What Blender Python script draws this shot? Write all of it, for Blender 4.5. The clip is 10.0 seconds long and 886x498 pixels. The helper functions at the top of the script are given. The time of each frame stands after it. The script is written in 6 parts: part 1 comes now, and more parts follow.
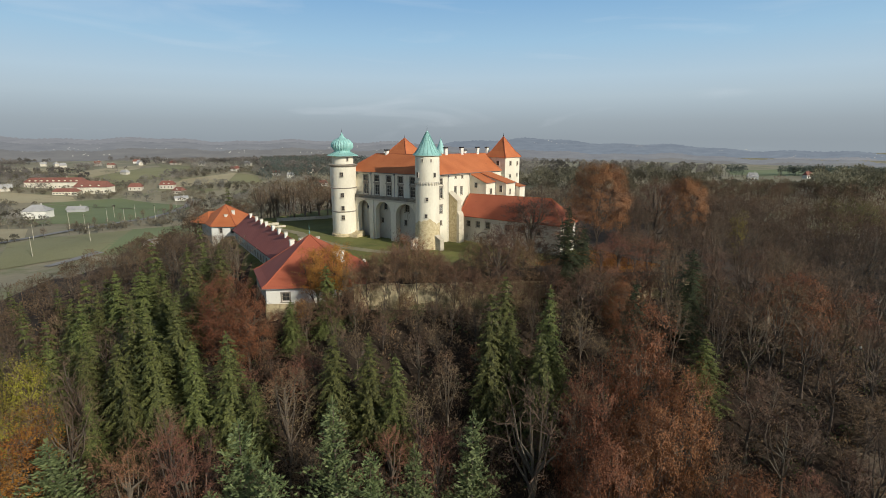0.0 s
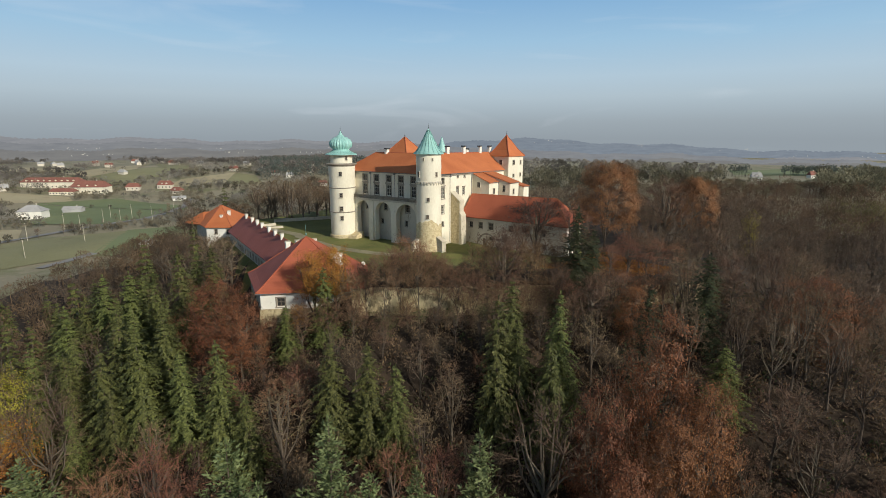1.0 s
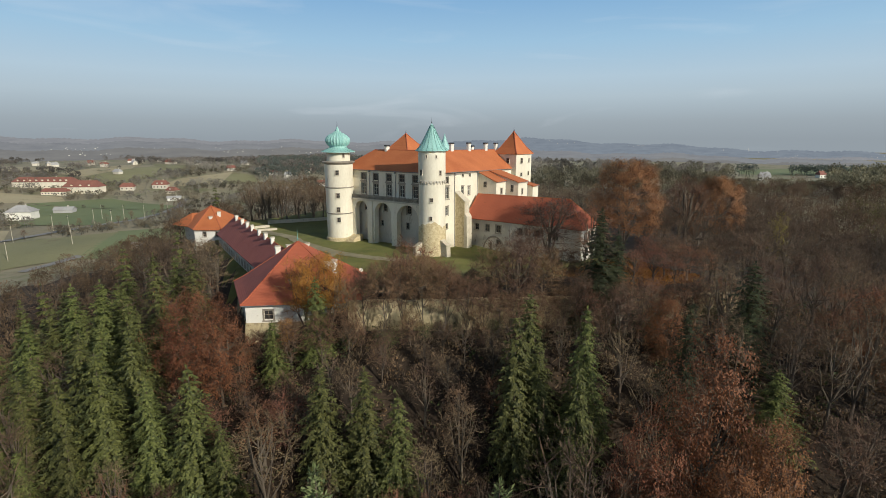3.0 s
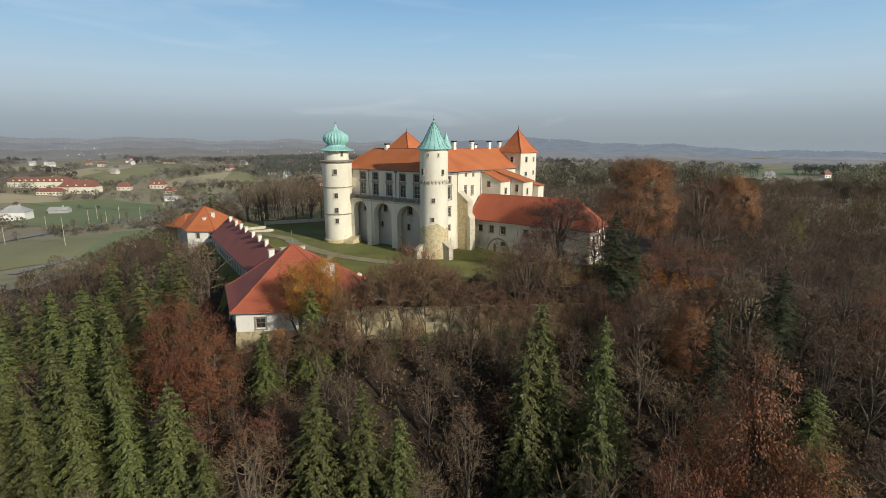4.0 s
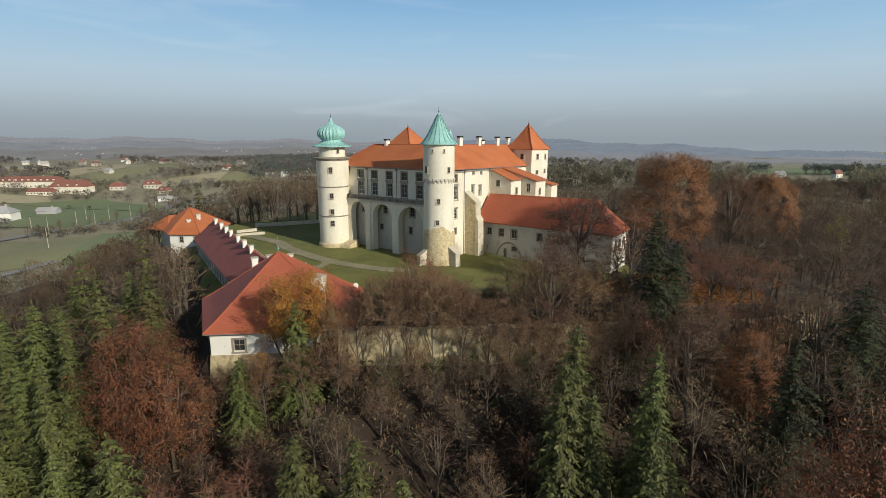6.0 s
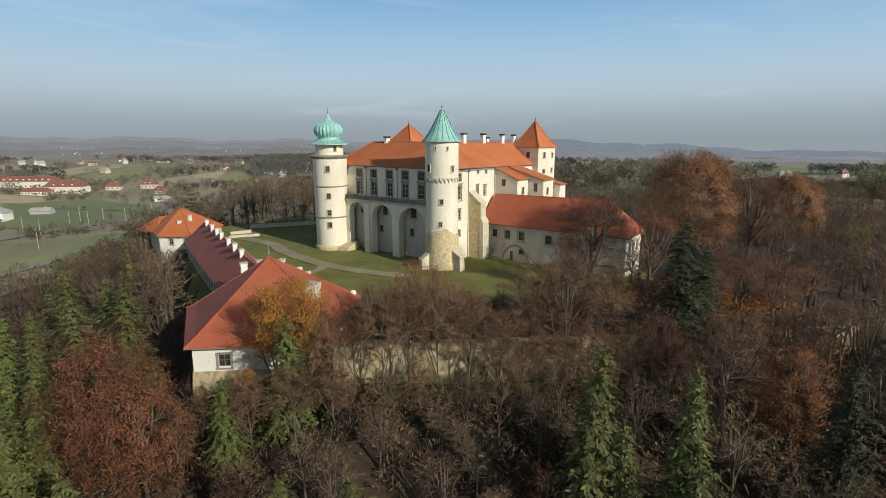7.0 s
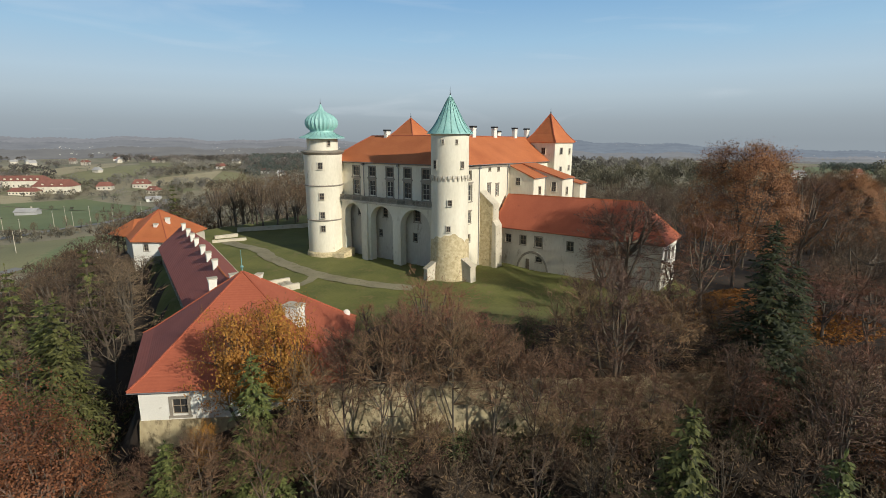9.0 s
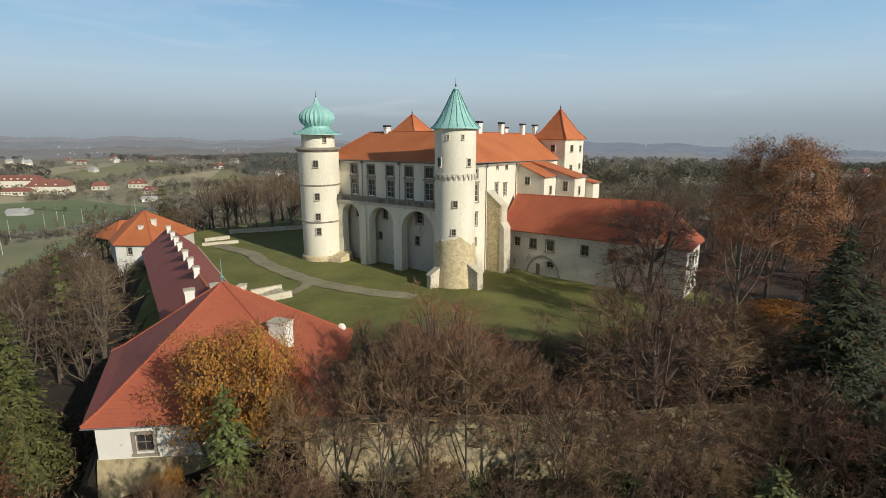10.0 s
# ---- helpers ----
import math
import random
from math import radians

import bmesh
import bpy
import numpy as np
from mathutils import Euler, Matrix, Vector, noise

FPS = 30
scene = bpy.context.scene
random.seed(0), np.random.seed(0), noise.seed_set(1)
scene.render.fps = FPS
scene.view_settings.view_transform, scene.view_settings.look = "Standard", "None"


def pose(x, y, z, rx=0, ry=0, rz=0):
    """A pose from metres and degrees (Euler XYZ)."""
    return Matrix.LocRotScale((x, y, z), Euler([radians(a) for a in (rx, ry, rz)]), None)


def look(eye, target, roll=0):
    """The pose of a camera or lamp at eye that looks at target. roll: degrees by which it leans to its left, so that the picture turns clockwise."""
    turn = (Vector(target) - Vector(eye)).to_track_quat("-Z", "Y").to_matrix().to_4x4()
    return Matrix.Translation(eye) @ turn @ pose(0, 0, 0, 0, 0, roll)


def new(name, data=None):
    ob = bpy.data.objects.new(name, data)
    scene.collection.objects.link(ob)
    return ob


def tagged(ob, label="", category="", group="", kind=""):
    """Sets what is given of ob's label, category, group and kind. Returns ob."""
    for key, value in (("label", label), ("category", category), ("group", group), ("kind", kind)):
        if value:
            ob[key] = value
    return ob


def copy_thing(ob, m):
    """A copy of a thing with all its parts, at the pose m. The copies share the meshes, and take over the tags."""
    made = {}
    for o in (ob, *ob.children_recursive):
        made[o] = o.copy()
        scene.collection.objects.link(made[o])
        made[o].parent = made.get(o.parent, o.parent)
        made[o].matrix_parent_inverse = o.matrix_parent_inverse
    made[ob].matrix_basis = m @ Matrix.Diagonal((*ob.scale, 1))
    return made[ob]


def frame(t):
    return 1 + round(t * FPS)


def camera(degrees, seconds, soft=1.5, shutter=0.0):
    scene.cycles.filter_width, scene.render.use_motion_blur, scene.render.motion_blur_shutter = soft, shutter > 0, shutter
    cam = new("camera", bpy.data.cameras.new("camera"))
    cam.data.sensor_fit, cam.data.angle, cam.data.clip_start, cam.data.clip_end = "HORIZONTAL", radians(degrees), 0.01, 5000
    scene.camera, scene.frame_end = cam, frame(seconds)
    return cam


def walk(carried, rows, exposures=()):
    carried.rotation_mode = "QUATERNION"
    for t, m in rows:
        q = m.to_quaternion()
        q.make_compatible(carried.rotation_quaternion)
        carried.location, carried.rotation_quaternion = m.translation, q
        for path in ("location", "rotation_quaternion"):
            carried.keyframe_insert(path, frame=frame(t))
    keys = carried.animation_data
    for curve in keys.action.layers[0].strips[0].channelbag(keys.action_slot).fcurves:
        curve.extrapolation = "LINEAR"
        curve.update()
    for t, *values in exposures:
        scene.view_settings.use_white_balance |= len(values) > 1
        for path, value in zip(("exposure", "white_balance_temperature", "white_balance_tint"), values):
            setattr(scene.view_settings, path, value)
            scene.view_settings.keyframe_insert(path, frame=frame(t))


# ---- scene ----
LENS = 82.12
PATH = [
    (0.0, 0.000, 0.000, 37.000, 77.77, 0.0, 0.0),
    (0.5, -0.304, 2.739, 36.714, 77.77, 0.0, 0.0),
    (1.0, -0.616, 5.551, 36.421, 77.77, 0.0, 0.0),
    (1.5, -0.936, 8.437, 36.121, 77.77, 0.0, 0.0),
    (2.0, -1.265, 11.399, 35.812, 77.77, 0.0, 0.0),
    (2.5, -1.602, 14.437, 35.495, 77.77, 0.0, 0.0),
    (3.0, -1.947, 17.554, 35.170, 77.77, 0.0, 0.0),
    (3.5, -2.302, 20.749, 34.837, 77.77, 0.0, 0.0),
    (4.0, -2.665, 24.025, 34.496, 77.77, 0.0, 0.0),
    (4.5, -3.038, 27.382, 34.146, 77.77, 0.0, 0.0),
    (5.0, -3.419, 30.822, 33.787, 77.77, 0.0, 0.0),
    (5.5, -3.810, 34.346, 33.420, 77.77, 0.0, 0.0),
    (6.0, -4.211, 37.956, 33.044, 77.77, 0.0, 0.0),
    (6.5, -4.621, 41.651, 32.658, 77.77, 0.0, 0.0),
    (7.0, -5.040, 45.434, 32.264, 77.77, 0.0, 0.0),
    (7.5, -5.470, 49.307, 31.860, 77.77, 0.0, 0.0),
    (8.0, -5.909, 53.269, 31.447, 77.77, 0.0, 0.0),
    (8.5, -6.359, 57.322, 31.025, 77.77, 0.0, 0.0),
    (9.0, -6.819, 61.468, 30.593, 77.77, 0.0, 0.0),
    (9.5, -7.289, 65.708, 30.151, 77.77, 0.0, 0.0),
    (10.0, -7.770, 70.042, 29.699, 77.77, 0.0, 0.0),
]

cam = camera(LENS, 10.0, soft=0.65)
walk(cam, [(t, pose(x, y, z, a, b, c)) for t, x, y, z, a, b, c in PATH])

world = bpy.data.worlds.new("sky")
scene.world = world
world.use_nodes = True
SUN_TURN, SUN_HEIGHT = 135.0, 25.0   # degrees clockwise from +y, and over the horizon


def sky_nodes():
    n, l = world.node_tree.nodes, world.node_tree.links
    sky = n.new("ShaderNodeTexSky")
    sky.sky_type, sky.sun_disc = "NISHITA", False
    sky.sun_elevation, sky.sun_rotation = radians(SUN_HEIGHT), radians(SUN_TURN)
    sky.altitude, sky.air_density, sky.dust_density, sky.ozone_density = 300, 1.0, 1.6, 2.0
    way = n.new("ShaderNodeTexCoord")
    split = n.new("ShaderNodeSeparateXYZ")
    l.new(way.outputs["Generated"], split.inputs[0])
    # ground mist towards the horizon
    ramp = n.new("ShaderNodeValToRGB")
    e = ramp.color_ramp.elements
    e[0].position, e[0].color = 0.0, (1.0, 1.0, 1.0, 1)
    e[1].position, e[1].color = 0.65, (0.0, 0.0, 0.0, 1)
    mid = ramp.color_ramp.elements.new(0.28)
    mid.color = (0.9, 0.9, 0.9, 1)
    l.new(split.outputs["Z"], ramp.inputs[0])
    tint = n.new("ShaderNodeValToRGB")
    e = tint.color_ramp.elements
    e[0].position, e[0].color = 0.0, (2.95, 3.4, 3.78, 1)
    e[1].position, e[1].color = 0.28, (1.75, 4.0, 7.0, 1)
    for pos, col in ((0.03, (3.38, 3.95, 4.38, 1)), (0.075, (4.4, 5.4, 6.1, 1)), (0.11, (4.5, 5.9, 7.0, 1)), (0.17, (3.5, 5.6, 7.5, 1))):
        m = tint.color_ramp.elements.new(pos)
        m.color = col
    l.new(split.outputs["Z"], tint.inputs[0])
    hazy = n.new("ShaderNodeMixRGB")
    l.new(ramp.outputs[0], hazy.inputs[0])
    deep = n.new("ShaderNodeHueSaturation")
    deep.inputs["Saturation"].default_value, deep.inputs["Value"].default_value = 0.55, 0.60
    l.new(sky.outputs[0], deep.inputs["Color"])
    l.new(deep.outputs[0], hazy.inputs[1])
    l.new(tint.outputs[0], hazy.inputs[2])
    # thin high cloud
    stretch = n.new("ShaderNodeMapping")
    stretch.inputs["Scale"].default_value = (1.6, 0.8, 9.0)
    stretch.inputs["Rotation"].default_value = (0.0, radians(-12), 0.0)
    l.new(way.outputs["Generated"], stretch.inputs[0])
    cloud = n.new("ShaderNodeTexNoise")
    cloud.inputs["Scale"].default_value, cloud.inputs["Detail"].default_value = 2.2, 7.0
    cloud.inputs["Distortion"].default_value = 0.9
    l.new(stretch.outputs[0], cloud.inputs[0])
    thin = n.new("ShaderNodeMapRange")
    thin.inputs["From Min"].default_value, thin.inputs["From Max"].default_value = 0.57, 0.86
    thin.inputs["To Max"].default_value = 0.30
    l.new(cloud.outputs[0], thin.inputs[0])
    veil = n.new("ShaderNodeMixRGB")
    l.new(thin.outputs[0], veil.inputs[0])
    l.new(hazy.outputs[0], veil.inputs[1])
    veil.inputs[2].default_value = (7.0, 7.6, 8.2, 1)
    back = n["Background"]
    l.new(veil.outputs[0], back.inputs[0])
    back.inputs[1].default_value = 0.10


sky_nodes()
sun = new("sun", bpy.data.lights.new("sun", "SUN"))
sun.data.energy, sun.data.angle, sun.data.color = 4.35, radians(0.6), (1.0, 0.945, 0.83)
sun.matrix_world = look((100 * math.sin(radians(SUN_TURN)), 100 * math.cos(radians(SUN_TURN)),
                         100 * math.tan(radians(SUN_HEIGHT))), (0, 0, 0))


# ---- materials ----
def mat(name, dark, light, scale=1.0, fine=9.0, rough=0.85, bump=0.15, metal=0.0, stain=None, stain_at=0.6, spread=0.0,
        flat=1.0, up=1.0, grain=0.35):
    """Two colours mixed by a wide and a fine noise, an optional third colour in patches, and fine relief."""
    m = bpy.data.materials.new(name)
    m.use_nodes = True
    n, l = m.node_tree.nodes, m.node_tree.links
    b = n["Principled BSDF"]
    b.inputs["Roughness"].default_value, b.inputs["Metallic"].default_value = rough, metal
    where = n.new("ShaderNodeTexCoord")
    place = n.new("ShaderNodeMapping")
    place.inputs["Scale"].default_value = (flat, flat, up)
    l.new(where.outputs["Object"], place.inputs[0])
    wide, thin = n.new("ShaderNodeTexNoise"), n.new("ShaderNodeTexNoise")
    wide.inputs["Scale"].default_value, wide.inputs["Detail"].default_value = scale * 0.35, 5.0
    thin.inputs["Scale"].default_value, thin.inputs["Detail"].default_value = fine, 4.0
    for t in (wide, thin):
        l.new(place.outputs[0], t.inputs[0])
    both = n.new("ShaderNodeMixRGB")
    both.inputs[0].default_value = grain
    l.new(wide.outputs[0], both.inputs[1])
    l.new(thin.outputs[0], both.inputs[2])
    span = n.new("ShaderNodeMapRange")
    span.inputs["From Min"].default_value, span.inputs["From Max"].default_value = 0.32, 0.68
    l.new(both.outputs[0], span.inputs[0])
    mix = n.new("ShaderNodeMixRGB")
    mix.inputs[1].default_value, mix.inputs[2].default_value = (*dark, 1), (*light, 1)
    l.new(span.outputs[0], mix.inputs[0])
    out = mix.outputs[0]
    if stain:
        spots = n.new("ShaderNodeTexNoise")
        spots.inputs["Scale"].default_value, spots.inputs["Detail"].default_value = scale * 0.9, 8.0
        spots.inputs["Roughness"].default_value = 0.7
        l.new(place.outputs[0], spots.inputs[0])
        cut = n.new("ShaderNodeMapRange")
        cut.inputs["From Min"].default_value, cut.inputs["From Max"].default_value = stain_at, stain_at + 0.12
        l.new(spots.outputs[0], cut.inputs[0])
        third = n.new("ShaderNodeMixRGB")
        third.inputs[2].default_value = (*stain, 1)
        l.new(cut.outputs[0], third.inputs[0])
        l.new(out, third.inputs[1])
        out = third.outputs[0]
    if spread:
        hue = n.new("ShaderNodeHueSaturation")
        each, one = n.new("ShaderNodeObjectInfo"), n.new("ShaderNodeNewGeometry")
        add = n.new("ShaderNodeMath")
        add.operation = "ADD"
        l.new(each.outputs["Random"], add.inputs[0])
        l.new(one.outputs["Random Per Island"], add.inputs[1])
        val, col = n.new("ShaderNodeMapRange"), n.new("ShaderNodeMapRange")
        val.inputs["From Max"].default_value = 2.0
        val.inputs["To Min"].default_value, val.inputs["To Max"].default_value = 1 - spread, 1 + spread
        col.inputs["To Min"].default_value, col.inputs["To Max"].default_value = 0.5 - 0.05 * spread, 0.5 + 0.05 * spread
        l.new(add.outputs[0], val.inputs[0])
        l.new(each.outputs["Random"], col.inputs[0])
        l.new(val.outputs[0], hue.inputs["Value"])
        l.new(col.outputs[0], hue.inputs["Hue"])
        l.new(out, hue.inputs["Color"])
        out = hue.outputs[0]
    l.new(out, b.inputs["Base Color"])
    if bump:
        relief = n.new("ShaderNodeBump")
        relief.inputs["Strength"].default_value, relief.inputs["Distance"].default_value = bump, 0.12
        l.new(both.outputs[0], relief.inputs["Height"])
        l.new(relief.outputs[0], b.inputs["Normal"])
    return m


def leafy(name, dark, light, spread=0.35, shine=0.25, patchy=0.0):
    """Leaves and needles: each spray takes its own shade, and a little light comes through."""
    m = bpy.data.materials.new(name)
    m.use_nodes = True
    n, l = m.node_tree.nodes, m.node_tree.links
    b, end = n["Principled BSDF"], n["Material Output"]
    b.inputs["Roughness"].default_value = 0.7
    one, each = n.new("ShaderNodeNewGeometry"), n.new("ShaderNodeObjectInfo")
    mix = n.new("ShaderNodeMixRGB")
    mix.inputs[1].default_value, mix.inputs[2].default_value = (*dark, 1), (*light, 1)
    l.new(one.outputs["Random Per Island"], mix.inputs[0])
    hue = n.new("ShaderNodeHueSaturation")
    val, col = n.new("ShaderNodeMapRange"), n.new("ShaderNodeMapRange")
    val.inputs["To Min"].default_value, val.inputs["To Max"].default_value = 1 - spread, 1 + spread
    col.inputs["To Min"].default_value, col.inputs["To Max"].default_value = 0.5 - 0.06 * spread, 0.5 + 0.06 * spread
    l.new(each.outputs["Random"], val.inputs[0])
    l.new(each.outputs["Random"], col.inputs[0])
    l.new(val.outputs[0], hue.inputs["Value"])
    l.new(col.outputs[0], hue.inputs["Hue"])
    tone = mix.outputs[0]
    if patchy:
        # crowns in a joined wood differ from one another
        where, blot = n.new("ShaderNodeTexCoord"), n.new("ShaderNodeTexNoise")
        blot.inputs["Scale"].default_value, blot.inputs["Detail"].default_value = patchy, 1.5
        l.new(where.outputs["Object"], blot.inputs[0])
        each_tree, vary = n.new("ShaderNodeMapRange"), n.new("ShaderNodeHueSaturation")
        each_tree.inputs["From Min"].default_value, each_tree.inputs["From Max"].default_value = 0.36, 0.64
        each_tree.inputs["To Min"].default_value, each_tree.inputs["To Max"].default_value = 0.55, 1.45
        l.new(blot.outputs[0], each_tree.inputs[0])
        l.new(each_tree.outputs[0], vary.inputs["Value"])
        l.new(tone, vary.inputs["Color"])
        tone = vary.outputs[0]
    l.new(tone, hue.inputs["Color"])
    l.new(hue.outputs[0], b.inputs["Base Color"])
    thin = n.new("ShaderNodeBsdfTranslucent")
    l.new(hue.outputs[0], thin.inputs[0])
    blend = n.new("ShaderNodeMixShader")
    blend.inputs[0].default_value = shine
    l.new(b.outputs[0], blend.inputs[1])
    l.new(thin.outputs[0], blend.inputs[2])
    l.new(blend.outputs[0], end.inputs[0])
    return m


def tiled(name, dark, light, stain):
    """Clay roof tiles: weathered patches, courses of tiles as fine relief."""
    m = mat(name, dark, light, 0.5, 3.0, 0.8, 0.25, stain=stain, stain_at=0.62)
    n, l = m.node_tree.nodes, m.node_tree.links
    where = n.new("ShaderNodeTexCoord")
    rows = n.new("ShaderNodeTexWave")
    rows.bands_direction = "Z"
    rows.inputs["Scale"].default_value, rows.inputs["Distortion"].default_value = 1.4, 0.6
    l.new(where.outputs["Object"], rows.inputs[0])
    relief = n.new("ShaderNodeBump")
    relief.inputs["Strength"].default_value, relief.inputs["Distance"].default_value = 0.25, 0.05
    l.new(rows.outputs["Fac"], relief.inputs["Height"])
    first = [x for x in n if x.type == "BUMP" and x != relief][0]
    l.new(first.outputs[0], relief.inputs["Normal"])
    l.new(relief.outputs[0], n["Principled BSDF"].inputs["Normal"])
    return m


PLASTER = mat("aged_cream_plaster", (0.62, 0.56, 0.43), (0.79, 0.74, 0.60), 0.6, 2.5, 0.9, 0.12, stain=(0.46, 0.40, 0.29), stain_at=0.61, up=0.35)
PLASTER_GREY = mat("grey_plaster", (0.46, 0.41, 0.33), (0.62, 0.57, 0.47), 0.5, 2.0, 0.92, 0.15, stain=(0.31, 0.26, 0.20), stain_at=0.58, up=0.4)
STONE = mat("rubble_stone", (0.42, 0.33, 0.18), (0.64, 0.54, 0.34), 2.6, 1.8, 0.95, 0.9, stain=(0.10, 0.070, 0.042), stain_at=0.585, grain=0.6)
COPING = mat("pale_stone", (0.44, 0.385, 0.28), (0.62, 0.56, 0.44), 1.2, 6.0, 0.9, 0.25, stain=(0.22, 0.19, 0.14), stain_at=0.58)
TRIM = mat("dark_stone_trim", (0.20, 0.17, 0.13), (0.34, 0.30, 0.24), 1.5, 8.0, 0.9, 0.2)
CURTAIN = mat("weathered_rampart_plaster", (0.32, 0.255, 0.14), (0.53, 0.44, 0.265), 0.7, 2.2, 0.95, 0.5, stain=(0.14, 0.108, 0.06), stain_at=0.51, up=0.6, grain=0.45)
TILES = tiled("orange_clay_tiles", (0.40, 0.112, 0.036), (0.52, 0.165, 0.056), (0.30, 0.080, 0.032))
TILES_OLD = tiled("red_clay_tiles", (0.33, 0.082, 0.040), (0.43, 0.115, 0.056), (0.24, 0.062, 0.036))
# the purple puts the shade of slopes turned from the sun into the tiles
TILES_SHADE = tiled("faded_purple_red_tiles", (0.25, 0.070, 0.052), (0.34, 0.100, 0.074), (0.18, 0.055, 0.046))
COPPER = mat("green_copper", (0.20, 0.42, 0.38), (0.36, 0.60, 0.54), 1.2, 3.0, 0.55, 0.1, stain=(0.13, 0.24, 0.21), stain_at=0.60, up=0.25)
COPPER_DARK = mat("dark_copper_seams", (0.09, 0.20, 0.18), (0.18, 0.34, 0.30), 2.0, 6.0, 0.5, 0.1)
GLASS = mat("dark_window_glass", (0.030, 0.030, 0.030), (0.070, 0.068, 0.064), 0.8, 1.2, 0.12, 0.03)
WOOD = mat("weathered_window_wood", (0.16, 0.12, 0.08), (0.30, 0.24, 0.17), 3.0, 14.0, 0.7, 0.1)
PALE_WOOD = mat("pale_painted_wood", (0.55, 0.52, 0.44), (0.70, 0.67, 0.58), 3.0, 14.0, 0.6, 0.08)
IRON = mat("dark_iron", (0.03, 0.03, 0.03), (0.07, 0.06, 0.05), 4.0, 20.0, 0.5, 0.1, metal=0.6)
ZINC = mat("grey_sheet_metal", (0.16, 0.15, 0.15), (0.30, 0.29, 0.28), 2.0, 9.0, 0.5, 0.05, metal=0.3)
WHITE = mat("white_paint", (0.66, 0.63, 0.55), (0.79, 0.76, 0.67), 0.8, 5.0, 0.8, 0.08, stain=(0.46, 0.42, 0.34), stain_at=0.62)
GRASS = mat("autumn_grass", (0.082, 0.096, 0.018), (0.195, 0.190, 0.046), 0.30, 2.2, 0.95, 0.5, stain=(0.20, 0.155, 0.06), stain_at=0.56)
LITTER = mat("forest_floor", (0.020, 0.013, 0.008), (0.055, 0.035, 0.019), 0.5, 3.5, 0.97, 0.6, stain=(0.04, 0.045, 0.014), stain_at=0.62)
LEAVES_DOWN = mat("fallen_orange_leaves", (0.24, 0.088, 0.016), (0.42, 0.19, 0.035), 1.4, 6.0, 0.95, 0.6, stain=(0.10, 0.10, 0.025), stain_at=0.60)
GRAVEL = mat("pale_gravel", (0.20, 0.175, 0.105), (0.32, 0.285, 0.175), 0.6, 4.0, 0.95, 0.2, stain=(0.15, 0.15, 0.06), stain_at=0.56)
# far ground: both base tones lifted to carry some distance haze
LAND = mat("open_country", (0.20, 0.175, 0.115), (0.32, 0.28, 0.185), 0.03, 0.35, 0.97, 0.0, stain=(0.165, 0.170, 0.085), stain_at=0.50)
FIELD = mat("winter_crop_field", (0.130, 0.165, 0.070), (0.19, 0.215, 0.100), 0.06, 1.5, 0.95, 0.0, stain=(0.15, 0.15, 0.065), stain_at=0.62)
STUBBLE = mat("stubble_field", (0.29, 0.245, 0.145), (0.41, 0.355, 0.225), 0.06, 1.2, 0.95, 0.0, stain=(0.15, 0.15, 0.07), stain_at=0.58)
MEADOW = mat("dull_meadow", (0.18, 0.175, 0.085), (0.26, 0.245, 0.125), 0.05, 1.2, 0.95, 0.0, stain=(0.18, 0.155, 0.085), stain_at=0.56)
ASPHALT = mat("asphalt", (0.17, 0.165, 0.155), (0.26, 0.25, 0.235), 0.4, 6.0, 0.9, 0.05)
BARK = mat("grey_brown_bark", (0.060, 0.045, 0.032), (0.15, 0.118, 0.086), 2.0, 8.0, 0.95, 0.5, up=0.3, spread=0.2)
NEEDLE = leafy("spruce_needles", (0.043, 0.053, 0.014), (0.168, 0.176, 0.047), 0.22)
NEEDLE_PALE = leafy("pale_pine_needles", (0.072, 0.100, 0.034), (0.215, 0.258, 0.098), 0.15)
NEEDLE_DARK = leafy("dark_fir_needles", (0.016, 0.021, 0.008), (0.055, 0.062, 0.020), 0.2)
RUST = leafy("rust_beech_leaves", (0.095, 0.036, 0.014), (0.29, 0.112, 0.042), 0.15)
RUSSET = leafy("orange_brown_leaves", (0.140, 0.060, 0.024), (0.385, 0.172, 0.068), 0.12)
GOLD = leafy("golden_maple_leaves", (0.25, 0.100, 0.016), (0.56, 0.275, 0.050), 0.1, 0.35)
AMBER = leafy("amber_leaves", (0.22, 0.085, 0.014), (0.50, 0.24, 0.035), 0.2, 0.35)
LEMON = leafy("yellow_green_leaves", (0.22, 0.20, 0.020), (0.42, 0.36, 0.045), 0.2, 0.35)
OLIVE = leafy("dull_olive_leaves", (0.100, 0.090, 0.026), (0.185, 0.160, 0.050), 0.2, 0.3)
TWIG = leafy("bare_twigs", (0.062, 0.040, 0.022), (0.230, 0.155, 0.090), 0.25, 0.05)
TWIG_RED = leafy("reddish_bare_twigs", (0.082, 0.047, 0.028), (0.208, 0.122, 0.072), 0.2, 0.05)
TWIG_WARM = leafy("warm_brown_twigs", (0.082, 0.046, 0.024), (0.260, 0.152, 0.080), 0.25, 0.1)
TWIG_DARK = leafy("dark_brown_twigs", (0.068, 0.039, 0.026), (0.172, 0.098, 0.062), 0.15, 0.05)
TWIG_RUST = leafy("rust_bare_twigs", (0.110, 0.047, 0.026), (0.30, 0.138, 0.078), 0.2, 0.05)
WITHERED = leafy("withered_brown_leaves", (0.070, 0.041, 0.021), (0.202, 0.120, 0.060), 0.25)
BUSH = leafy("green_bush_leaves", (0.045, 0.065, 0.018), (0.11, 0.125, 0.040), 0.25)
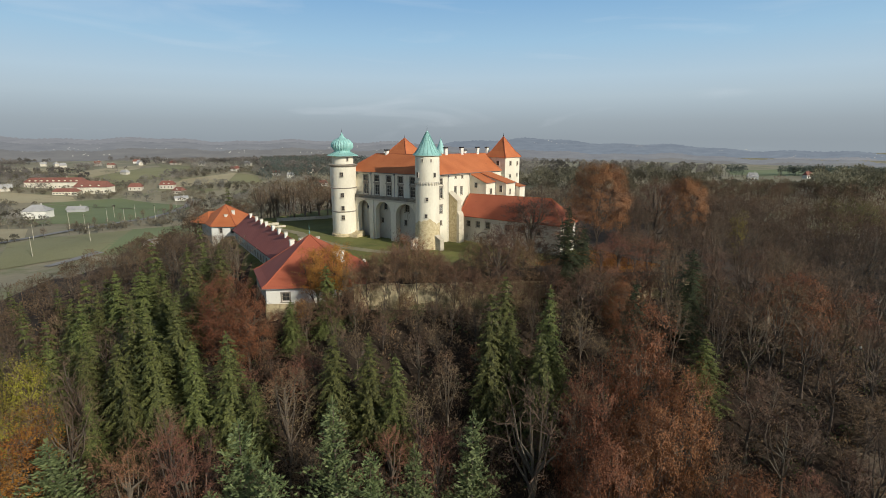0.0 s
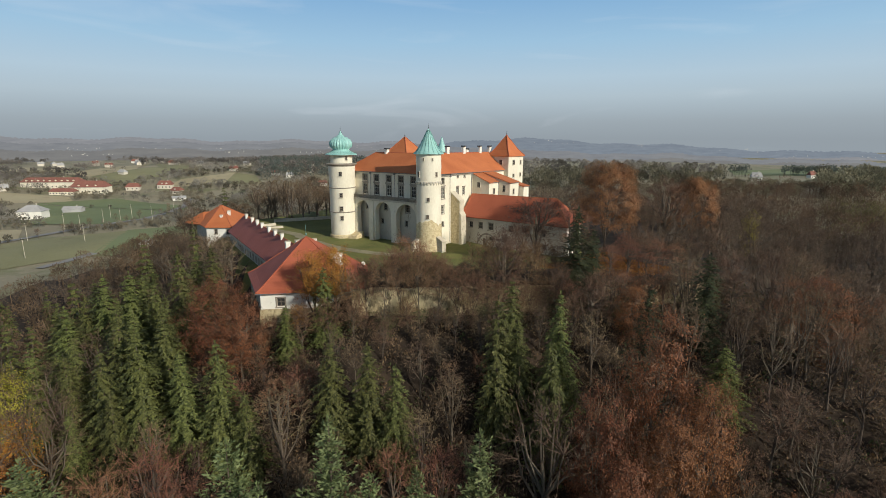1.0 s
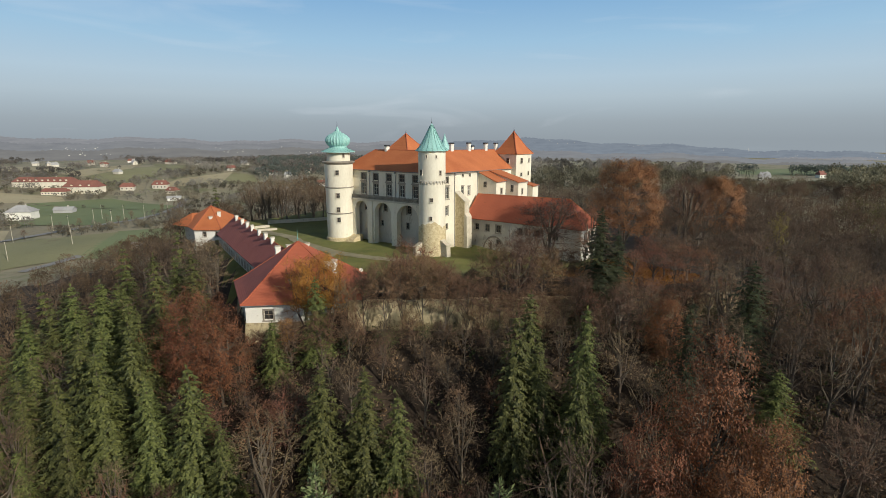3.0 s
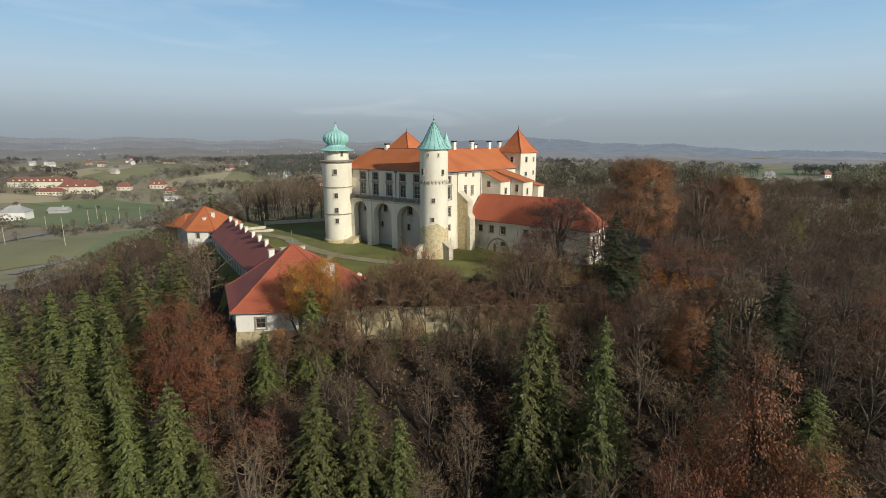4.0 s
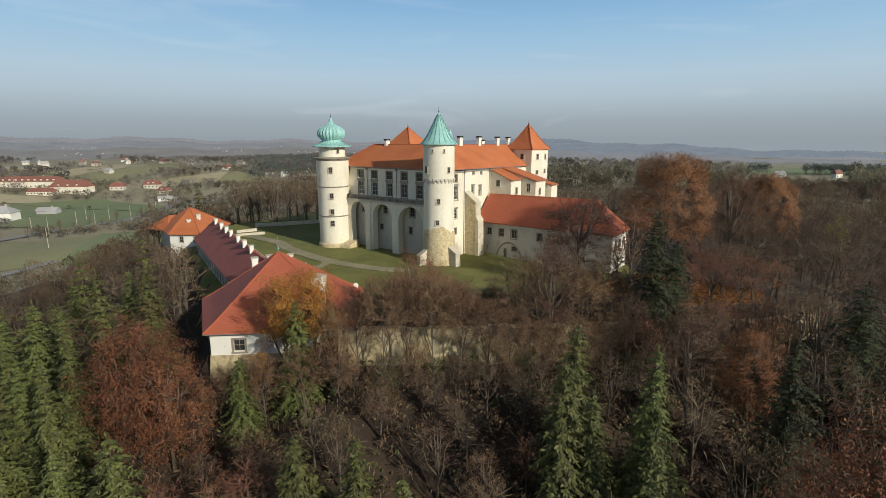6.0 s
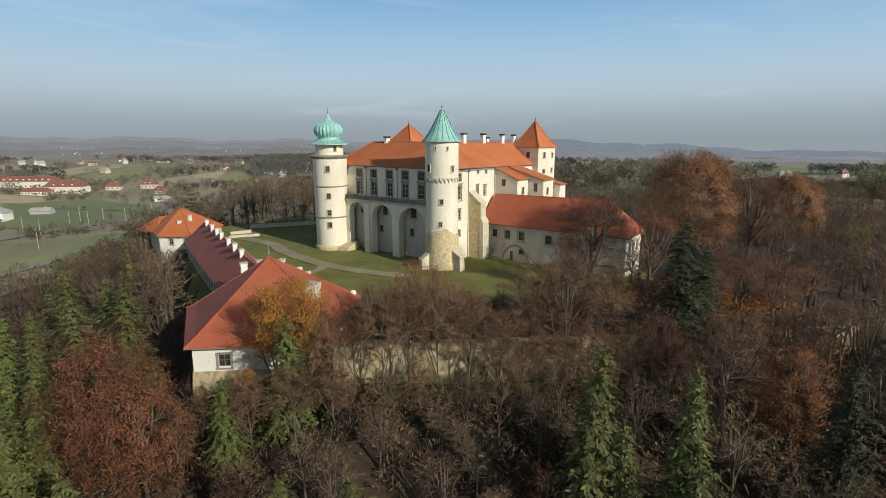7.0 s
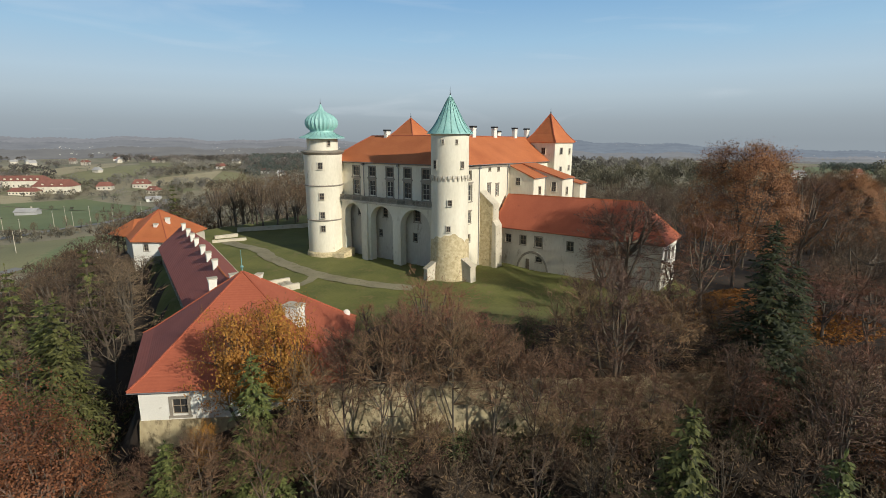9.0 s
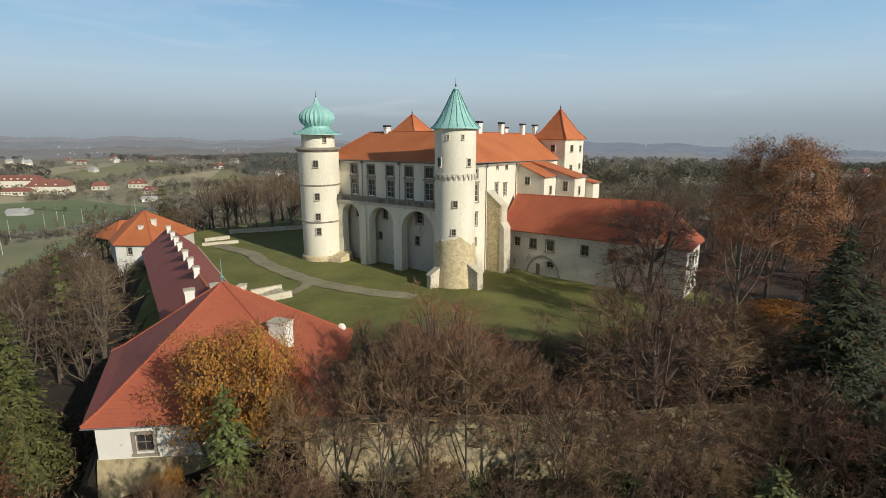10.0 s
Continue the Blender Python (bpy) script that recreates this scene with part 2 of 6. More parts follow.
# distant bare wood: aerial haze is put into this paled base colour
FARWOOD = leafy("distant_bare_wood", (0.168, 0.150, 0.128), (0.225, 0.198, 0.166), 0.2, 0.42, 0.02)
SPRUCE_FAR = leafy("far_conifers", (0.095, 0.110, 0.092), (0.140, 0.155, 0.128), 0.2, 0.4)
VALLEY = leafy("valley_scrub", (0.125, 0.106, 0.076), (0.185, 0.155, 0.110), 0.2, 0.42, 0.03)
LEAF_PILE = leafy("fallen_leaves", (0.17, 0.062, 0.012), (0.44, 0.20, 0.035), 0.1)
# olive leaves, greyed in the base colour for the haze in between
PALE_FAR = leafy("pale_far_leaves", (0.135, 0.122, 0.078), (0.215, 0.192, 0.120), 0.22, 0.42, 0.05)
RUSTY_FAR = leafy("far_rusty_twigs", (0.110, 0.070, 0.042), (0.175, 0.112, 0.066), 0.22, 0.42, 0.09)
DIRT = mat("dark_dirt_track", (0.06, 0.045, 0.03), (0.12, 0.09, 0.06), 0.6, 4.0, 0.95, 0.4, stain=(0.10, 0.055, 0.03), stain_at=0.55)
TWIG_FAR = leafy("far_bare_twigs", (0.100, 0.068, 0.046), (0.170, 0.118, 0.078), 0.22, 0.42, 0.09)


# ---- building helpers ----
def box(bm, x0, x1, y0, y1, z0, z1):
    solid(bm, [(x0, y0, z0), (x1, y0, z0), (x1, y1, z0), (x0, y1, z0)],
          [(x0, y0, z1), (x1, y0, z1), (x1, y1, z1), (x0, y1, z1)])


def solid(bm, low, high):
    """A closed body between two rings of the same number of points, both anticlockwise from above."""
    a, b = [bm.verts.new(p) for p in low], [bm.verts.new(p) for p in high]
    k = len(a)
    bm.faces.new(a[::-1])
    bm.faces.new(b)
    for i in range(k):
        bm.faces.new((a[i], a[(i + 1) % k], b[(i + 1) % k], b[i]))


def cover(bm, pts, thick=0.22):
    """One roof plane with thickness; pts anticlockwise from above."""
    solid(bm, [(x, y, z - thick) for x, y, z in pts], pts)


def lathe(bm, profile, n=48, cx=0.0, cy=0.0, wave=0.0, ribs=0):
    rings = []
    for r, z in profile:
        ring = []
        for i in range(n):
            a = 2 * math.pi * i / n
            q = r * (1 + (wave * math.cos(a * ribs) if ribs else 0))
            ring.append(bm.verts.new((cx + q * math.cos(a), cy + q * math.sin(a), z)))
        rings.append(ring)
    for a, b in zip(rings, rings[1:]):
        for i in range(n):
            bm.faces.new((a[i], a[(i + 1) % n], b[(i + 1) % n], b[i]))
    bm.faces.new(rings[0][::-1])
    bm.faces.new(rings[-1])


def rod(bm, a, b, r0, r1, n=5):
    a, b = Vector(a), Vector(b)
    d = (b - a).normalized()
    u = d.orthogonal().normalized()
    v = d.cross(u)
    lo = [bm.verts.new(a + r0 * (u * math.cos(2 * math.pi * i / n) + v * math.sin(2 * math.pi * i / n))) for i in range(n)]
    hi = [bm.verts.new(b + r1 * (u * math.cos(2 * math.pi * i / n) + v * math.sin(2 * math.pi * i / n))) for i in range(n)]
    bm.faces.new(lo[::-1])
    bm.faces.new(hi)
    for i in range(n):
        bm.faces.new((lo[i], lo[(i + 1) % n], hi[(i + 1) % n], hi[i]))


def made(name, bm, material, smooth=False):
    bmesh.ops.remove_doubles(bm, verts=bm.verts, dist=0.0005)
    me = bpy.data.meshes.new(name)
    bm.to_mesh(me)
    bm.free()
    me.materials.append(material)
    if smooth:
        me.polygons.foreach_set("use_smooth", [True] * len(me.polygons))
        me.set_sharp_from_angle(angle=radians(35))
    return me


def part(name, shape, material, parent, label="", m=None, smooth=False):
    """One mesh object under a thing or under a part. shape: a bmesh or a finished mesh."""
    me = shape if isinstance(shape, bpy.types.Mesh) else made(name, shape, material, smooth)
    ob = new(name, me)
    ob.parent = parent
    if m is not None:
        ob.matrix_basis = m
    return tagged(ob, label)


def thing(name, m, label, category, group="", kind=""):
    ob = new(name)
    ob.empty_display_size = 0.5
    ob.matrix_basis = m
    return tagged(ob, label, category, group, kind)


def on_wall(x, y, z, turn):
    """A frame on a wall: x along it to the right as seen from outside, y into the wall, z up."""
    return Matrix.Translation((x, y, z)) @ Matrix.Rotation(radians(turn), 4, "Z")


def panel(bm, u0, u1, z0, z1, holes, depth=0.6):
    """A wall in the frame of on_wall with rectangular openings (u0, u1, z0, z1) right through it."""
    us = sorted({u0, u1, *[v for h in holes for v in h[:2]]})
    zs = sorted({z0, z1, *[v for h in holes for v in h[2:]]})
    full = {}
    for i in range(len(us) - 1):
        for k in range(len(zs) - 1):
            mu, mz = (us[i] + us[i + 1]) / 2, (zs[k] + zs[k + 1]) / 2
            full[i, k] = not any(h[0] < mu < h[1] and h[2] < mz < h[3] for h in holes)
    corner = {}

    def at(i, k, y):
        if (i, k, y) not in corner:
            corner[i, k, y] = bm.verts.new((us[i], y, zs[k]))
        return corner[i, k, y]

    for (i, k), there in full.items():
        if not there:
            continue
        bm.faces.new((at(i, k, 0), at(i + 1, k, 0), at(i + 1, k + 1, 0), at(i, k + 1, 0)))
        bm.faces.new((at(i, k, depth), at(i, k + 1, depth), at(i + 1, k + 1, depth), at(i + 1, k, depth)))
        for (di, dk), (p, q) in (((-1, 0), ((i, k), (i, k + 1))), ((1, 0), ((i + 1, k + 1), (i + 1, k))),
                                 ((0, -1), ((i + 1, k), (i, k))), ((0, 1), ((i, k + 1), (i + 1, k + 1)))):
            if not full.get((i + di, k + dk), False):
                bm.faces.new((at(*p, 0), at(*q, 0), at(*q, depth), at(*p, depth)))


WINDOWS = {}


def window(parent, m, w, h, style="plain", label=""):
    """A window whose sill's middle is the frame's origin: a stone surround, a wooden frame and a pane.
    styles: plain, hood (with a cornice on top), proud (stands out from a round wall)."""
    key = (w, h, style)
    if key not in WINDOWS:
        s, out, back = (0.16 if w < 1.65 else 0.34, 0.07, 0.25) if style != "proud" else (0.12, 0.17, -0.06)
        bm = bmesh.new()
        inner = -0.0 if style != "proud" else 0.3
        box(bm, -w / 2 - s, -w / 2, -out, inner + 0.05, -s * 0.6, h + s)
        box(bm, w / 2, w / 2 + s, -out, inner + 0.05, -s * 0.6, h + s)
        box(bm, -w / 2, w / 2, -out, inner + 0.05, h, h + s)
        box(bm, -w / 2 - s * 1.3, w / 2 + s * 1.3, -out * 2.2, inner + 0.05, -s * 1.3, -s * 0.6 + 0.02)
        if style == "hood":
            box(bm, -w / 2 - s * 1.6, w / 2 + s * 1.6, -out * 3.4, 0.05, h + s + 0.18, h + s + 0.42)
            box(bm, -w / 2 - s, w / 2 + s, -out * 1.5, 0.05, h + s, h + s + 0.18)
        stone = made("window", bm, PLASTER_GREY if style == "proud" else TRIM)
        bm = bmesh.new()
        t = 0.07
        y0, y1 = back - 0.07, back - 0.004
        box(bm, -w / 2, -w / 2 + t, y0, y1, 0, h)
        box(bm, w / 2 - t, w / 2, y0, y1, 0, h)
        box(bm, -w / 2, w / 2, y0, y1, 0, t)
        box(bm, -w / 2, w / 2, y0, y1, h - t, h)
        box(bm, -t / 2, t / 2, y0 + 0.01, y1, 0, h)
        rows = 2 if h < 2.6 else 3
        for i in range(1, rows):
            box(bm, -w / 2, w / 2, y0 + 0.015, y1, h * i / rows - t / 2, h * i / rows + t / 2)
        frame_mesh = made("frame", bm, PALE_WOOD if style == "hood" else WOOD)
        bm = bmesh.new()
        box(bm, -w / 2, w / 2, back, back + 0.05, 0, h)
        WINDOWS[key] = stone, frame_mesh, made("pane", bm, GLASS)
    stone, frame_mesh, pane = WINDOWS[key]
    ob = part("window", stone, None, parent, label, m)
    part("frame", frame_mesh, None, ob)
    part("pane", pane, None, ob)
    return ob


def chimney(parent, x, y, z, h, w=0.9, d=0.7, m=None, material=None, cap=None, turn=0.0):
    bm = bmesh.new()
    box(bm, -w / 2, w / 2, -d / 2, d / 2, -1.2, h)
    box(bm, -w / 2 - 0.08, w / 2 + 0.08, -d / 2 - 0.08, d / 2 + 0.08, h - 0.35, h - 0.15)
    at = Matrix.Translation((x, y, z)) @ Matrix.Rotation(radians(turn), 4, "Z")
    ob = part("chimney", bm, material or WHITE, parent, "", at)
    bm = bmesh.new()
    tall = 0.14 if cap is None else 0.42
    box(bm, -w / 2 - 0.14, w / 2 + 0.14, -d / 2 - 0.14, d / 2 + 0.14, h, h + tall)
    part("cap", bm, cap or COPING, ob)
    return ob


def smooth_step(a, b, x):
    t = np.clip((x - a) / (b - a), 0, 1)
    return t * t * (3 - 2 * t)


# ---- ground ----
HILL = np.array([(-44, 113.5), (-20, 113.5), (26, 116.5), (62, 124), (80, 160), (72, 240), (20, 290), (-60, 285), (-100, 228),
                 (-93, 197), (-53, 134)], float)


def from_hill(x, y):
    """Metres outside (+) or inside (-) the castle's plateau."""
    x, y = np.asarray(x, float), np.asarray(y, float)
    best, inside = np.full(x.shape, 1e9), np.zeros(x.shape, bool)
    for (ax, ay), (bx, by) in zip(HILL, np.roll(HILL, -1, 0)):
        ex, ey = bx - ax, by - ay
        t = np.clip(((x - ax) * ex + (y - ay) * ey) / (ex * ex + ey * ey), 0, 1)
        best = np.minimum(best, np.hypot(x - ax - t * ex, y - ay - t * ey))
        inside ^= ((ay > y) != (by > y)) & (x < ex * (y - ay) / (ey + 1e-12) + ax)
    return np.where(inside, -best, best)


def height(x, y):
    """The ground's height over the foot of the keep's round tower."""
    x, y = np.asarray(x, float), np.asarray(y, float)
    d = from_hill(x, y)
    rampart = 3.9 * smooth_step(157, 126, y) * smooth_step(-27, -15, x)
    inner = rampart - 0.8 * smooth_step(8, 16, x) * smooth_step(150, 162, y) * smooth_step(60, 45, x)
    inner = inner + 3.6 * np.exp(-((x - 45) / 8.5) ** 2 - ((y - 147) / 7.0) ** 2)
    right = smooth_step(5, 62, x) * smooth_step(45, 100, y)
    low = -25.0 + 15.0 * right - 6.0 * smooth_step(80, 20, y) + 2.5 * np.sin(x * 0.05) * np.cos(y * 0.043)
    edge = -1.6 - 4.5 * smooth_step(-17, -28, x) * smooth_step(205, 185, y) - 2.5 * smooth_step(-42, -52, x) * smooth_step(205, 185, y)
    outer = edge + (low - edge) * smooth_step(0, 46, d)
    span = np.where(y < 128, 2.5, 7.0)
    near = np.where(d >= 0, outer, inner + (edge - inner) * smooth_step(-span, 0, d))
    r = np.hypot(x, y)
    side = smooth_step(-150, 350, x)
    west = -25 + 21 * smooth_step(560, 850, r) - 80 * smooth_step(1140, 1900, r)
    east = -18 + 11 * smooth_step(360, 560, r) - 90 * smooth_step(1000, 2000, r)
    far = west + (east - west) * side + 1.2 * np.sin(x * 0.011) * np.cos(y * 0.009)
    return near + (far - near) * smooth_step(175, 330, np.hypot(x, y - 165))


def gz(x, y):
    return float(height(np.array([x]), np.array([y]))[0])


def grow(start, first, rate, end):
    v, step = [start], first
    while abs(v[-1]) < end:
        v.append(v[-1] + math.copysign(step, start))
        step *= rate
    return v[1:]


def ground_mesh():
    xs = np.array(sorted([*grow(-130, 4, 1.13, 4600), *np.arange(-130, 130.1, 2.0), *grow(130, 4, 1.13, 4600)]))
    ys = np.array(sorted([*[-v for v in grow(60, 10, 1.3, 900)], *np.arange(-60, 30, 10), *np.arange(30, 290.1, 2.0), *grow(290, 4, 1.11, 4700)]))
    gx, gy = np.meshgrid(xs, ys)
    z = height(gx, gy)
    rng = np.random.default_rng(4)
    z = z + rng.normal(0, 0.06, z.shape) * (np.abs(gx) < 140) * (gy < 300)
    w, h = len(xs), len(ys)
    verts = np.stack([gx, gy, z], -1).reshape(-1, 3)
    i = (np.arange(h - 1)[:, None] * w + np.arange(w - 1)[None]).ravel()
    me = bpy.data.meshes.new("ground")
    me.from_pydata(verts.tolist(), [], np.stack([i, i + 1, i + w + 1, i + w], -1).tolist())
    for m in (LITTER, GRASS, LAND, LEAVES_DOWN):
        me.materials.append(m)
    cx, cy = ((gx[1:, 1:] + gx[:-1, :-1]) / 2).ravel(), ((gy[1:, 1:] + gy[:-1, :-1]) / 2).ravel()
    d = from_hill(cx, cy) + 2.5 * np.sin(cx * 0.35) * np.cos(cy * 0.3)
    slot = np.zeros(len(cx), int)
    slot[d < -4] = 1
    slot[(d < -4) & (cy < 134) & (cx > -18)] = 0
    slot[np.hypot(cx, cy - 165) > np.where(cx < -90, 175, 240)] = 2
    pile = np.hypot((cx - 42) / 11.5, (cy - 142) / 8.5) + 0.25 * np.sin(cx * 0.9) * np.cos(cy * 0.8)
    slot[(d < -4) & (cx > 46) & (cy > 118)] = 0
    slot[pile < 1] = 3
    me.polygons.foreach_set("material_index", slot)
    me.polygons.foreach_set("use_smooth", [True] * len(slot))
    return tagged(new("ground", me), "grassy castle hill with leaf-strewn wooded slopes", "ground", kind="structure")


ground_mesh()


def ribbon(name, points, width, material, label, category, kind="structure", lift=0.17, step=3.0):
    """A strip laid on the ground along a line of points."""
    line = []
    for (ax, ay), (bx, by) in zip(points, points[1:]):
        k = max(1, int(math.hypot(bx - ax, by - ay) / step))
        line += [(ax + (bx - ax) * i / k, ay + (by - ay) * i / k) for i in range(k)]
    line.append(points[-1])
    bm = bmesh.new()
    rows = []
    for i, (x, y) in enumerate(line):
        px, py = line[max(0, i - 1)]
        qx, qy = line[min(len(line) - 1, i + 1)]
        s = math.hypot(qx - px, qy - py)
        nx, ny = -(qy - py) / s, (qx - px) / s
        half = width / 2 * (1 + 0.10 * math.sin(i * 1.7))
        rows.append([bm.verts.new((x + nx * half * k, y + ny * half * k, gz(x + nx * half * k, y + ny * half * k) + lift)) for k in (-1, -0.33, 0.33, 1)])
    for a, b in zip(rows, rows[1:]):
        for i in range(3):
            bm.faces.new((a[i + 1], a[i], b[i], b[i + 1]))
    return tagged(new(name, made(name, bm, material)), label, category, kind=kind)


def patch(name, corners, material, label, lift=0.35, cells=14):
    """A field laid over the ground between four corners."""
    a, b, c, d = [np.array(p, float) for p in corners]
    bm = bmesh.new()
    grid = []
    for j in range(cells + 1):
        row = []
        for i in range(cells + 1):
            u, v = i / cells, j / cells
            p = (a * (1 - u) + b * u) * (1 - v) + (d * (1 - u) + c * u) * v
            row.append(bm.verts.new((p[0], p[1], gz(*p) + lift)))
        grid.append(row)
    for r, s in zip(grid, grid[1:]):
        for i in range(cells):
            bm.faces.new((r[i], r[i + 1], s[i + 1], s[i]))
    return tagged(new(name, made(name, bm, material)), label, "field", kind="structure")


def eased(points, k=6):
    """More points along a smooth line through those given."""
    out = []
    for i in range(len(points) - 1):
        a, b, c, d = [np.array(points[min(max(j, 0), len(points) - 1)], float) for j in (i - 1, i, i + 1, i + 2)]
        for q in range(k):
            t = q / k
            out.append(tuple(0.5 * (2 * b + (c - a) * t + (2 * a - 5 * b + 4 * c - d) * t * t + (3 * b - 3 * c + d - a) * t ** 3)))
    return [*out, points[-1]]


ribbon("path", eased([(-76, 216), (-68, 208.5), (-58, 200.5), (-52.5, 192), (-44.6, 183), (-36.6, 175.2), (-28.9, 170), (-21, 166), (-13, 163.5)]), 4.0,
       GRAVEL, "pale gravel path across the castle lawn", "path", lift=0.14, step=1.5)
ribbon("footpath", eased([(-36.6, 175.0), (-36.0, 170.5), (-37.5, 166.0), (-41.5, 163.0)]), 2.2, GRAVEL, "narrow gravel path to the garden steps", "path", lift=0.17, step=1.5)


def curtain_wall():
    line = [(-20.5, 112.2), (-3, 112.4), (12, 113.6), (26, 115.3), (62, 122.8)]
    bm, cap = bmesh.new(), bmesh.new()
    for (ax, ay), (bx, by) in zip(line, line[1:]):
        s = math.hypot(bx - ax, by - ay)
        k = max(2, int(s / 3))
        nx, ny = -(by - ay) / s, (bx - ax) / s
        for i in range(k):
            p = [(ax + (bx - ax) * t / k, ay + (by - ay) * t / k) for t in (i, i + 1)]
            (x0, y0), (x1, y1) = p
            top = 4.0 + 0.16 * math.sin(i * 2.1 + ax) - 1.5 * float(smooth_step(20, 34, x0))
            low = -9.0
            solid(bm, [(x0 - nx * 0.6, y0 - ny * 0.6, low), (x1 - nx * 0.6, y1 - ny * 0.6, low), (x1 + nx, y1 + ny, low), (x0 + nx, y0 + ny, low)],
                  [(x0, y0, top), (x1, y1, top), (x1 + nx, y1 + ny, top), (x0 + nx, y0 + ny, top)])
            solid(cap, [(x0 - nx * .15, y0 - ny * .15, top), (x1 - nx * .15, y1 - ny * .15, top), (x1 + nx * 1.1, y1 + ny * 1.1, top), (x0 + nx * 1.1, y0 + ny * 1.1, top)],
                  [(x0 - nx * .15, y0 - ny * .15, top + .22), (x1 - nx * .15, y1 - ny * .15, top + .22), (x1 + nx * 1.1, y1 + ny * 1.1, top + .3), (x0 + nx * 1.1, y0 + ny * 1.1, top + .3)])
    root = thing("rampart_wall", Matrix(), "tall weathered cream rampart wall below the lawn", "wall", kind="structure")
    part("wall", bm, CURTAIN, root)
    part("coping", cap, CURTAIN, root)


curtain_wall()


# ---- the castle, in its own frame: x along the front, y into the depth, z up ----
K = Matrix.Translation((-5.3, 173.3, 0)) @ Matrix.Rotation(math.atan2(-0.6, 0.8), 4, "Z")


def round_tower_window(tower, r, azimuth, z, w, h):
    a = radians(azimuth)
    m = Matrix.Translation((r * math.cos(a), r * math.sin(a), z)) @ Matrix.Rotation(a + math.pi / 2, 4, "Z")
    return window(tower, m, w, h, "proud")


def facing(x, y):
    """The azimuth, in the castle's frame, that looks from a tower towards the open country in front."""
    return math.degrees(math.atan2(y, x))


def front_tower():
    t = thing("round_tower", K, "cream round tower with a pointed green copper roof", "tower")
    bm = bmesh.new()
    lathe(bm, [(4.18, -1.5), (4.14, 6), (4.08, 12), (4.0, 22.2)], 56)
    part("shaft", bm, PLASTER, t, "", None, True)
    bm = bmesh.new()
    lathe(bm, [(4.02, 22.2), (4.12, 22.9), (4.12, 31.2), (4.3, 31.4), (4.34, 31.75)], 56)
    part("upper_shaft", bm, PLASTER, t, "", None, True)
    bm = bmesh.new()
    for i in range(26):
        a = 2 * math.pi * i / 26
        m = Matrix.Rotation(a, 4, "Z")
        q = bmesh.new()
        solid(q, [(3.9, -0.16, 21.7), (4.12, -0.16, 21.7), (4.12, 0.16, 21.7), (3.9, 0.16, 21.7)],
              [(3.9, -0.2, 22.4), (4.34, -0.2, 22.4), (4.34, 0.2, 22.4), (3.9, 0.2, 22.4)])
        solid(q, [(3.9, -0.32, 22.4), (4.36, -0.32, 22.4), (4.36, 0.32, 22.4), (3.9, 0.32, 22.4)],
              [(3.9, -0.4, 22.95), (4.3, -0.4, 22.95), (4.3, 0.4, 22.95), (3.9, 0.4, 22.95)])
        q.transform(m)
        tmp = bpy.data.meshes.new("corbel")
        q.to_mesh(tmp)
        q.free()
        bm.from_mesh(tmp)
        bpy.data.meshes.remove(tmp)
    part("corbel_frieze", bm, PLASTER_GREY, t, "ring of small stone corbels")
    # bared masonry of the foot, with a ragged upper edge
    bm = bmesh.new()
    n = 96
    lo, mid, hi = [], [], []
    for i in range(n):
        a = 2 * math.pi * i / n
        c, s = math.cos(a), math.sin(a)
        off = (a - radians(facing(0.5, -0.85))) 
        off = (off + math.pi) % (2 * math.pi) - math.pi
        top = 10.3 - 1.6 * min(1.0, abs(off) / 1.0) ** 2 + 0.18 * math.sin(i * 0.83) + 0.3 * math.sin(i * 0.31)
        lo.append(bm.verts.new((4.75 * c, 4.75 * s, -1.6)))
        mid.append(bm.verts.new((4.34 * c, 4.34 * s, 4.5)))
        hi.append(bm.verts.new((4.2 * c, 4.2 * s, top)))
    for a, b in ((lo, mid), (mid, hi)):
        for i in range(n):
            bm.faces.new((a[i], a[(i + 1) % n], b[(i + 1) % n], b[i]))
    inner = [bm.verts.new((4.0 * math.cos(2 * math.pi * i / n), 4.0 * math.sin(2 * math.pi * i / n), v.co.z)) for i, v in enumerate(hi)]
    for i in range(n):
        bm.faces.new((hi[i], hi[(i + 1) % n], inner[(i + 1) % n], inner[i]))
    part("stone_foot", bm, STONE, t, "bare yellowish rubble masonry", None, True)
    for ang, wide, far, top in ((-108, 1.4, 6.7, 4.4), (-6, 1.8, 7.0, 5.2)):
        bm = bmesh.new()
        solid(bm, [(3.5, -wide / 2, -1.6), (far, -wide / 2, -1.6), (far, wide / 2, -1.6), (3.5, wide / 2, -1.6)],
              [(3.5, -wide / 2, top), (far - 0.2, -wide / 2, top - 1.7), (far - 0.2, wide / 2, top - 1.7), (3.5, wide / 2, top)])
        b = part("buttress", bm, COPING, t, "", Matrix.Rotation(radians(ang), 4, "Z"))
        bm = bmesh.new()
        solid(bm, [(3.6, -wide / 2 - .1, top - .05), (far + .05, -wide / 2 - .1, top - 1.85), (far + .05, wide / 2 + .1, top - 1.85), (3.6, wide / 2 + .1, top - .05)],
              [(3.6, -wide / 2 - .1, top + .15), (far + .05, -wide / 2 - .1, top - 1.65), (far + .05, wide / 2 + .1, top - 1.65), (3.6, wide / 2 + .1, top + .15)])
        part("coping", bm, COPING, b)
    bm = bmesh.new()
    lathe(bm, [(4.95, 31.6), (4.9, 31.8), (3.95, 32.7), (2.95, 34.2), (1.95, 36.1), (1.05, 37.9), (0.42, 39.1), (0.12, 39.5), (0.05, 39.7)], 36, wave=0.012, ribs=18)
    roof = part("roof", bm, COPPER, t, "green copper cone", None, True)
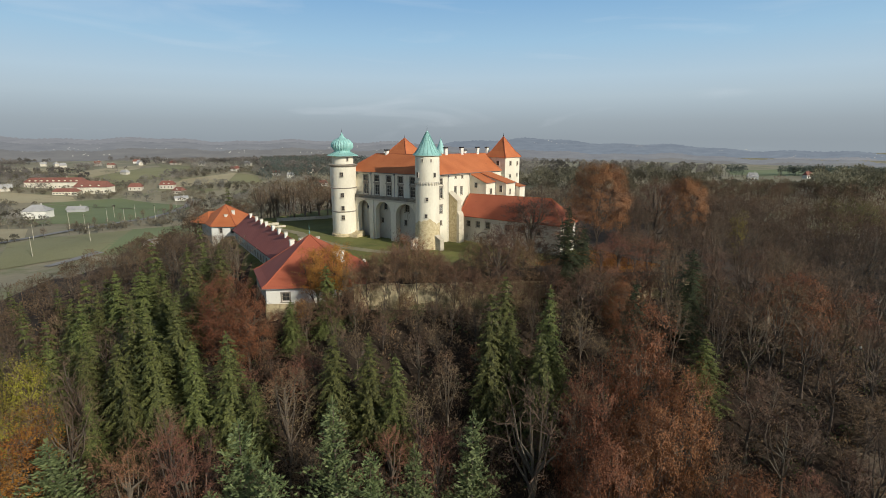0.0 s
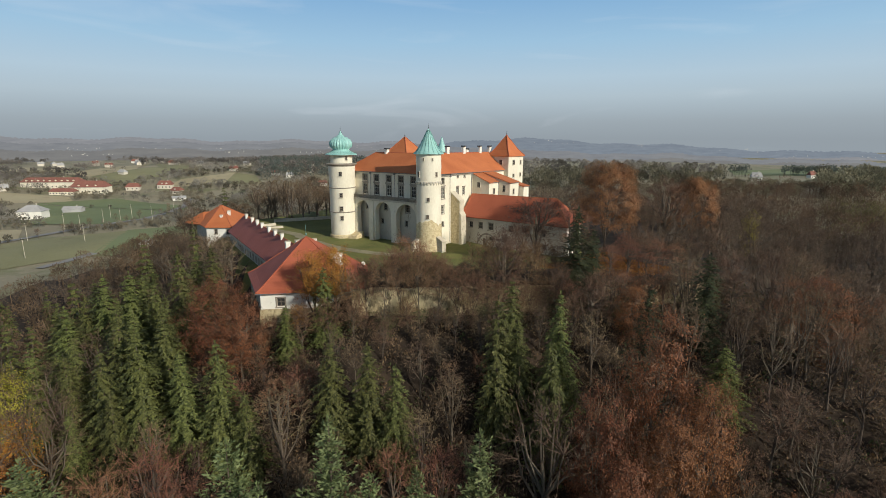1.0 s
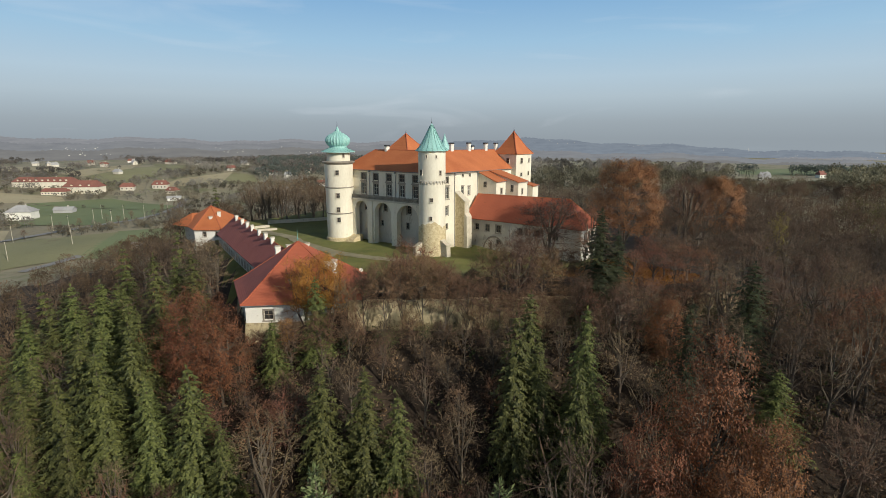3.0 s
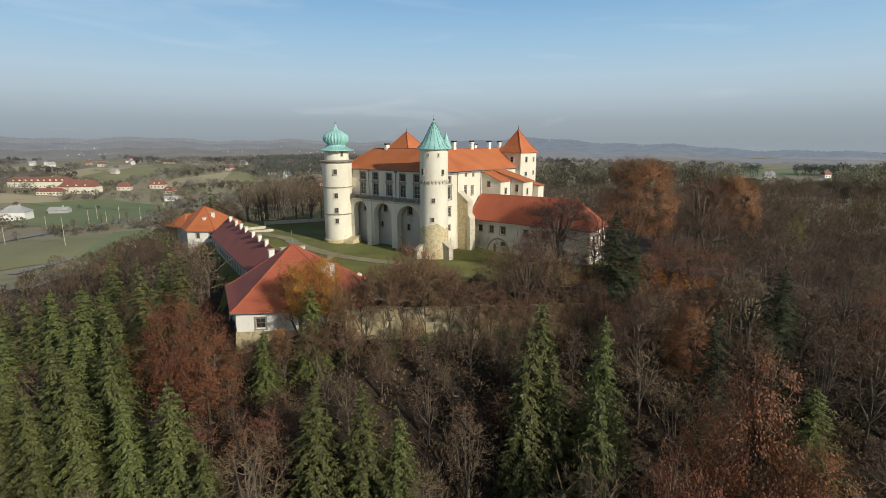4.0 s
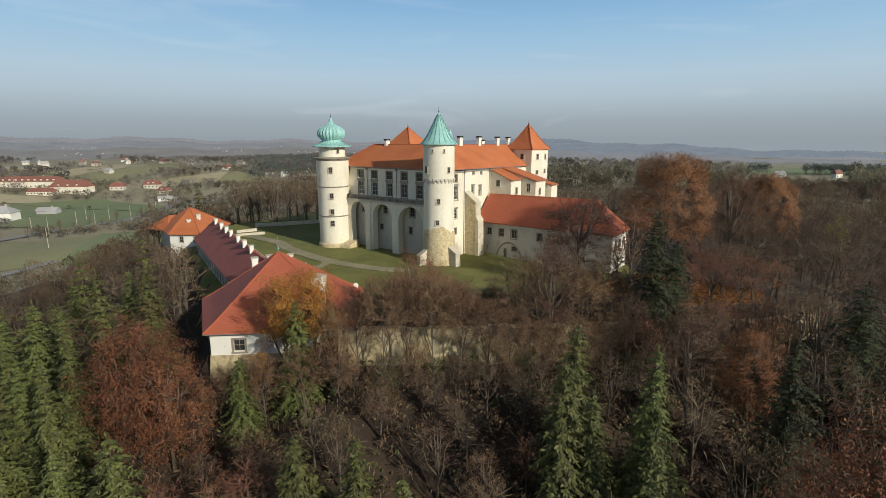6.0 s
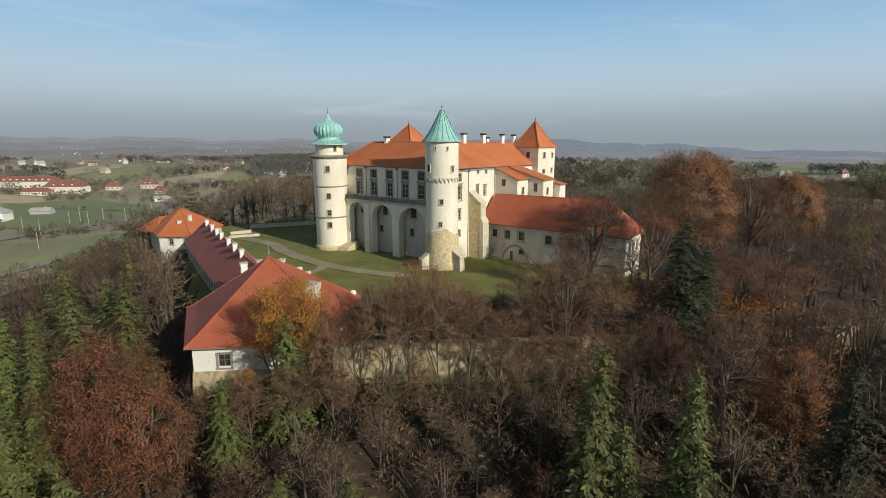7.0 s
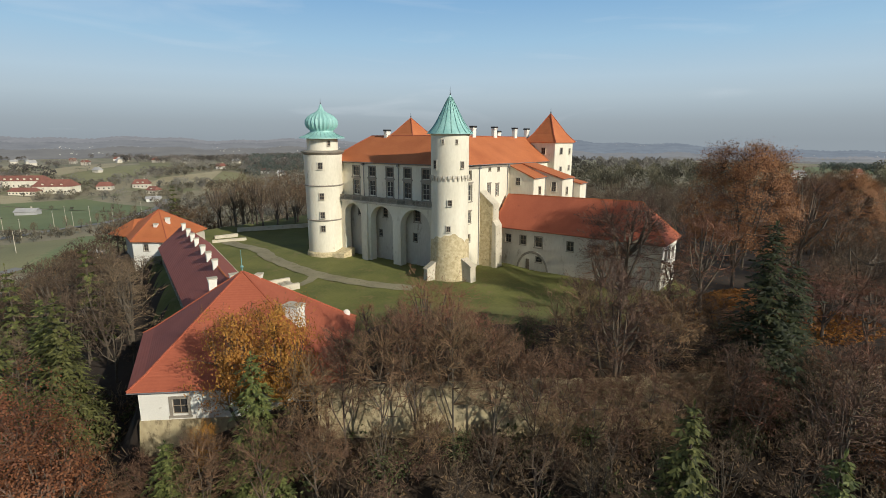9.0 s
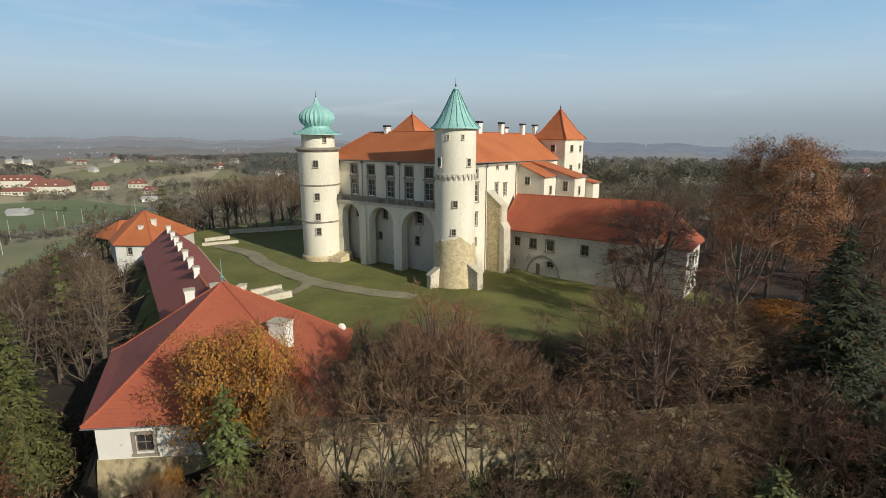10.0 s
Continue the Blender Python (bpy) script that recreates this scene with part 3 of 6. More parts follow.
    prof = [(4.93, 31.83), (3.98, 32.74), (2.98, 34.24), (1.98, 36.14), (1.08, 37.94), (0.45, 39.14)]
    for i in range(18):
        a = 2 * math.pi * (i + 0.5) / 18
        bm = bmesh.new()
        for (r0, z0), (r1, z1) in zip(prof, prof[1:]):
            rod(bm, (r0 * math.cos(a), r0 * math.sin(a), z0), (r1 * math.cos(a), r1 * math.sin(a), z1), 0.05, 0.05, 4)
        part("seam", bm, COPPER_DARK, roof)
    bm = bmesh.new()
    rod(bm, (0, 0, 39.4), (0, 0, 41.3), 0.07, 0.02, 6)
    lathe(bm, [(0.02, 39.6), (0.22, 39.8), (0.02, 40.05)], 10)
    part("finial", bm, IRON, roof)
    for az, z, w, h in ((-54, 16.6, 0.85, 1.2), (-58, 11.0, 0.85, 1.2), (-103, 24.4, 0.9, 1.7), (-15, 24.5, 0.8, 1.4),
                        (-75, 29.6, 0.4, 0.8), (-34, 29.6, 0.4, 0.8)):
        round_tower_window(t, 4.06, az, z, w, h)


front_tower()


def onion_tower():
    t = thing("round_tower", K @ Matrix.Translation((-41.0, -0.6, 0)) @ Matrix.Rotation(radians(1.3), 4, (0.6, 0.8, 0)),
              "cream round tower with a ribbed green onion dome", "tower")
    bm = bmesh.new()
    lathe(bm, [(4.75, -2.5), (4.78, 9.8), (4.85, 19), (4.95, 27.0)], 56)
    part("shaft", bm, PLASTER, t, "", None, True)
    bm = bmesh.new()
    lathe(bm, [(5.5, -3.2), (5.35, -0.6), (5.2, 0.9), (4.8, 1.3)], 56)
    part("plinth", bm, STONE, t, "weathered stone plinth", None, True)
    for z, r in ((9.8, 4.8), (18.8, 4.86)):
        bm = bmesh.new()
        lathe(bm, [(r - .1, z - .2), (r + .2, z - .1), (r + .24, z + .12), (r - .1, z + .22)], 56)
        part("string_course", bm, TRIM, t, "", None, True)
    bm = bmesh.new()
    lathe(bm, [(4.9, 26.6), (5.15, 26.9), (5.55, 27.25), (5.6, 27.5), (4.0, 27.75)], 56)
    part("cornice", bm, TRIM, t, "", None, True)
    bm = bmesh.new()
    lathe(bm, [(4.0, 27.4), (3.95, 31.0)], 48)
    part("drum", bm, PLASTER, t, "", None, True)
    bm = bmesh.new()
    lathe(bm, [(5.75, 30.75), (5.7, 30.95), (4.6, 31.35), (3.5, 31.9), (2.95, 32.3), (2.85, 33.0)], 48, wave=0.012, ribs=24)
    skirt = part("skirt_roof", bm, COPPER, t, "spreading green copper skirt roof", None, True)
    for i in range(24):
        a = 2 * math.pi * i / 24
        bm = bmesh.new()
        for (r0, z0), (r1, z1) in (((5.72, 31.0), (4.6, 31.4)), ((4.6, 31.4), (3.5, 31.95)), ((3.5, 31.95), (2.95, 32.35))):
            rod(bm, (r0 * math.cos(a), r0 * math.sin(a), z0), (r1 * math.cos(a), r1 * math.sin(a), z1), 0.05, 0.05, 4)
        part("seam", bm, COPPER_DARK, skirt)
    bm = bmesh.new()
    lathe(bm, [(2.8, 32.6), (3.25, 33.0), (3.85, 33.6), (4.1, 34.4), (3.98, 35.3), (3.4, 36.1), (2.45, 36.8), (1.35, 37.3), (0.7, 37.9), (0.38, 38.7), (0.12, 39.3)], 96,
          wave=0.035, ribs=24)
    dome = part("onion_dome", bm, COPPER, t, "ribbed green copper onion dome", None, True)
    bm = bmesh.new()
    rod(bm, (0, 0, 39.1), (0, 0, 40.9), 0.06, 0.02, 6)
    lathe(bm, [(0.02, 39.3), (0.18, 39.5), (0.02, 39.7)], 10)
    part("finial", bm, IRON, dome)
    for az, z, r in ((-49, 23.2, 4.92), (-49, 15.4, 4.84), (-49, 10.5, 4.8), (-49, 6.9, 4.78), (-17, 29.0, 3.98)):
        if z > 28:
            round_tower_window(t, r, az, z, 0.75, 1.2)
        else:
            round_tower_window(t, r, az, z, 1.15, 1.6)
    # low stone spur between the tower and the arcade
    bm = bmesh.new()
    solid(bm, [(3.2, -3.6, -3), (8.6, -2.6, -3), (8.6, 2.5, -3), (3.2, 2.5, -3)], [(3.4, -2.6, 0.9), (8.2, -1.4, 1.3), (8.2, 2.4, 2.4), (3.4, 2.4, 2.4)])
    part("spur", bm, STONE, t, "sloping stone spur at the tower's foot")


onion_tower()


def arch_strip(bm, u0, u1, arches, z0, z1, y0, y1):
    """A wall pierced by round arches (left, right, springing height), each open down to z0."""
    edges = [u0]
    for l, r, _ in arches:
        edges += [l, r]
    edges.append(u1)
    for a, b in zip(edges[::2], edges[1::2]):
        if b - a > 0.01:
            box(bm, a, b, y0, y1, z0, z1)
    for l, r, spring in arches:
        rad, n = (r - l) / 2, 22
        for i in range(n):
            a, b = math.pi * (1 - i / n), math.pi * (1 - (i + 1) / n)
            xa, xb = (l + r) / 2 + rad * math.cos(a), (l + r) / 2 + rad * math.cos(b)
            za, zb = spring + rad * math.sin(a), spring + rad * math.sin(b)
            solid(bm, [(xa, y0, za), (xb, y0, zb), (xb, y1, zb), (xa, y1, za)], [(xa, y0, z1), (xb, y0, z1), (xb, y1, z1), (xa, y1, z1)])


def palace():
    p = thing("castle_palace", K, "cream castle palace with orange tiled roof and arcaded front", "castle")
    # upper front wall
    upper = [-32.2, -26.45, -20.4, -14.65, -8.95]
    holes = []
    for u in upper:
        holes += [(u - 1.05, u + 1.05, 16.5, 20.2), (u - 1.05, u + 1.05, 21.4, 23.6)]
    bm = bmesh.new()
    panel(bm, -42, -0.5, 14.6, 24.8, holes)
    part("front_wall", bm, PLASTER, p, "", on_wall(0, 2.8, 0, 0))
    for u in upper:
        window(p, on_wall(u, 2.8, 16.5, 0), 2.1, 3.7, "hood")
        window(p, on_wall(u, 2.8, 21.4, 0), 2.1, 2.2)
    # arcade
    bm = bmesh.new()
    arch_strip(bm, -37.4, -4.0, [(-34.9, -28.9, 11.2), (-25.5, -17.9, 10.4), (-15.4, -6.2, 9.6)], -1.5, 14.9, 0.8, 2.8)
    part("arcade", bm, PLASTER, p, "high round-arched arcade")
    bm = bmesh.new()
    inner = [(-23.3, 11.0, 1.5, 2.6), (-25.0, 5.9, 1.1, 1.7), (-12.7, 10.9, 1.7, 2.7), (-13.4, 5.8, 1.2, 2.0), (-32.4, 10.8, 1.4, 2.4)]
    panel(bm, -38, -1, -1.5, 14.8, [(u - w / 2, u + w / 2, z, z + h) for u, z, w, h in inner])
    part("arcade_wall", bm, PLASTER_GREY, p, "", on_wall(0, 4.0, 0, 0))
    for u, z, w, h in inner:
        window(p, on_wall(u, 4.0, z, 0), w, h)
    bm = bmesh.new()
    for u in (-27.2,):
        solid(bm, [(u - 0.95, 0.1, -1.5), (u + 0.95, 0.1, -1.5), (u + 0.95, 0.8, -1.5), (u - 0.95, 0.8, -1.5)],
              [(u - 0.85, 0.45, 14.5), (u + 0.85, 0.45, 14.5), (u + 0.85, 0.8, 14.5), (u - 0.85, 0.8, 14.5)])
    part("pier", bm, PLASTER, p)
    bm = bmesh.new()
    box(bm, -37.6, -3.9, 0.45, 4.3, 14.9, 15.15)
    box(bm, -37.6, -3.9, 0.2, 0.85, 14.62, 14.9)
    part("terrace", bm, COPING, p, "narrow stone terrace on the arcade")
    bm = bmesh.new()
    box(bm, -37.5, -4.0, 0.42, 0.74, 16.25, 16.45)
    box(bm, -37.5, -4.0, 0.46, 0.70, 15.15, 15.32)
    for i in range(12):
        u = -37.3 + i * 3.02
        box(bm, u - 0.2, u + 0.2, 0.4, 0.76, 15.15, 16.5)
        for j in range(1, 9):
            v = u + j * 3.02 / 9
            if v < -4.2:
                solid(bm, [(v - .07, .5, 15.3), (v + .07, .5, 15.3), (v + .07, .66, 15.3), (v - .07, .66, 15.3)],
                      [(v - .1, .48, 16.26), (v + .1, .48, 16.26), (v + .1, .68, 16.26), (v - .1, .68, 16.26)])
    part("balustrade", bm, TRIM, p, "grey stone balustrade")
    # side wall
    side = [(8.4, 21.3, 1.5, 2.0, "plain"), (8.4, 16.4, 1.7, 3.6, "hood"), (8.3, 11.0, 1.5, 2.6, "hood"), (8.3, 6.6, 1.0, 1.7, "plain"),
            (17.2, 22.9, 0.9, 1.0, "plain"), (21.4, 22.7, 0.9, 1.0, "plain"), (17.0, 16.9, 1.3, 2.6, "hood"), (20.9, 16.6, 1.3, 2.6, "hood")]
    bm = bmesh.new()
    panel(bm, 2.0, 58, -1.5, 24.0, [(u - w / 2, u + w / 2, z, z + h) for u, z, w, h, _ in side])
    part("side_wall", bm, PLASTER, p, "", on_wall(-0.5, 0, 0, 90))
    for u, z, w, h, style in side:
        window(p, on_wall(-0.5, u, z, 90), w, h, style)
    bm = bmesh.new()
    box(bm, -42, -41.4, 2.8, 20, -1.5, 24.8)
    box(bm, -42, -18.2, 19.4, 20, -1.5, 24.4)
    box(bm, -18.8, -18.2, 20, 58, -1.5, 24.0)
    box(bm, -18.2, -1.1, 57.4, 58, -1.5, 24.0)
    part("rear_wall", bm, PLASTER, p)
    # eaves, roof
    # brown cornice; its dark tone also paints in the shadow under the eaves
    bm = bmesh.new()
    box(bm, -42.3, -0.2, 2.5, 2.82, 24.45, 24.95)
    box(bm, -0.52, -0.2, 2.5, 58, 23.75, 24.2)
    part("eaves_cornice", bm, TRIM, p)
    e, r = 24.9, 31.35
    bm = bmesh.new()
    A, B, C = (-42.7, 2.05, e), (0.15, 2.05, e), (0.15, 58.4, 24.1)
    D, E_, F = (-42.7, 20.6, e), (-18.4, 20.6, e), (-18.4, 58.4, 24.1)
    R0, R1, R2 = (-34.6, 11.3, r), (-9.1, 11.3, r), (-9.1, 58.4, 31.0)
    cover(bm, [A, B, R1, R0])
    cover(bm, [B, C, R2, R1])
    cover(bm, [D, A, R0])
    cover(bm, [R0, R1, E_, D])
    cover(bm, [R1, R2, F, E_])
    roof = part("roof", bm, TILES, p, "orange clay tile hipped roof")
    bm = bmesh.new()
    for a, b in ((A, R0), (R0, R1), (R1, R2), (B, R1), (D, R0)):
        k = int((Vector(b) - Vector(a)).length / 0.45)
        for i in range(k):
            u, v = Vector(a).lerp(Vector(b), i / k), Vector(a).lerp(Vector(b), (i + 0.94) / k)
            rod(bm, u + Vector((0, 0, .02)), v + Vector((0, 0, .02)), 0.15, 0.12, 5)
    part("ridge_tiles", bm, TILES_OLD, roof)
    bm = bmesh.new()
    rod(bm, (-42.6, 2.0, 24.72), (0.1, 2.0, 24.72), 0.09, 0.09, 6)
    rod(bm, (0.2, 2.1, 24.72), (0.2, 57, 23.95), 0.09, 0.09, 6)
    part("gutter", bm, ZINC, p)
    for u in (-29.3, -17.4):
        bm = bmesh.new()
        rod(bm, (u, 2.1, 24.6), (u, 2.6, 23.6), 0.09, 0.09, 6)
        rod(bm, (u, 2.6, 23.6), (u, 2.6, 15.2), 0.09, 0.09, 6)
        box(bm, u - .3, u + .3, 2.2, 2.7, 24.0, 24.7)
        part("downpipe", bm, ZINC, p)
    for v in (12.4, 25.9):
        bm = bmesh.new()
        rod(bm, (0.15, v, 24.2), (-0.36, v, 23.2), 0.1, 0.1, 6)
        rod(bm, (-0.36, v, 23.2), (-0.36, v, 0), 0.1, 0.1, 6)
        box(bm, -0.5, 0.1, v - .3, v + .3, 23.6, 24.3)
        part("downpipe", bm, ZINC, p)
    for x, y, h in ((-28.9, 11.3, 1.5), (-9.1, 22.6, 2.4), (-9.1, 33.2, 2.4), (-9.6, 36.0, 1.3), (-9.1, 44.6, 2.3), (-9.1, 52.0, 2.2)):
        chimney(p, x, y, r - 0.3, h, 0.95, 1.5, cap=IRON)
    # the big buttress
    bm = bmesh.new()
    solid(bm, [(-0.5, 13, -1.5), (3.1, 13, -1.5), (3.1, 15.6, -1.5), (-0.5, 15.6, -1.5)],
          [(-0.5, 13, 18.0), (3.1, 13, 15.2), (3.1, 15.6, 15.2), (-0.5, 15.6, 18.0)])
    b = part("buttress", bm, STONE, p, "brown rubble buttress with pale sloping coping")
    bm = bmesh.new()
    solid(bm, [(-0.5, 12.85, 18.0), (3.35, 12.85, 15.0), (3.35, 15.75, 15.0), (-0.5, 15.75, 18.0)],
          [(-0.5, 12.85, 18.35), (3.35, 12.85, 15.35), (3.35, 15.75, 15.35), (-0.5, 15.75, 18.35)])
    box(bm, 3.1, 3.3, 13.1, 15.6, 10.6, 15.1)
    solid(bm, [(3.1, 12.9, 10.2), (4.2, 12.9, 10.2), (4.2, 15.8, 10.2), (3.1, 15.8, 10.2)], [(3.1, 12.9, 11.4), (3.35, 12.9, 11.4), (3.35, 15.8, 11.4), (3.1, 15.8, 11.4)])
    part("coping", bm, COPING, b)
    bm = bmesh.new()
    solid(bm, [(3.1, 12.9, -1.5), (4.4, 12.9, -1.5), (4.4, 15.8, -1.5), (3.1, 15.8, -1.5)], [(3.1, 12.9, 10.3), (4.1, 12.9, 10.3), (4.1, 15.8, 10.3), (3.1, 15.8, 10.3)])
    part("buttress_foot", bm, COPING, b)


palace()


def annex(x1, y0, y1, z_in, z_out, x_in, side_windows, end_windows):
    a = thing("castle_annex", K, "cream lean-to annex with an orange tiled roof", "annex", "annexes on the castle's side")
    bm = bmesh.new()
    solid(bm, [(-0.48, y0, 0), (x1, y0, 0), (x1, y1, 0), (-0.48, y1, 0)],
          [(-0.48, y0, z_in + (x_in + .48) * 0), (x1, y0, z_out - .3), (x1, y1, z_out - .3), (-0.48, y1, z_in)])
    part("wall", bm, PLASTER, a)
    bm = bmesh.new()
    cover(bm, [(-0.3, y0 - .35, z_in + .15), (x1 + .5, y0 - .35, z_out), (x1 + .5, y1 + .1, z_out), (-0.3, y1 + .1, z_in + .15)])
    part("roof", bm, TILES, a)
    bm = bmesh.new()
    rod(bm, (x1 + .55, y0 - .3, z_out - .12), (x1 + .55, y1, z_out - .12), 0.08, 0.08, 6)
    rod(bm, (x1 + .1, y1 - .2, z_out - .2), (x1 + .1, y1 - .2, 2), 0.08, 0.08, 6)
    part("gutter", bm, ZINC, a)
    for u, z, w, h in side_windows:
        window(a, on_wall(u, y0 - 0.02, z, 0), w, h, "proud")
    for u, z, w, h in end_windows:
        window(a, on_wall(x1 + 0.02, u, z, 90), w, h, "proud")
    return a


annex(6.8, 26.6, 33.2, 23.9, 20.9, 0, [(2.4, 18.9, 1.3, 1.9)], [(29.9, 16.6, 1.2, 2.0)])
annex(11.6, 33.2, 40.2, 24.1, 20.6, 0, [(9.3, 17.2, 1.2, 2.4)], [(36.0, 16.3, 1.0, 2.0)])
annex(13.6, 40.2, 44.5, 22.0, 19.0, 0, [], [])


def square_tower(at, size, turn, z0, eave, peak, label, windows=()):
    t = thing("square_tower", Matrix.Translation(at) @ Matrix.Rotation(radians(turn), 4, "Z"), label, "tower")
    s = size / 2
    bm = bmesh.new()
    box(bm, -s, s, -s, s, z0, eave)
    part("wall", bm, PLASTER, t)
    bm = bmesh.new()
    o = s + 0.55
    m_ = s * 0.72
    zm = eave + (peak - eave) * 0.27
    for i in range(4):
        q = [(-o, -o), (o, -o), (o, o), (-o, o)]
        n_ = [(-m_, -m_), (m_, -m_), (m_, m_), (-m_, m_)]
        j = (i + 1) % 4
        cover(bm, [(*q[i], eave - .1), (*q[j], eave - .1), (*n_[j], zm), (*n_[i], zm)], 0.15)
        cover(bm, [(*n_[i], zm), (*n_[j], zm), (0, 0, peak)], 0.15)
    roof = part("roof", bm, TILES, t, "steep pyramid roof of orange tiles")
    bm = bmesh.new()
    for cx, cy in ((-1, -1), (1, -1), (1, 1), (-1, 1)):
        rod(bm, (cx * o, cy * o, eave), (cx * m_, cy * m_, zm + .05), 0.14, 0.14, 5)
        rod(bm, (cx * m_, cy * m_, zm + .05), (0, 0, peak + .05), 0.14, 0.12, 5)
    part("hip_tiles", bm, TILES_OLD, roof)
    bm = bmesh.new()
    rod(bm, (0, 0, peak - .2), (0, 0, peak + 1.5), 0.1, 0.03, 6)
    lathe(bm, [(0.02, peak + .1), (0.25, peak + .35), (0.02, peak + .6)], 10)
    part("finial", bm, IRON, roof)
    for face, u, z, w, h in windows:
        window(t, Matrix.Rotation(radians(90 * face), 4, "Z") @ on_wall(u, -s - 0.02, z, 0), w, h, "proud")
    return t


square_tower((25.4, 218.6, 0), 10.0, -43.5, -2, 29.7, 38.0, "cream square corner tower with orange pyramid roof",
             [(0, 1.2, 26.2, 1.3, 1.8), (1, -1.6, 26.2, 1.3, 1.8), (1, 3.2, 26.2, 0.7, 1.6), (1, -1.6, 21.2, 1.2, 1.3), (1, 3.2, 21.4, 0.7, 1.4)])
square_tower((-17.5, 236, 0), 12.0, -36.9, -2, 30.4, 37.4, "square rear tower with orange pyramid roof")


def rear_turret():
    t = thing("round_turret", Matrix.Translation((-1.2, 266, 0)), "slim rear turret with a green copper cone", "tower")
    bm = bmesh.new()
    lathe(bm, [(2.6, -3), (2.5, 30.2)], 32)
    part("shaft", bm, PLASTER, t, "", None, True)
    bm = bmesh.new()
    lathe(bm, [(3.1, 30.0), (2.4, 31.2), (1.3, 33.8), (0.5, 36.2), (0.08, 37.5)], 32)
    part("roof", bm, COPPER, t, "", None, True)


rear_turret()


def low_wing():
    w = thing("low_wing", K, "long low wing, front greyed for shade, red tiled roof", "building")
    x0, x1, y0, y1, e = 0.1, 40.6, 19.0, 31.0, 9.3
    wins = [(4.2, 5.4, 1.5, 2.0), (8.3, 5.3, 1.6, 2.2), (12.5, 5.2, 1.7, 2.3), (12.7, 1.4, 1.6, 1.3), (20.5, 5.2, 1.6, 2.2), (26.5, 5.1, 1.6, 2.2),
            (32.5, 5.0, 1.6, 2.2), (33.0, 1.0, 1.3, 1.5)]
    door = (9.1, 10.2, -1.2, 1.9)
    bm = bmesh.new()
    panel(bm, x0, x1, -4, e, [(u - a / 2, u + a / 2, z, z + h) for u, z, a, h in wins] + [door])
    # grey plaster paints in the front's shade; the sunlit end wall stays white
    part("front_wall", bm, PLASTER_GREY, w, "", on_wall(0, y0, 0, 0))
    for u, z, a, h in wins:
        window(w, on_wall(u, y0, z, 0), a, h)
    bm = bmesh.new()
    box(bm, door[0], door[1], y0 + 0.3, y0 + 0.42, door[2], door[3])
    d = part("door", bm, WOOD, w, "dark plank door")
    bm = bmesh.new()
    box(bm, door[1] - .2, door[1] - .12, y0 + 0.22, y0 + 0.3, 0, 0.2)
    part("handle", bm, IRON, d)
    ends = [(22.0, 5.0, 1.3, 2.3), (25.0, 5.0, 1.3, 2.3), (28.2, 5.0, 1.3, 2.3), (23.5, 0.8, 1.2, 1.8), (27.0, 0.8, 1.2, 1.8)]
    bm = bmesh.new()
    panel(bm, y0 + .6, y1, -4, e, [(u - a / 2, u + a / 2, z, z + h) for u, z, a, h in ends])
    part("end_wall", bm, WHITE, w, "", on_wall(x1, 0, 0, 90))
    for u, z, a, h in ends:
        window(w, on_wall(x1, u, z, 90), a, h)
    bm = bmesh.new()
    box(bm, x0, x1 - .6, y1 - .6, y1, -4, e)
    solid(bm, [(x0, y0 + .6, -4), (x0 + .6, y0 + .6, -4), (x0 + .6, y1 - .6, -4), (x0, y1 - .6, -4)],
          [(x0, y0 + .6, e), (x0 + .6, y0 + .6, e), (x0 + .6, y1 - .6, e), (x0, y1 - .6, e)])
    part("rear_wall", bm, PLASTER_GREY, w)
    # blind arch round the door
    bm = bmesh.new()
    for i in range(18):
        a, b = math.pi * i / 18, math.pi * (i + 1) / 18
        pts = [(11.0 + r * math.cos(t), -1.6 + 1.28 * r * math.sin(t)) for t in (a, b) for r in (3.9, 4.35)]
        q = [pts[0], pts[1], pts[3], pts[2]]
        va, vb = [bm.verts.new((x, y0 - .12, z)) for x, z in q], [bm.verts.new((x, y0 + .1, z)) for x, z in q]
        bm.faces.new(va[::-1])
        bm.faces.new(vb)
        for k in range(4):
            bm.faces.new((va[k], va[(k + 1) % 4], vb[(k + 1) % 4], vb[k]))
    bmesh.ops.recalc_face_normals(bm, faces=bm.faces)
    part("blind_arch", bm, TRIM, w, "walled-up round arch")
    ym, r = (y0 + y1) / 2, 17.1
    bm = bmesh.new()
    A, B, C, D = (x0 - .1, y0 - .7, e - .15), (x1 + .7, y0 - .7, e - .15), (x1 + .7, y1 + .7, e - .15), (x0 - .1, y1 + .7, e - .15)
    R0, R1 = (x0 + .5, ym, r - .4), (x1 - 6.5, ym, r)
    cover(bm, [A, B, R1, R0])
    cover(bm, [C, D, R0, R1])
    cover(bm, [B, C, R1])
    cover(bm, [D, A, R0])
    roof = part("roof", bm, TILES_OLD, w, "red clay tile hipped roof")
    bm = bmesh.new()
    for a, b in ((A, R0), (R0, R1), (R1, B), (R1, C)):
        k = int((Vector(b) - Vector(a)).length / 0.45)
        for i in range(k):
            rod(bm, Vector(a).lerp(Vector(b), i / k), Vector(a).lerp(Vector(b), (i + 0.94) / k), 0.15, 0.12, 5)
    part("ridge_tiles", bm, TILES, roof)
    bm = bmesh.new()
    box(bm, x0, x1 + .5, y0 - .45, y0, e - .5, e - .2)
    part("eaves_board", bm, WOOD, w)


low_wing()


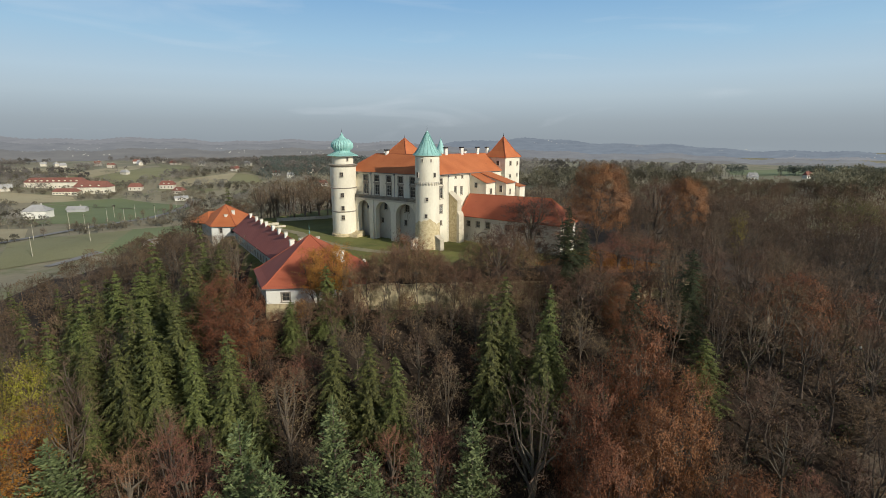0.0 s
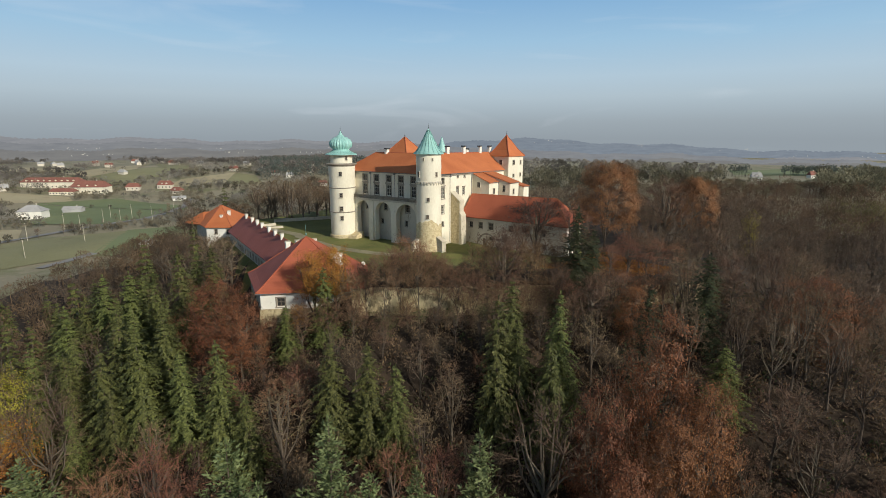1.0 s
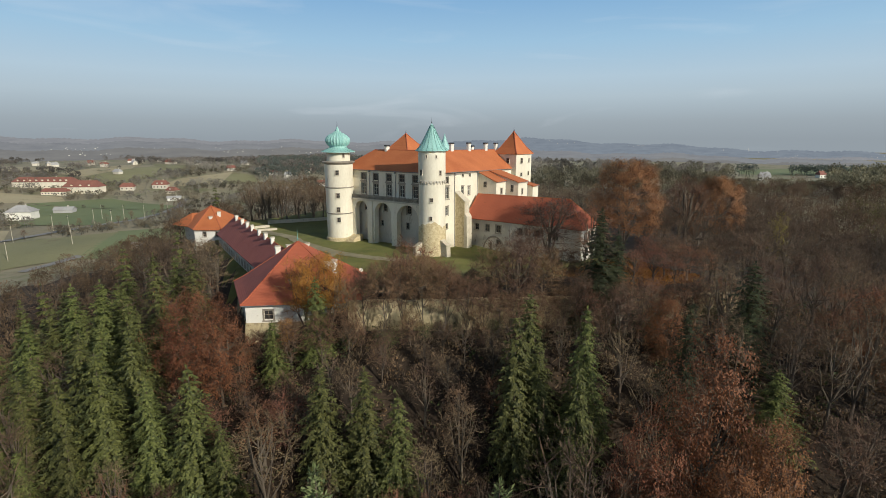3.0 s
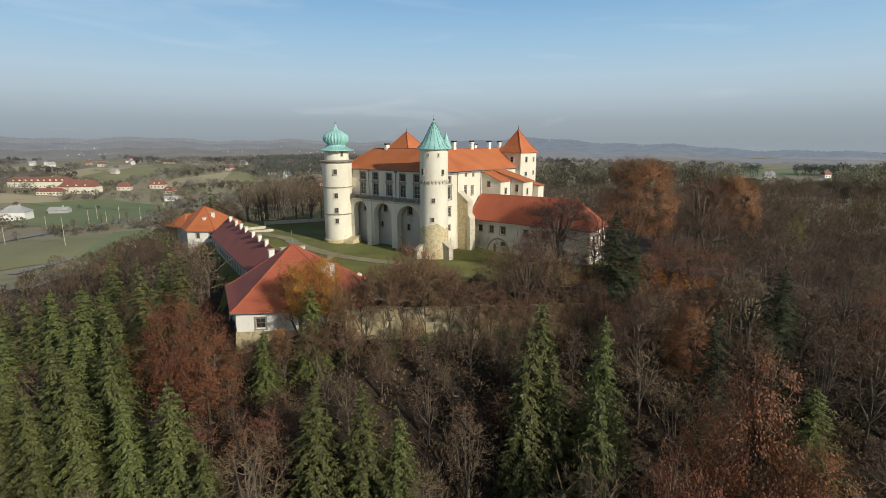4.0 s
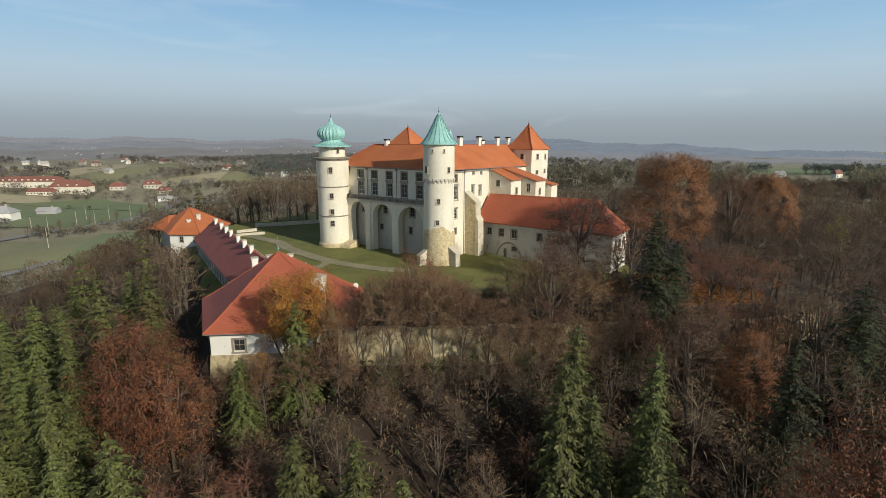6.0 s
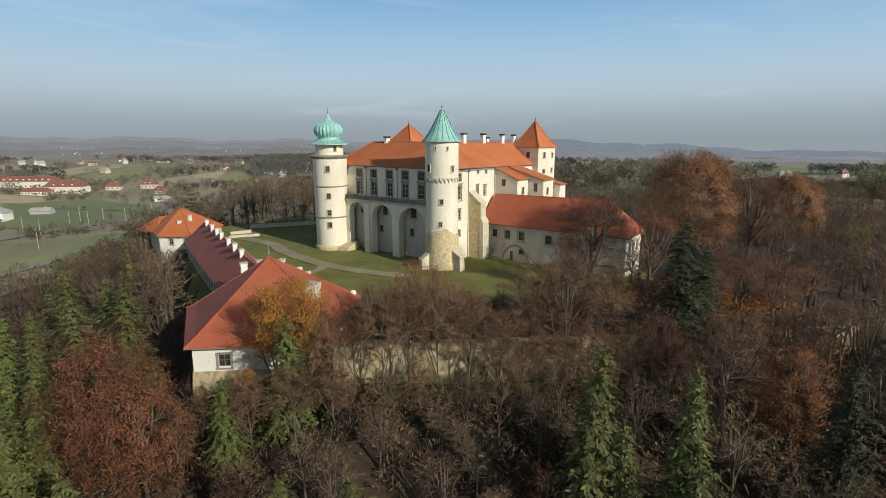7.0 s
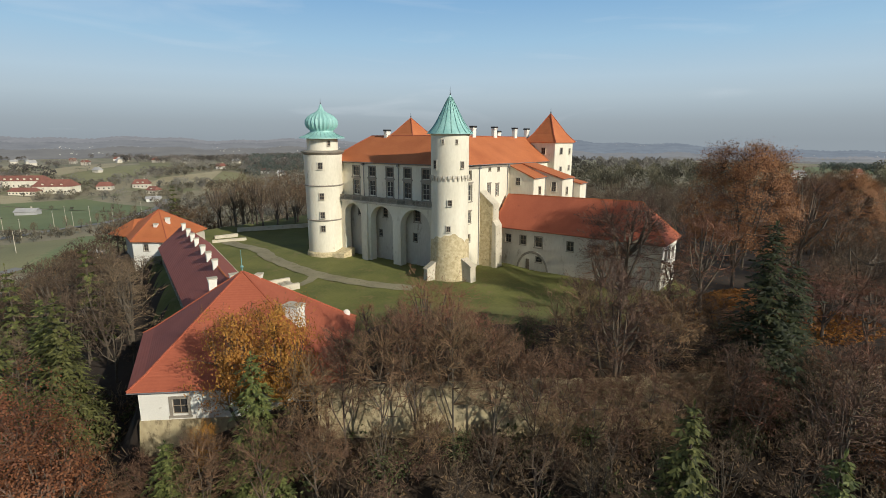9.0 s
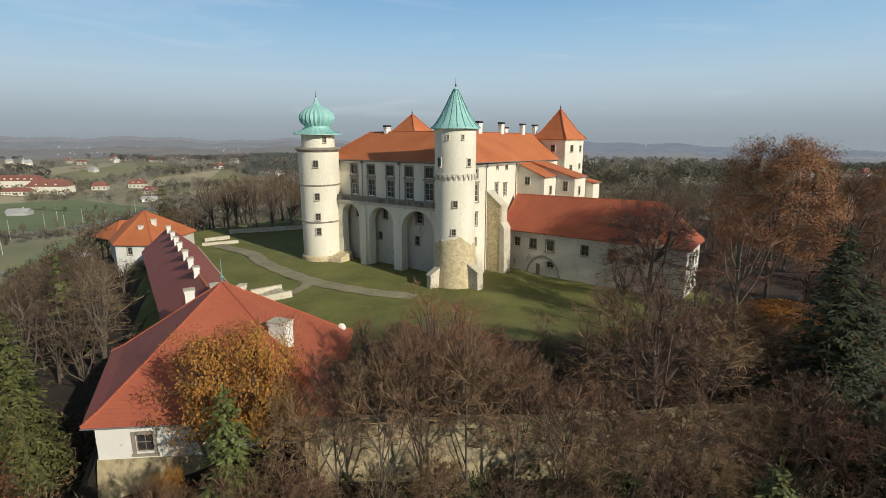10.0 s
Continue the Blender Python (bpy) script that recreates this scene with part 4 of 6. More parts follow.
# ---- the lower houses on the rampart ----
def tile_line(bm, a, b, r=0.15):
    a, b = Vector(a), Vector(b)
    k = max(1, int((b - a).length / 0.45))
    for i in range(k):
        rod(bm, a.lerp(b, i / k), a.lerp(b, (i + 0.94) / k), r, r * 0.8, 5)


def along(a, b, t, z):
    """A frame on the wall from a to b (as seen from outside, left to right), t metres along it."""
    a, b = Vector(a), Vector(b)
    d = (b - a).normalized()
    p = a + d * t
    return Matrix.Translation((p.x, p.y, z)) @ Matrix.Rotation(math.atan2(d.y, d.x), 4, "Z")


def corner_house():
    h = thing("corner_house", Matrix(), "white corner house with a tall red hipped roof", "house")
    C1, C4, C3, C2 = (-41.5, 114.4), (-18.8, 116.6), (-21.5, 138.0), (-49.8, 131.2)
    s1, s4 = Vector(C1), Vector(C4)
    front = (s4 - s1).length
    holes = [(3.6, 5.3, -0.45, 1.45), (17.6, 18.8, 0.2, 1.5)]
    bm = bmesh.new()
    panel(bm, 0, front, -1.1, 3.0, holes)
    part("front_wall", bm, WHITE, h, "", along(C1, C4, 0, 0))
    for u0, u1, z0, z1 in holes:
        window(h, along(C1, C4, (u0 + u1) / 2, z0), u1 - u0, z1 - z0)
    bm = bmesh.new()
    for a, b in ((C4, C3), (C3, C2), (C2, C1)):
        d = (Vector(b) - Vector(a)).normalized()
        n = Vector((-d.y, d.x)) * 0.6
        a2, b2 = Vector(a), Vector(b)
        solid(bm, [(*a2, -1.1), (*b2, -1.1), (*(b2 + n), -1.1), (*(a2 + n), -1.1)], [(*a2, 3.0), (*b2, 3.0), (*(b2 + n), 3.0), (*(a2 + n), 3.0)])
    part("wall", bm, PLASTER_GREY, h)
    bm = bmesh.new()
    solid(bm, [(C1[0] - .9, C1[1] - 1.0, -12), (C4[0] + .6, C4[1] - 1.0, -12), (C3[0] + .6, C3[1], -12), (C2[0] - 1.2, C2[1], -12)],
          [(C1[0] - .1, C1[1] - .15, -1.1), (C4[0] + .1, C4[1] - .15, -1.1), (*C3, -1.1), (C2[0] - .1, C2[1], -1.1)])
    part("plinth", bm, CURTAIN, h, "battered weathered plinth")
    P = (-34.6, 129.6, 12.7)
    E1, E4, E3, E2 = (-42.2, 113.6, 2.9), (-18.0, 115.9, 2.9), (-20.7, 138.8, 2.9), (-50.6, 131.5, 2.9)
    # the slope away from the sun gets its shade painted in, as purple tiles
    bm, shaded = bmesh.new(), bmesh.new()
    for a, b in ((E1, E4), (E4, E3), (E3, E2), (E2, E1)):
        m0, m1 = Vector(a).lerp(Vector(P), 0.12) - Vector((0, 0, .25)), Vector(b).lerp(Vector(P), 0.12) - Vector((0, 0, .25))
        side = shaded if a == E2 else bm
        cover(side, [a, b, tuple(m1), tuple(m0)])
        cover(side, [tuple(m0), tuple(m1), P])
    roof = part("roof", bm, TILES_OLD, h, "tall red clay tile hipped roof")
    part("outer_slope", shaded, TILES_SHADE, roof, "faded purple-red tiles")
    bm = bmesh.new()
    for q in (E1, E4, E3, E2):
        mid = Vector(q).lerp(Vector(P), 0.12) - Vector((0, 0, .22))
        tile_line(bm, q, mid)
        tile_line(bm, mid, P)
    part("hip_tiles", bm, TILES_OLD, roof)
    bm = bmesh.new()
    rod(bm, (P[0], P[1], P[2] - .2), (P[0], P[1], P[2] + 3.0), 0.09, 0.03, 6)
    lathe(bm, [(0.05, P[2] + .3), (0.28, P[2] + .6), (0.05, P[2] + .9)], 10, P[0], P[1])
    part("finial", bm, COPPER_DARK, roof)
    bm = bmesh.new()
    k = 26
    for i in range(k):
        a = Vector(E1).lerp(Vector(E4), i / k)
        b = Vector(E1).lerp(Vector(E4), (i + 1) / k)
        rod(bm, a + Vector((0, -.08, -.2)), b + Vector((0, -.08, -.2)), 0.08, 0.08, 5)
    part("gutter", bm, ZINC, h)
    chimney(h, -26.1, 124.2, 6.6, 3.0, 2.2, 1.5, turn=-20)
    chimney(h, -32.9, 131.2, 9.6, 2.2, 0.7, 0.8)
    chimney(h, -40.1, 132.2, 7.6, 3.3, 1.1, 1.0, turn=30)
    chimney(h, -38.8, 136.6, 8.4, 1.9, 1.1, 1.3, turn=30)


corner_house()


def long_wing():
    w = thing("long_wing", Matrix(), "long narrow wing with purple-red roof and many chimneys", "building")
    a, b = Vector((-42.5, 141.4)), Vector((-73.0, 189.0))
    a = a - (b - a).normalized() * 8
    d = (b - a).normalized()
    n = Vector((-d.y, d.x))          # towards the outer side
    half, e, r = 6.0, 4.0, 9.2
    length = (b - a).length
    at = lambda s, o: a + d * s + n * o
    left = (at(length, half - .6), at(0, half - .6))
    holes = [(length - s - .5, length - s + .5, 0.6, 2.2) for s in np.arange(7, length - 2, 3.6)]
    bm = bmesh.new()
    panel(bm, 0, length, -11, e, sorted(holes))
    part("outer_wall", bm, PLASTER_GREY, w, "", along(left[0], left[1], 0, 0))
    for u0, u1, z0, z1 in holes:
        window(w, along(left[0], left[1], (u0 + u1) / 2, z0), 1.0, 1.6)
    bm = bmesh.new()
    pts = [at(0, -half + .6), at(length, -half + .6), at(length, -half), at(0, -half)]
    pts = pts[::-1]
    solid(bm, [(*p, -1.5) for p in pts], [(*p, e) for p in pts])
    part("court_wall", bm, PLASTER, w)
    bm = bmesh.new()
    L0, L1, R0, R1 = (*at(0, half), e - .1), (*at(length, half), e - .1), (*at(0, -half), e - .1), (*at(length, -half), e - .1)
    T0, T1 = (*at(0, 0), r), (*at(length, 0), r)
    cover(bm, [L1, L0, T0, T1])
    cover(bm, [R0, R1, T1, T0])
    roof = part("roof", bm, TILES_SHADE, w, "purple-red clay tile gable roof")
    bm = bmesh.new()
    tile_line(bm, T0, T1)
    part("ridge_tiles", bm, TILES, roof)
    turn = math.degrees(math.atan2(d.y, d.x))
    for s, wide in ((14.0, 0.9), (21.0, 1.2), (28.0, 1.2), (36.5, 0.8), (43.0, 1.2), (50.0, 1.1), (59.0, 1.1)):
        q = at(s, 0.3)
        chimney(w, q.x, q.y, r - .2, 1.3, wide, 0.8, turn=turn)


long_wing()


def gate_house():
    g = thing("gate_house", Matrix(), "white gatehouse with an orange hipped roof", "house")
    pts = [(-90.0, 194.8), (-80.5, 194.5), (-79.5, 214), (-95, 219), (-100, 208)]
    bm = bmesh.new()
    holes = [(3.0, 4.2, 1.2, 3.0), (7.6, 8.8, 1.2, 3.0)]
    panel(bm, 0, 11.5, -6, 4.0, holes)
    part("front_wall", bm, WHITE, g, "", along(pts[0], pts[1], 0, 0))
    for u0, u1, z0, z1 in holes:
        window(g, along(pts[0], pts[1], (u0 + u1) / 2, z0), 1.2, 1.8)
    bm = bmesh.new()
    for a, b in zip(pts[1:], pts[2:] + pts[:1]):
        d = (Vector(b) - Vector(a)).normalized()
        n = Vector((-d.y, d.x)) * 0.5
        a, b = Vector(a), Vector(b)
        solid(bm, [(*a, -6), (*b, -6), (*(b + n), -6), (*(a + n), -6)], [(*a, 4.0), (*b, 4.0), (*(b + n), 4.0), (*(a + n), 4.0)])
    part("wall", bm, PLASTER_GREY, g)
    P = (-89.3, 208.0, 10.6)
    c = Vector((-89, 206.5))
    eaves = [(*(c + (Vector(p) - c) * 1.07), 3.9) for p in pts]
    bm = bmesh.new()
    for a, b in zip(eaves, eaves[1:] + eaves[:1]):
        cover(bm, [a, b, P])
    roof = part("roof", bm, TILES, g, "orange clay tile hipped roof")
    bm = bmesh.new()
    for q in eaves:
        tile_line(bm, q, P)
    part("hip_tiles", bm, TILES_OLD, roof)
    bm = bmesh.new()
    Q = (-97.5, 209.5, 7.6)
    ext = [(-93.5, 200.0, 3.9), (-104, 206.5, 3.7), (-101, 219, 3.7), (-92, 217, 7.0)]
    cover(bm, [ext[0], ext[3], Q][::-1])
    cover(bm, [ext[1], ext[0], Q][::-1] if False else [ext[1], ext[0], Q])
    cover(bm, [ext[2], ext[1], Q])
    cover(bm, [ext[3], ext[2], Q])
    bmesh.ops.recalc_face_normals(bm, faces=bm.faces)
    part("lower_roof", bm, TILES, g)
    chimney(g, -84.6, 203.6, 6.6, 2.2, 0.9, 0.9)
    chimney(g, -86.2, 200.2, 5.4, 2.2, 0.9, 0.9)


gate_house()


# ---- small things on the lawn ----
def low_wall(points, h, label):
    root = thing("garden_wall", Matrix(), label, "wall")
    bm, cap = bmesh.new(), bmesh.new()
    for (ax, ay), (bx, by) in zip(points, points[1:]):
        d = Vector((bx - ax, by - ay)).normalized()
        n = Vector((-d.y, d.x)) * 0.3
        a, b = Vector((ax, ay)), Vector((bx, by))
        za, zb = gz(ax, ay), gz(bx, by)
        z = max(za, zb) + h
        solid(bm, [(*(a - n), za - 1), (*(b - n), zb - 1), (*(b + n), zb - 1), (*(a + n), za - 1)], [(*(a - n), z), (*(b - n), z), (*(b + n), z), (*(a + n), z)])
        n = n * 1.25
        solid(cap, [(*(a - n), z), (*(b - n), z), (*(b + n), z), (*(a + n), z)], [(*(a - n), z + .16), (*(b - n), z + .16), (*(b + n), z + .16), (*(a + n), z + .16)])
    part("wall", bm, COPING, root)
    part("coping", cap, COPING, root)


low_wall([(-78, 217), (-72.5, 221.5)], 0.9, "low pale wall beside the gravel path")
low_wall([(-76, 211), (-67.5, 215.5)], 0.7, "low pale wall at the edge of the lawn")
low_wall([(-76, 230), (-57, 238), (-40, 248), (-24, 262)], 1.2, "long pale wall behind the castle lawn")


def garden_steps():
    s = thing("garden_steps", Matrix.Translation((-40.2, 164.4, gz(-40.2, 164.4))) @ Matrix.Rotation(radians(38), 4, "Z"),
              "broad pale stone steps with side walls on the lawn", "steps")
    for i in range(5):
        bm = bmesh.new()
        box(bm, -3.6 + i * 1.05, -2.55 + i * 1.05, -2.2, 2.2, -0.6, 0.12 + 0.17 * i)
        part("step", bm, COPING, s)
    for y in (-2.6, 2.6):
        bm = bmesh.new()
        box(bm, -3.9, 2.2, y - .35, y + .35, -0.6, 1.25)
        part("side_wall", bm, COPING, s)


garden_steps()


def dish_post():
    z = gz(-22, 137.7)
    d = thing("satellite_dish", Matrix.Translation((-22.0, 137.7, z)), "white round dish on a thin post", "dish")
    top = 3.8 - z
    bm = bmesh.new()
    rod(bm, (0, 0, -0.3), (0, 0, top + 0.1), 0.06, 0.05, 8)
    part("post", bm, IRON, d)
    bm = bmesh.new()
    lathe(bm, [(0.08, 0.16), (0.34, 0.10), (0.56, 0.0), (0.575, 0.03), (0.34, 0.16), (0.08, 0.22)], 28)
    bmesh.ops.recalc_face_normals(bm, faces=bm.faces)
    bowl = part("dish", bm, WHITE, d, "", Matrix.Translation((0, -0.12, top)) @ Matrix.Rotation(radians(80), 4, "X"), True)
    bm = bmesh.new()
    rod(bm, (0, 0, 0.15), (0.0, 0.0, -0.45), 0.03, 0.03, 6)
    box(bm, -.07, .07, -.07, .07, -0.55, -0.42)
    part("receiver", bm, IRON, bowl)


dish_post()


def lamp_post(x, y, label="slim dark lamp post beside a woodland path"):
    p = thing("lamp_post", Matrix.Translation((x, y, gz(x, y))), label, "lamp")
    bm = bmesh.new()
    rod(bm, (0, 0, -.3), (0, 0, 7.5), 0.09, 0.06, 8)
    part("pole", bm, IRON, p)
    bm = bmesh.new()
    lathe(bm, [(0.05, 7.4), (0.22, 7.6), (0.22, 7.85), (0.05, 8.0)], 12)
    part("lantern", bm, WHITE, p)


lamp_post(79, 90)
ribbon("woodland_road", [(56, 55), (62, 63), (68, 71), (72, 76.5)], 3.6, DIRT, "narrow dirt track through the wood", "road", lift=0.12)


# ---- the open country ----
def farhouse(name, x, y, w, d, turn, eave, ridge, wall, roof_m, label, hip=1.0, windows=0, dormers=0, group="village houses"):
    z = gz(x, y)
    h = thing(name, Matrix.Translation((x, y, z)) @ Matrix.Rotation(radians(turn), 4, "Z"), label, "house", group)
    bm = bmesh.new()
    box(bm, -w / 2, w / 2, -d / 2, d / 2, -3, eave)
    if hip == 0:
        for sx in (-1, 1):
            x0, x1 = sorted((sx * w / 2, sx * (w / 2 - .4)))
            solid(bm, [(x0, -d / 2, eave), (x1, -d / 2, eave), (x1, d / 2, eave), (x0, d / 2, eave)],
                  [(x0, -.01, ridge - .2), (x1, -.01, ridge - .2), (x1, .01, ridge - .2), (x0, .01, ridge - .2)])
    part("wall", bm, wall, h)
    bm = bmesh.new()
    o = 0.6
    q = d / 2 * hip
    A, B, C, D = [(sx * (w / 2 + o), sy * (d / 2 + o), eave - .1) for sx, sy in ((-1, -1), (1, -1), (1, 1), (-1, 1))]
    R0, R1 = (-w / 2 - o + q + (o if hip == 0 else 0) * 0, 0, ridge), (w / 2 + o - q, 0, ridge)
    cover(bm, [A, B, R1, R0])
    cover(bm, [C, D, R0, R1])
    if hip:
        cover(bm, [B, C, R1])
        cover(bm, [D, A, R0])
    roof = part("roof", bm, roof_m, h)
    for i in range(windows):
        u = -w / 2 + (i + .5) * w / windows
        bm = bmesh.new()
        box(bm, u - .55, u + .55, -d / 2 - .06, -d / 2 + .05, 0.9, 2.3)
        part("window", bm, GLASS, h)
    for i in range(dormers):
        u = -w / 2 + (i + 1) * w / (dormers + 1)
        bm = bmesh.new()
        yf = -d / 2 * 0.88
        box(bm, u - .9, u + .9, yf, 0, eave, eave + 2.1)
        dm = part("dormer", bm, wall, h)
        bm = bmesh.new()
        for s in (-1, 1):
            pts = [(u, yf - .3, eave + 3.0), (u + s * 1.25, yf - .3, eave + 1.95), (u + s * 1.25, 0, eave + 1.95), (u, 0, eave + 3.0)]
            cover(bm, pts if s < 0 else pts[::-1], 0.15)
        part("dormer_roof", bm, roof_m, dm)
    chimney(h, w * 0.18, 0.4, ridge - .5, 1.4, 0.7, 0.7, material=PLASTER_GREY)
    return h


RED_FAR = mat("far_red_roof", (0.20, 0.080, 0.058), (0.27, 0.112, 0.080), 0.5, 2.0, 0.85, 0.0)
GREY_FAR = mat("far_grey_roof", (0.30, 0.29, 0.28), (0.44, 0.43, 0.41), 0.5, 2.0, 0.8, 0.0)

# the inn with its long wings
farhouse("roadside_inn", -420, 556, 60, 13, 4, 6.5, 11.0, PLASTER, RED_FAR, "long white roadside inn with a red dormered roof", 0.6, 14, 9, "roadside inn")
farhouse("roadside_inn", -372, 544, 34, 15, 4, 6.5, 12.5, PLASTER, RED_FAR, "white inn wing with a tall red gabled roof", 0.5, 10, 3, "roadside inn")
farhouse("roadside_inn", -390, 528, 24, 8, 4, 3.4, 6.5, PLASTER, RED_FAR, "low white inn annex with a red roof", 0.6, 8, 0, "roadside inn")
farhouse("pale_house", -325, 405, 17, 12, 12, 6.5, 11.0, WHITE, GREY_FAR, "pale house with a light grey hipped roof", 1.0, 5, 0)
farhouse("barn", -318, 440, 14, 8, 10, 3.0, 5.2, GREY_FAR, GREY_FAR, "low grey barn in the fields", 0.0, 0, 0)
farhouse("village_house", -316, 586, 15, 9, 8, 4.2, 8.5, PLASTER_GREY, RED_FAR, "white village house with a red gabled roof", 0.5, 4, 2)
farhouse("village_house", -290, 560, 11, 8, -15, 3.8, 7.2, PLASTER_GREY, RED_FAR, "white village house with a red gabled roof", 0.5, 3, 1)
farhouse("village_house", -342, 568, 13, 9, 15, 3.8, 7.5, PLASTER_GREY, RED_FAR, "village house with a red gabled roof", 0.5, 3, 0)
farhouse("shed", -268, 520, 12, 7, 30, 2.8, 4.6, WHITE, GREY_FAR, "small white shed beside the road", 0.0, 2, 0)
farhouse("shed", -176, 301, 9, 5, 30, 2.4, 3.8, WHITE, GREY_FAR, "small pale shed below the wood", 0.0, 0, 0)
rng = random.Random(11)
for i in range(24):
    r = rng.uniform(680, 1080)
    a = rng.uniform(-0.72, -0.08)
    farhouse("village_house", r * math.sin(a), r * math.cos(a), rng.uniform(7, 10), rng.uniform(5.5, 7), rng.uniform(-40, 40), rng.uniform(3, 4.2), rng.uniform(6, 7.5),
             PLASTER_GREY, RED_FAR if rng.random() < 0.35 else GREY_FAR, "small white house in the distant village", 0.4 if rng.random() < .5 else 0.0, 0, 0)
for x, y, w, t in ((-228, 702, 16, 5), (-252, 716, 13, -20), (-292, 722, 16, 10), (-205, 690, 14, 15), (-520, 880, 22, 5), (-505, 860, 14, 30), (-78, 610, 14, 20), (-86, 700, 12, -15), (-150, 640, 15, 10)):
    farhouse("village_house", x, y, w * 0.68, 7, t, 3.6, 6.8, WHITE, GREY_FAR if w < 15 else RED_FAR, "white village house among bare trees", 0.4, 0, 0)
farhouse("field_house", 336, 556, 10, 7, -20, 4.0, 8.5, WHITE, GREY_FAR, "white house under a grey roof at the wood's edge", 0.4, 3, 1)
farhouse("field_house", 420, 590, 8, 6, 10, 4.0, 8.0, WHITE, RED_FAR, "small house among the far trees", 0.4, 2, 0)
farhouse("field_house", 64, 560, 22, 10, 10, 4.0, 8.5, PLASTER, RED_FAR, "red-roofed house behind the castle trees", 0.4, 2, 0)

OPEN_FIELDS = []


def field(corners, material, label):
    OPEN_FIELDS.append(list(corners))
    patch("field", corners, material, label)


field([(-304, 373), (-242, 371), (-222, 440), (-383, 481)], FIELD, "green field below the inn")
field([(-383, 483), (-224, 443), (-236, 474), (-330, 520)], FIELD, "green winter crop below the inn")
field([(-218, 240), (-186, 270), (-214, 346), (-262, 300)], MEADOW, "olive meadow below the road")
field([(-188, 268), (-120, 300), (-150, 380), (-216, 348)], FIELD, "green meadow beside the road")
field([(-290, 235), (-222, 242), (-268, 292), (-330, 270)], MEADOW, "olive meadow below the road")
field([(-262, 312), (-268, 303), (-330, 352), (-290, 350)][::-1], STUBBLE, "pale stubble field")
field([(-418, 476), (-356, 494), (-378, 518), (-470, 520)], STUBBLE, "bare pale verge before the inn")
field([(-460, 628), (-426, 622), (-415, 700), (-470, 822)], STUBBLE, "long pale stubble strip on the far slope")
field([(-424, 620), (-372, 582), (-345, 694), (-410, 740)], MEADOW, "dull green meadow on the far slope")
field([(-408, 742), (-344, 697), (-376, 768), (-460, 830)], MEADOW, "dull green meadow under the far houses")
field([(-317, 585), (-268, 632), (-284, 706), (-325, 640)], STUBBLE, "pale stubble field on the far slope")
field([(-266, 620), (-230, 650), (-250, 690), (-282, 704)], MEADOW, "green meadow on the far slope")
field([(-560, 640), (-480, 640), (-505, 720), (-600, 740)], STUBBLE, "pale fallow field on the far slope")
field([(363, 645), (520, 610), (600, 780), (410, 745)], FIELD, "green field on the far rise")
ribbon("country_road", [(-330, 255), (-268, 301), (-261, 321), (-254, 345), (-243, 373), (-232, 394), (-231, 427), (-239, 472), (-262, 530)], 6.0, ASPHALT, "pale country road across the valley", "road", lift=0.5, step=12)
ribbon("farm_track", [(-196, 244), (-192, 258), (-190, 275)], 5.0, ASPHALT, "pale farm track below the wood", "road", lift=0.6, step=6)


def utility_pole(x, y):
    p = thing("utility_pole", Matrix.Translation((x, y, gz(x, y))), "grey concrete utility pole beside the road", "pole", "poles along the road")
    bm = bmesh.new()
    rod(bm, (0, 0, -.5), (0, 0, 11), 0.15, 0.09, 8)
    part("shaft", bm, COPING, p)
    bm = bmesh.new()
    box(bm, -.9, .9, -.08, .08, 10.2, 10.4)
    part("crossarm", bm, IRON, p)


for x, y in ((-255, 311), (-246, 345), (-236, 373), (-226, 396), (-225, 427), (-262, 352), (-252, 378), (-244, 400), (-262, 402), (-233, 470), (-212, 300), (-217, 262), (-445, 520), (-430, 545)):
    utility_pole(x, y)


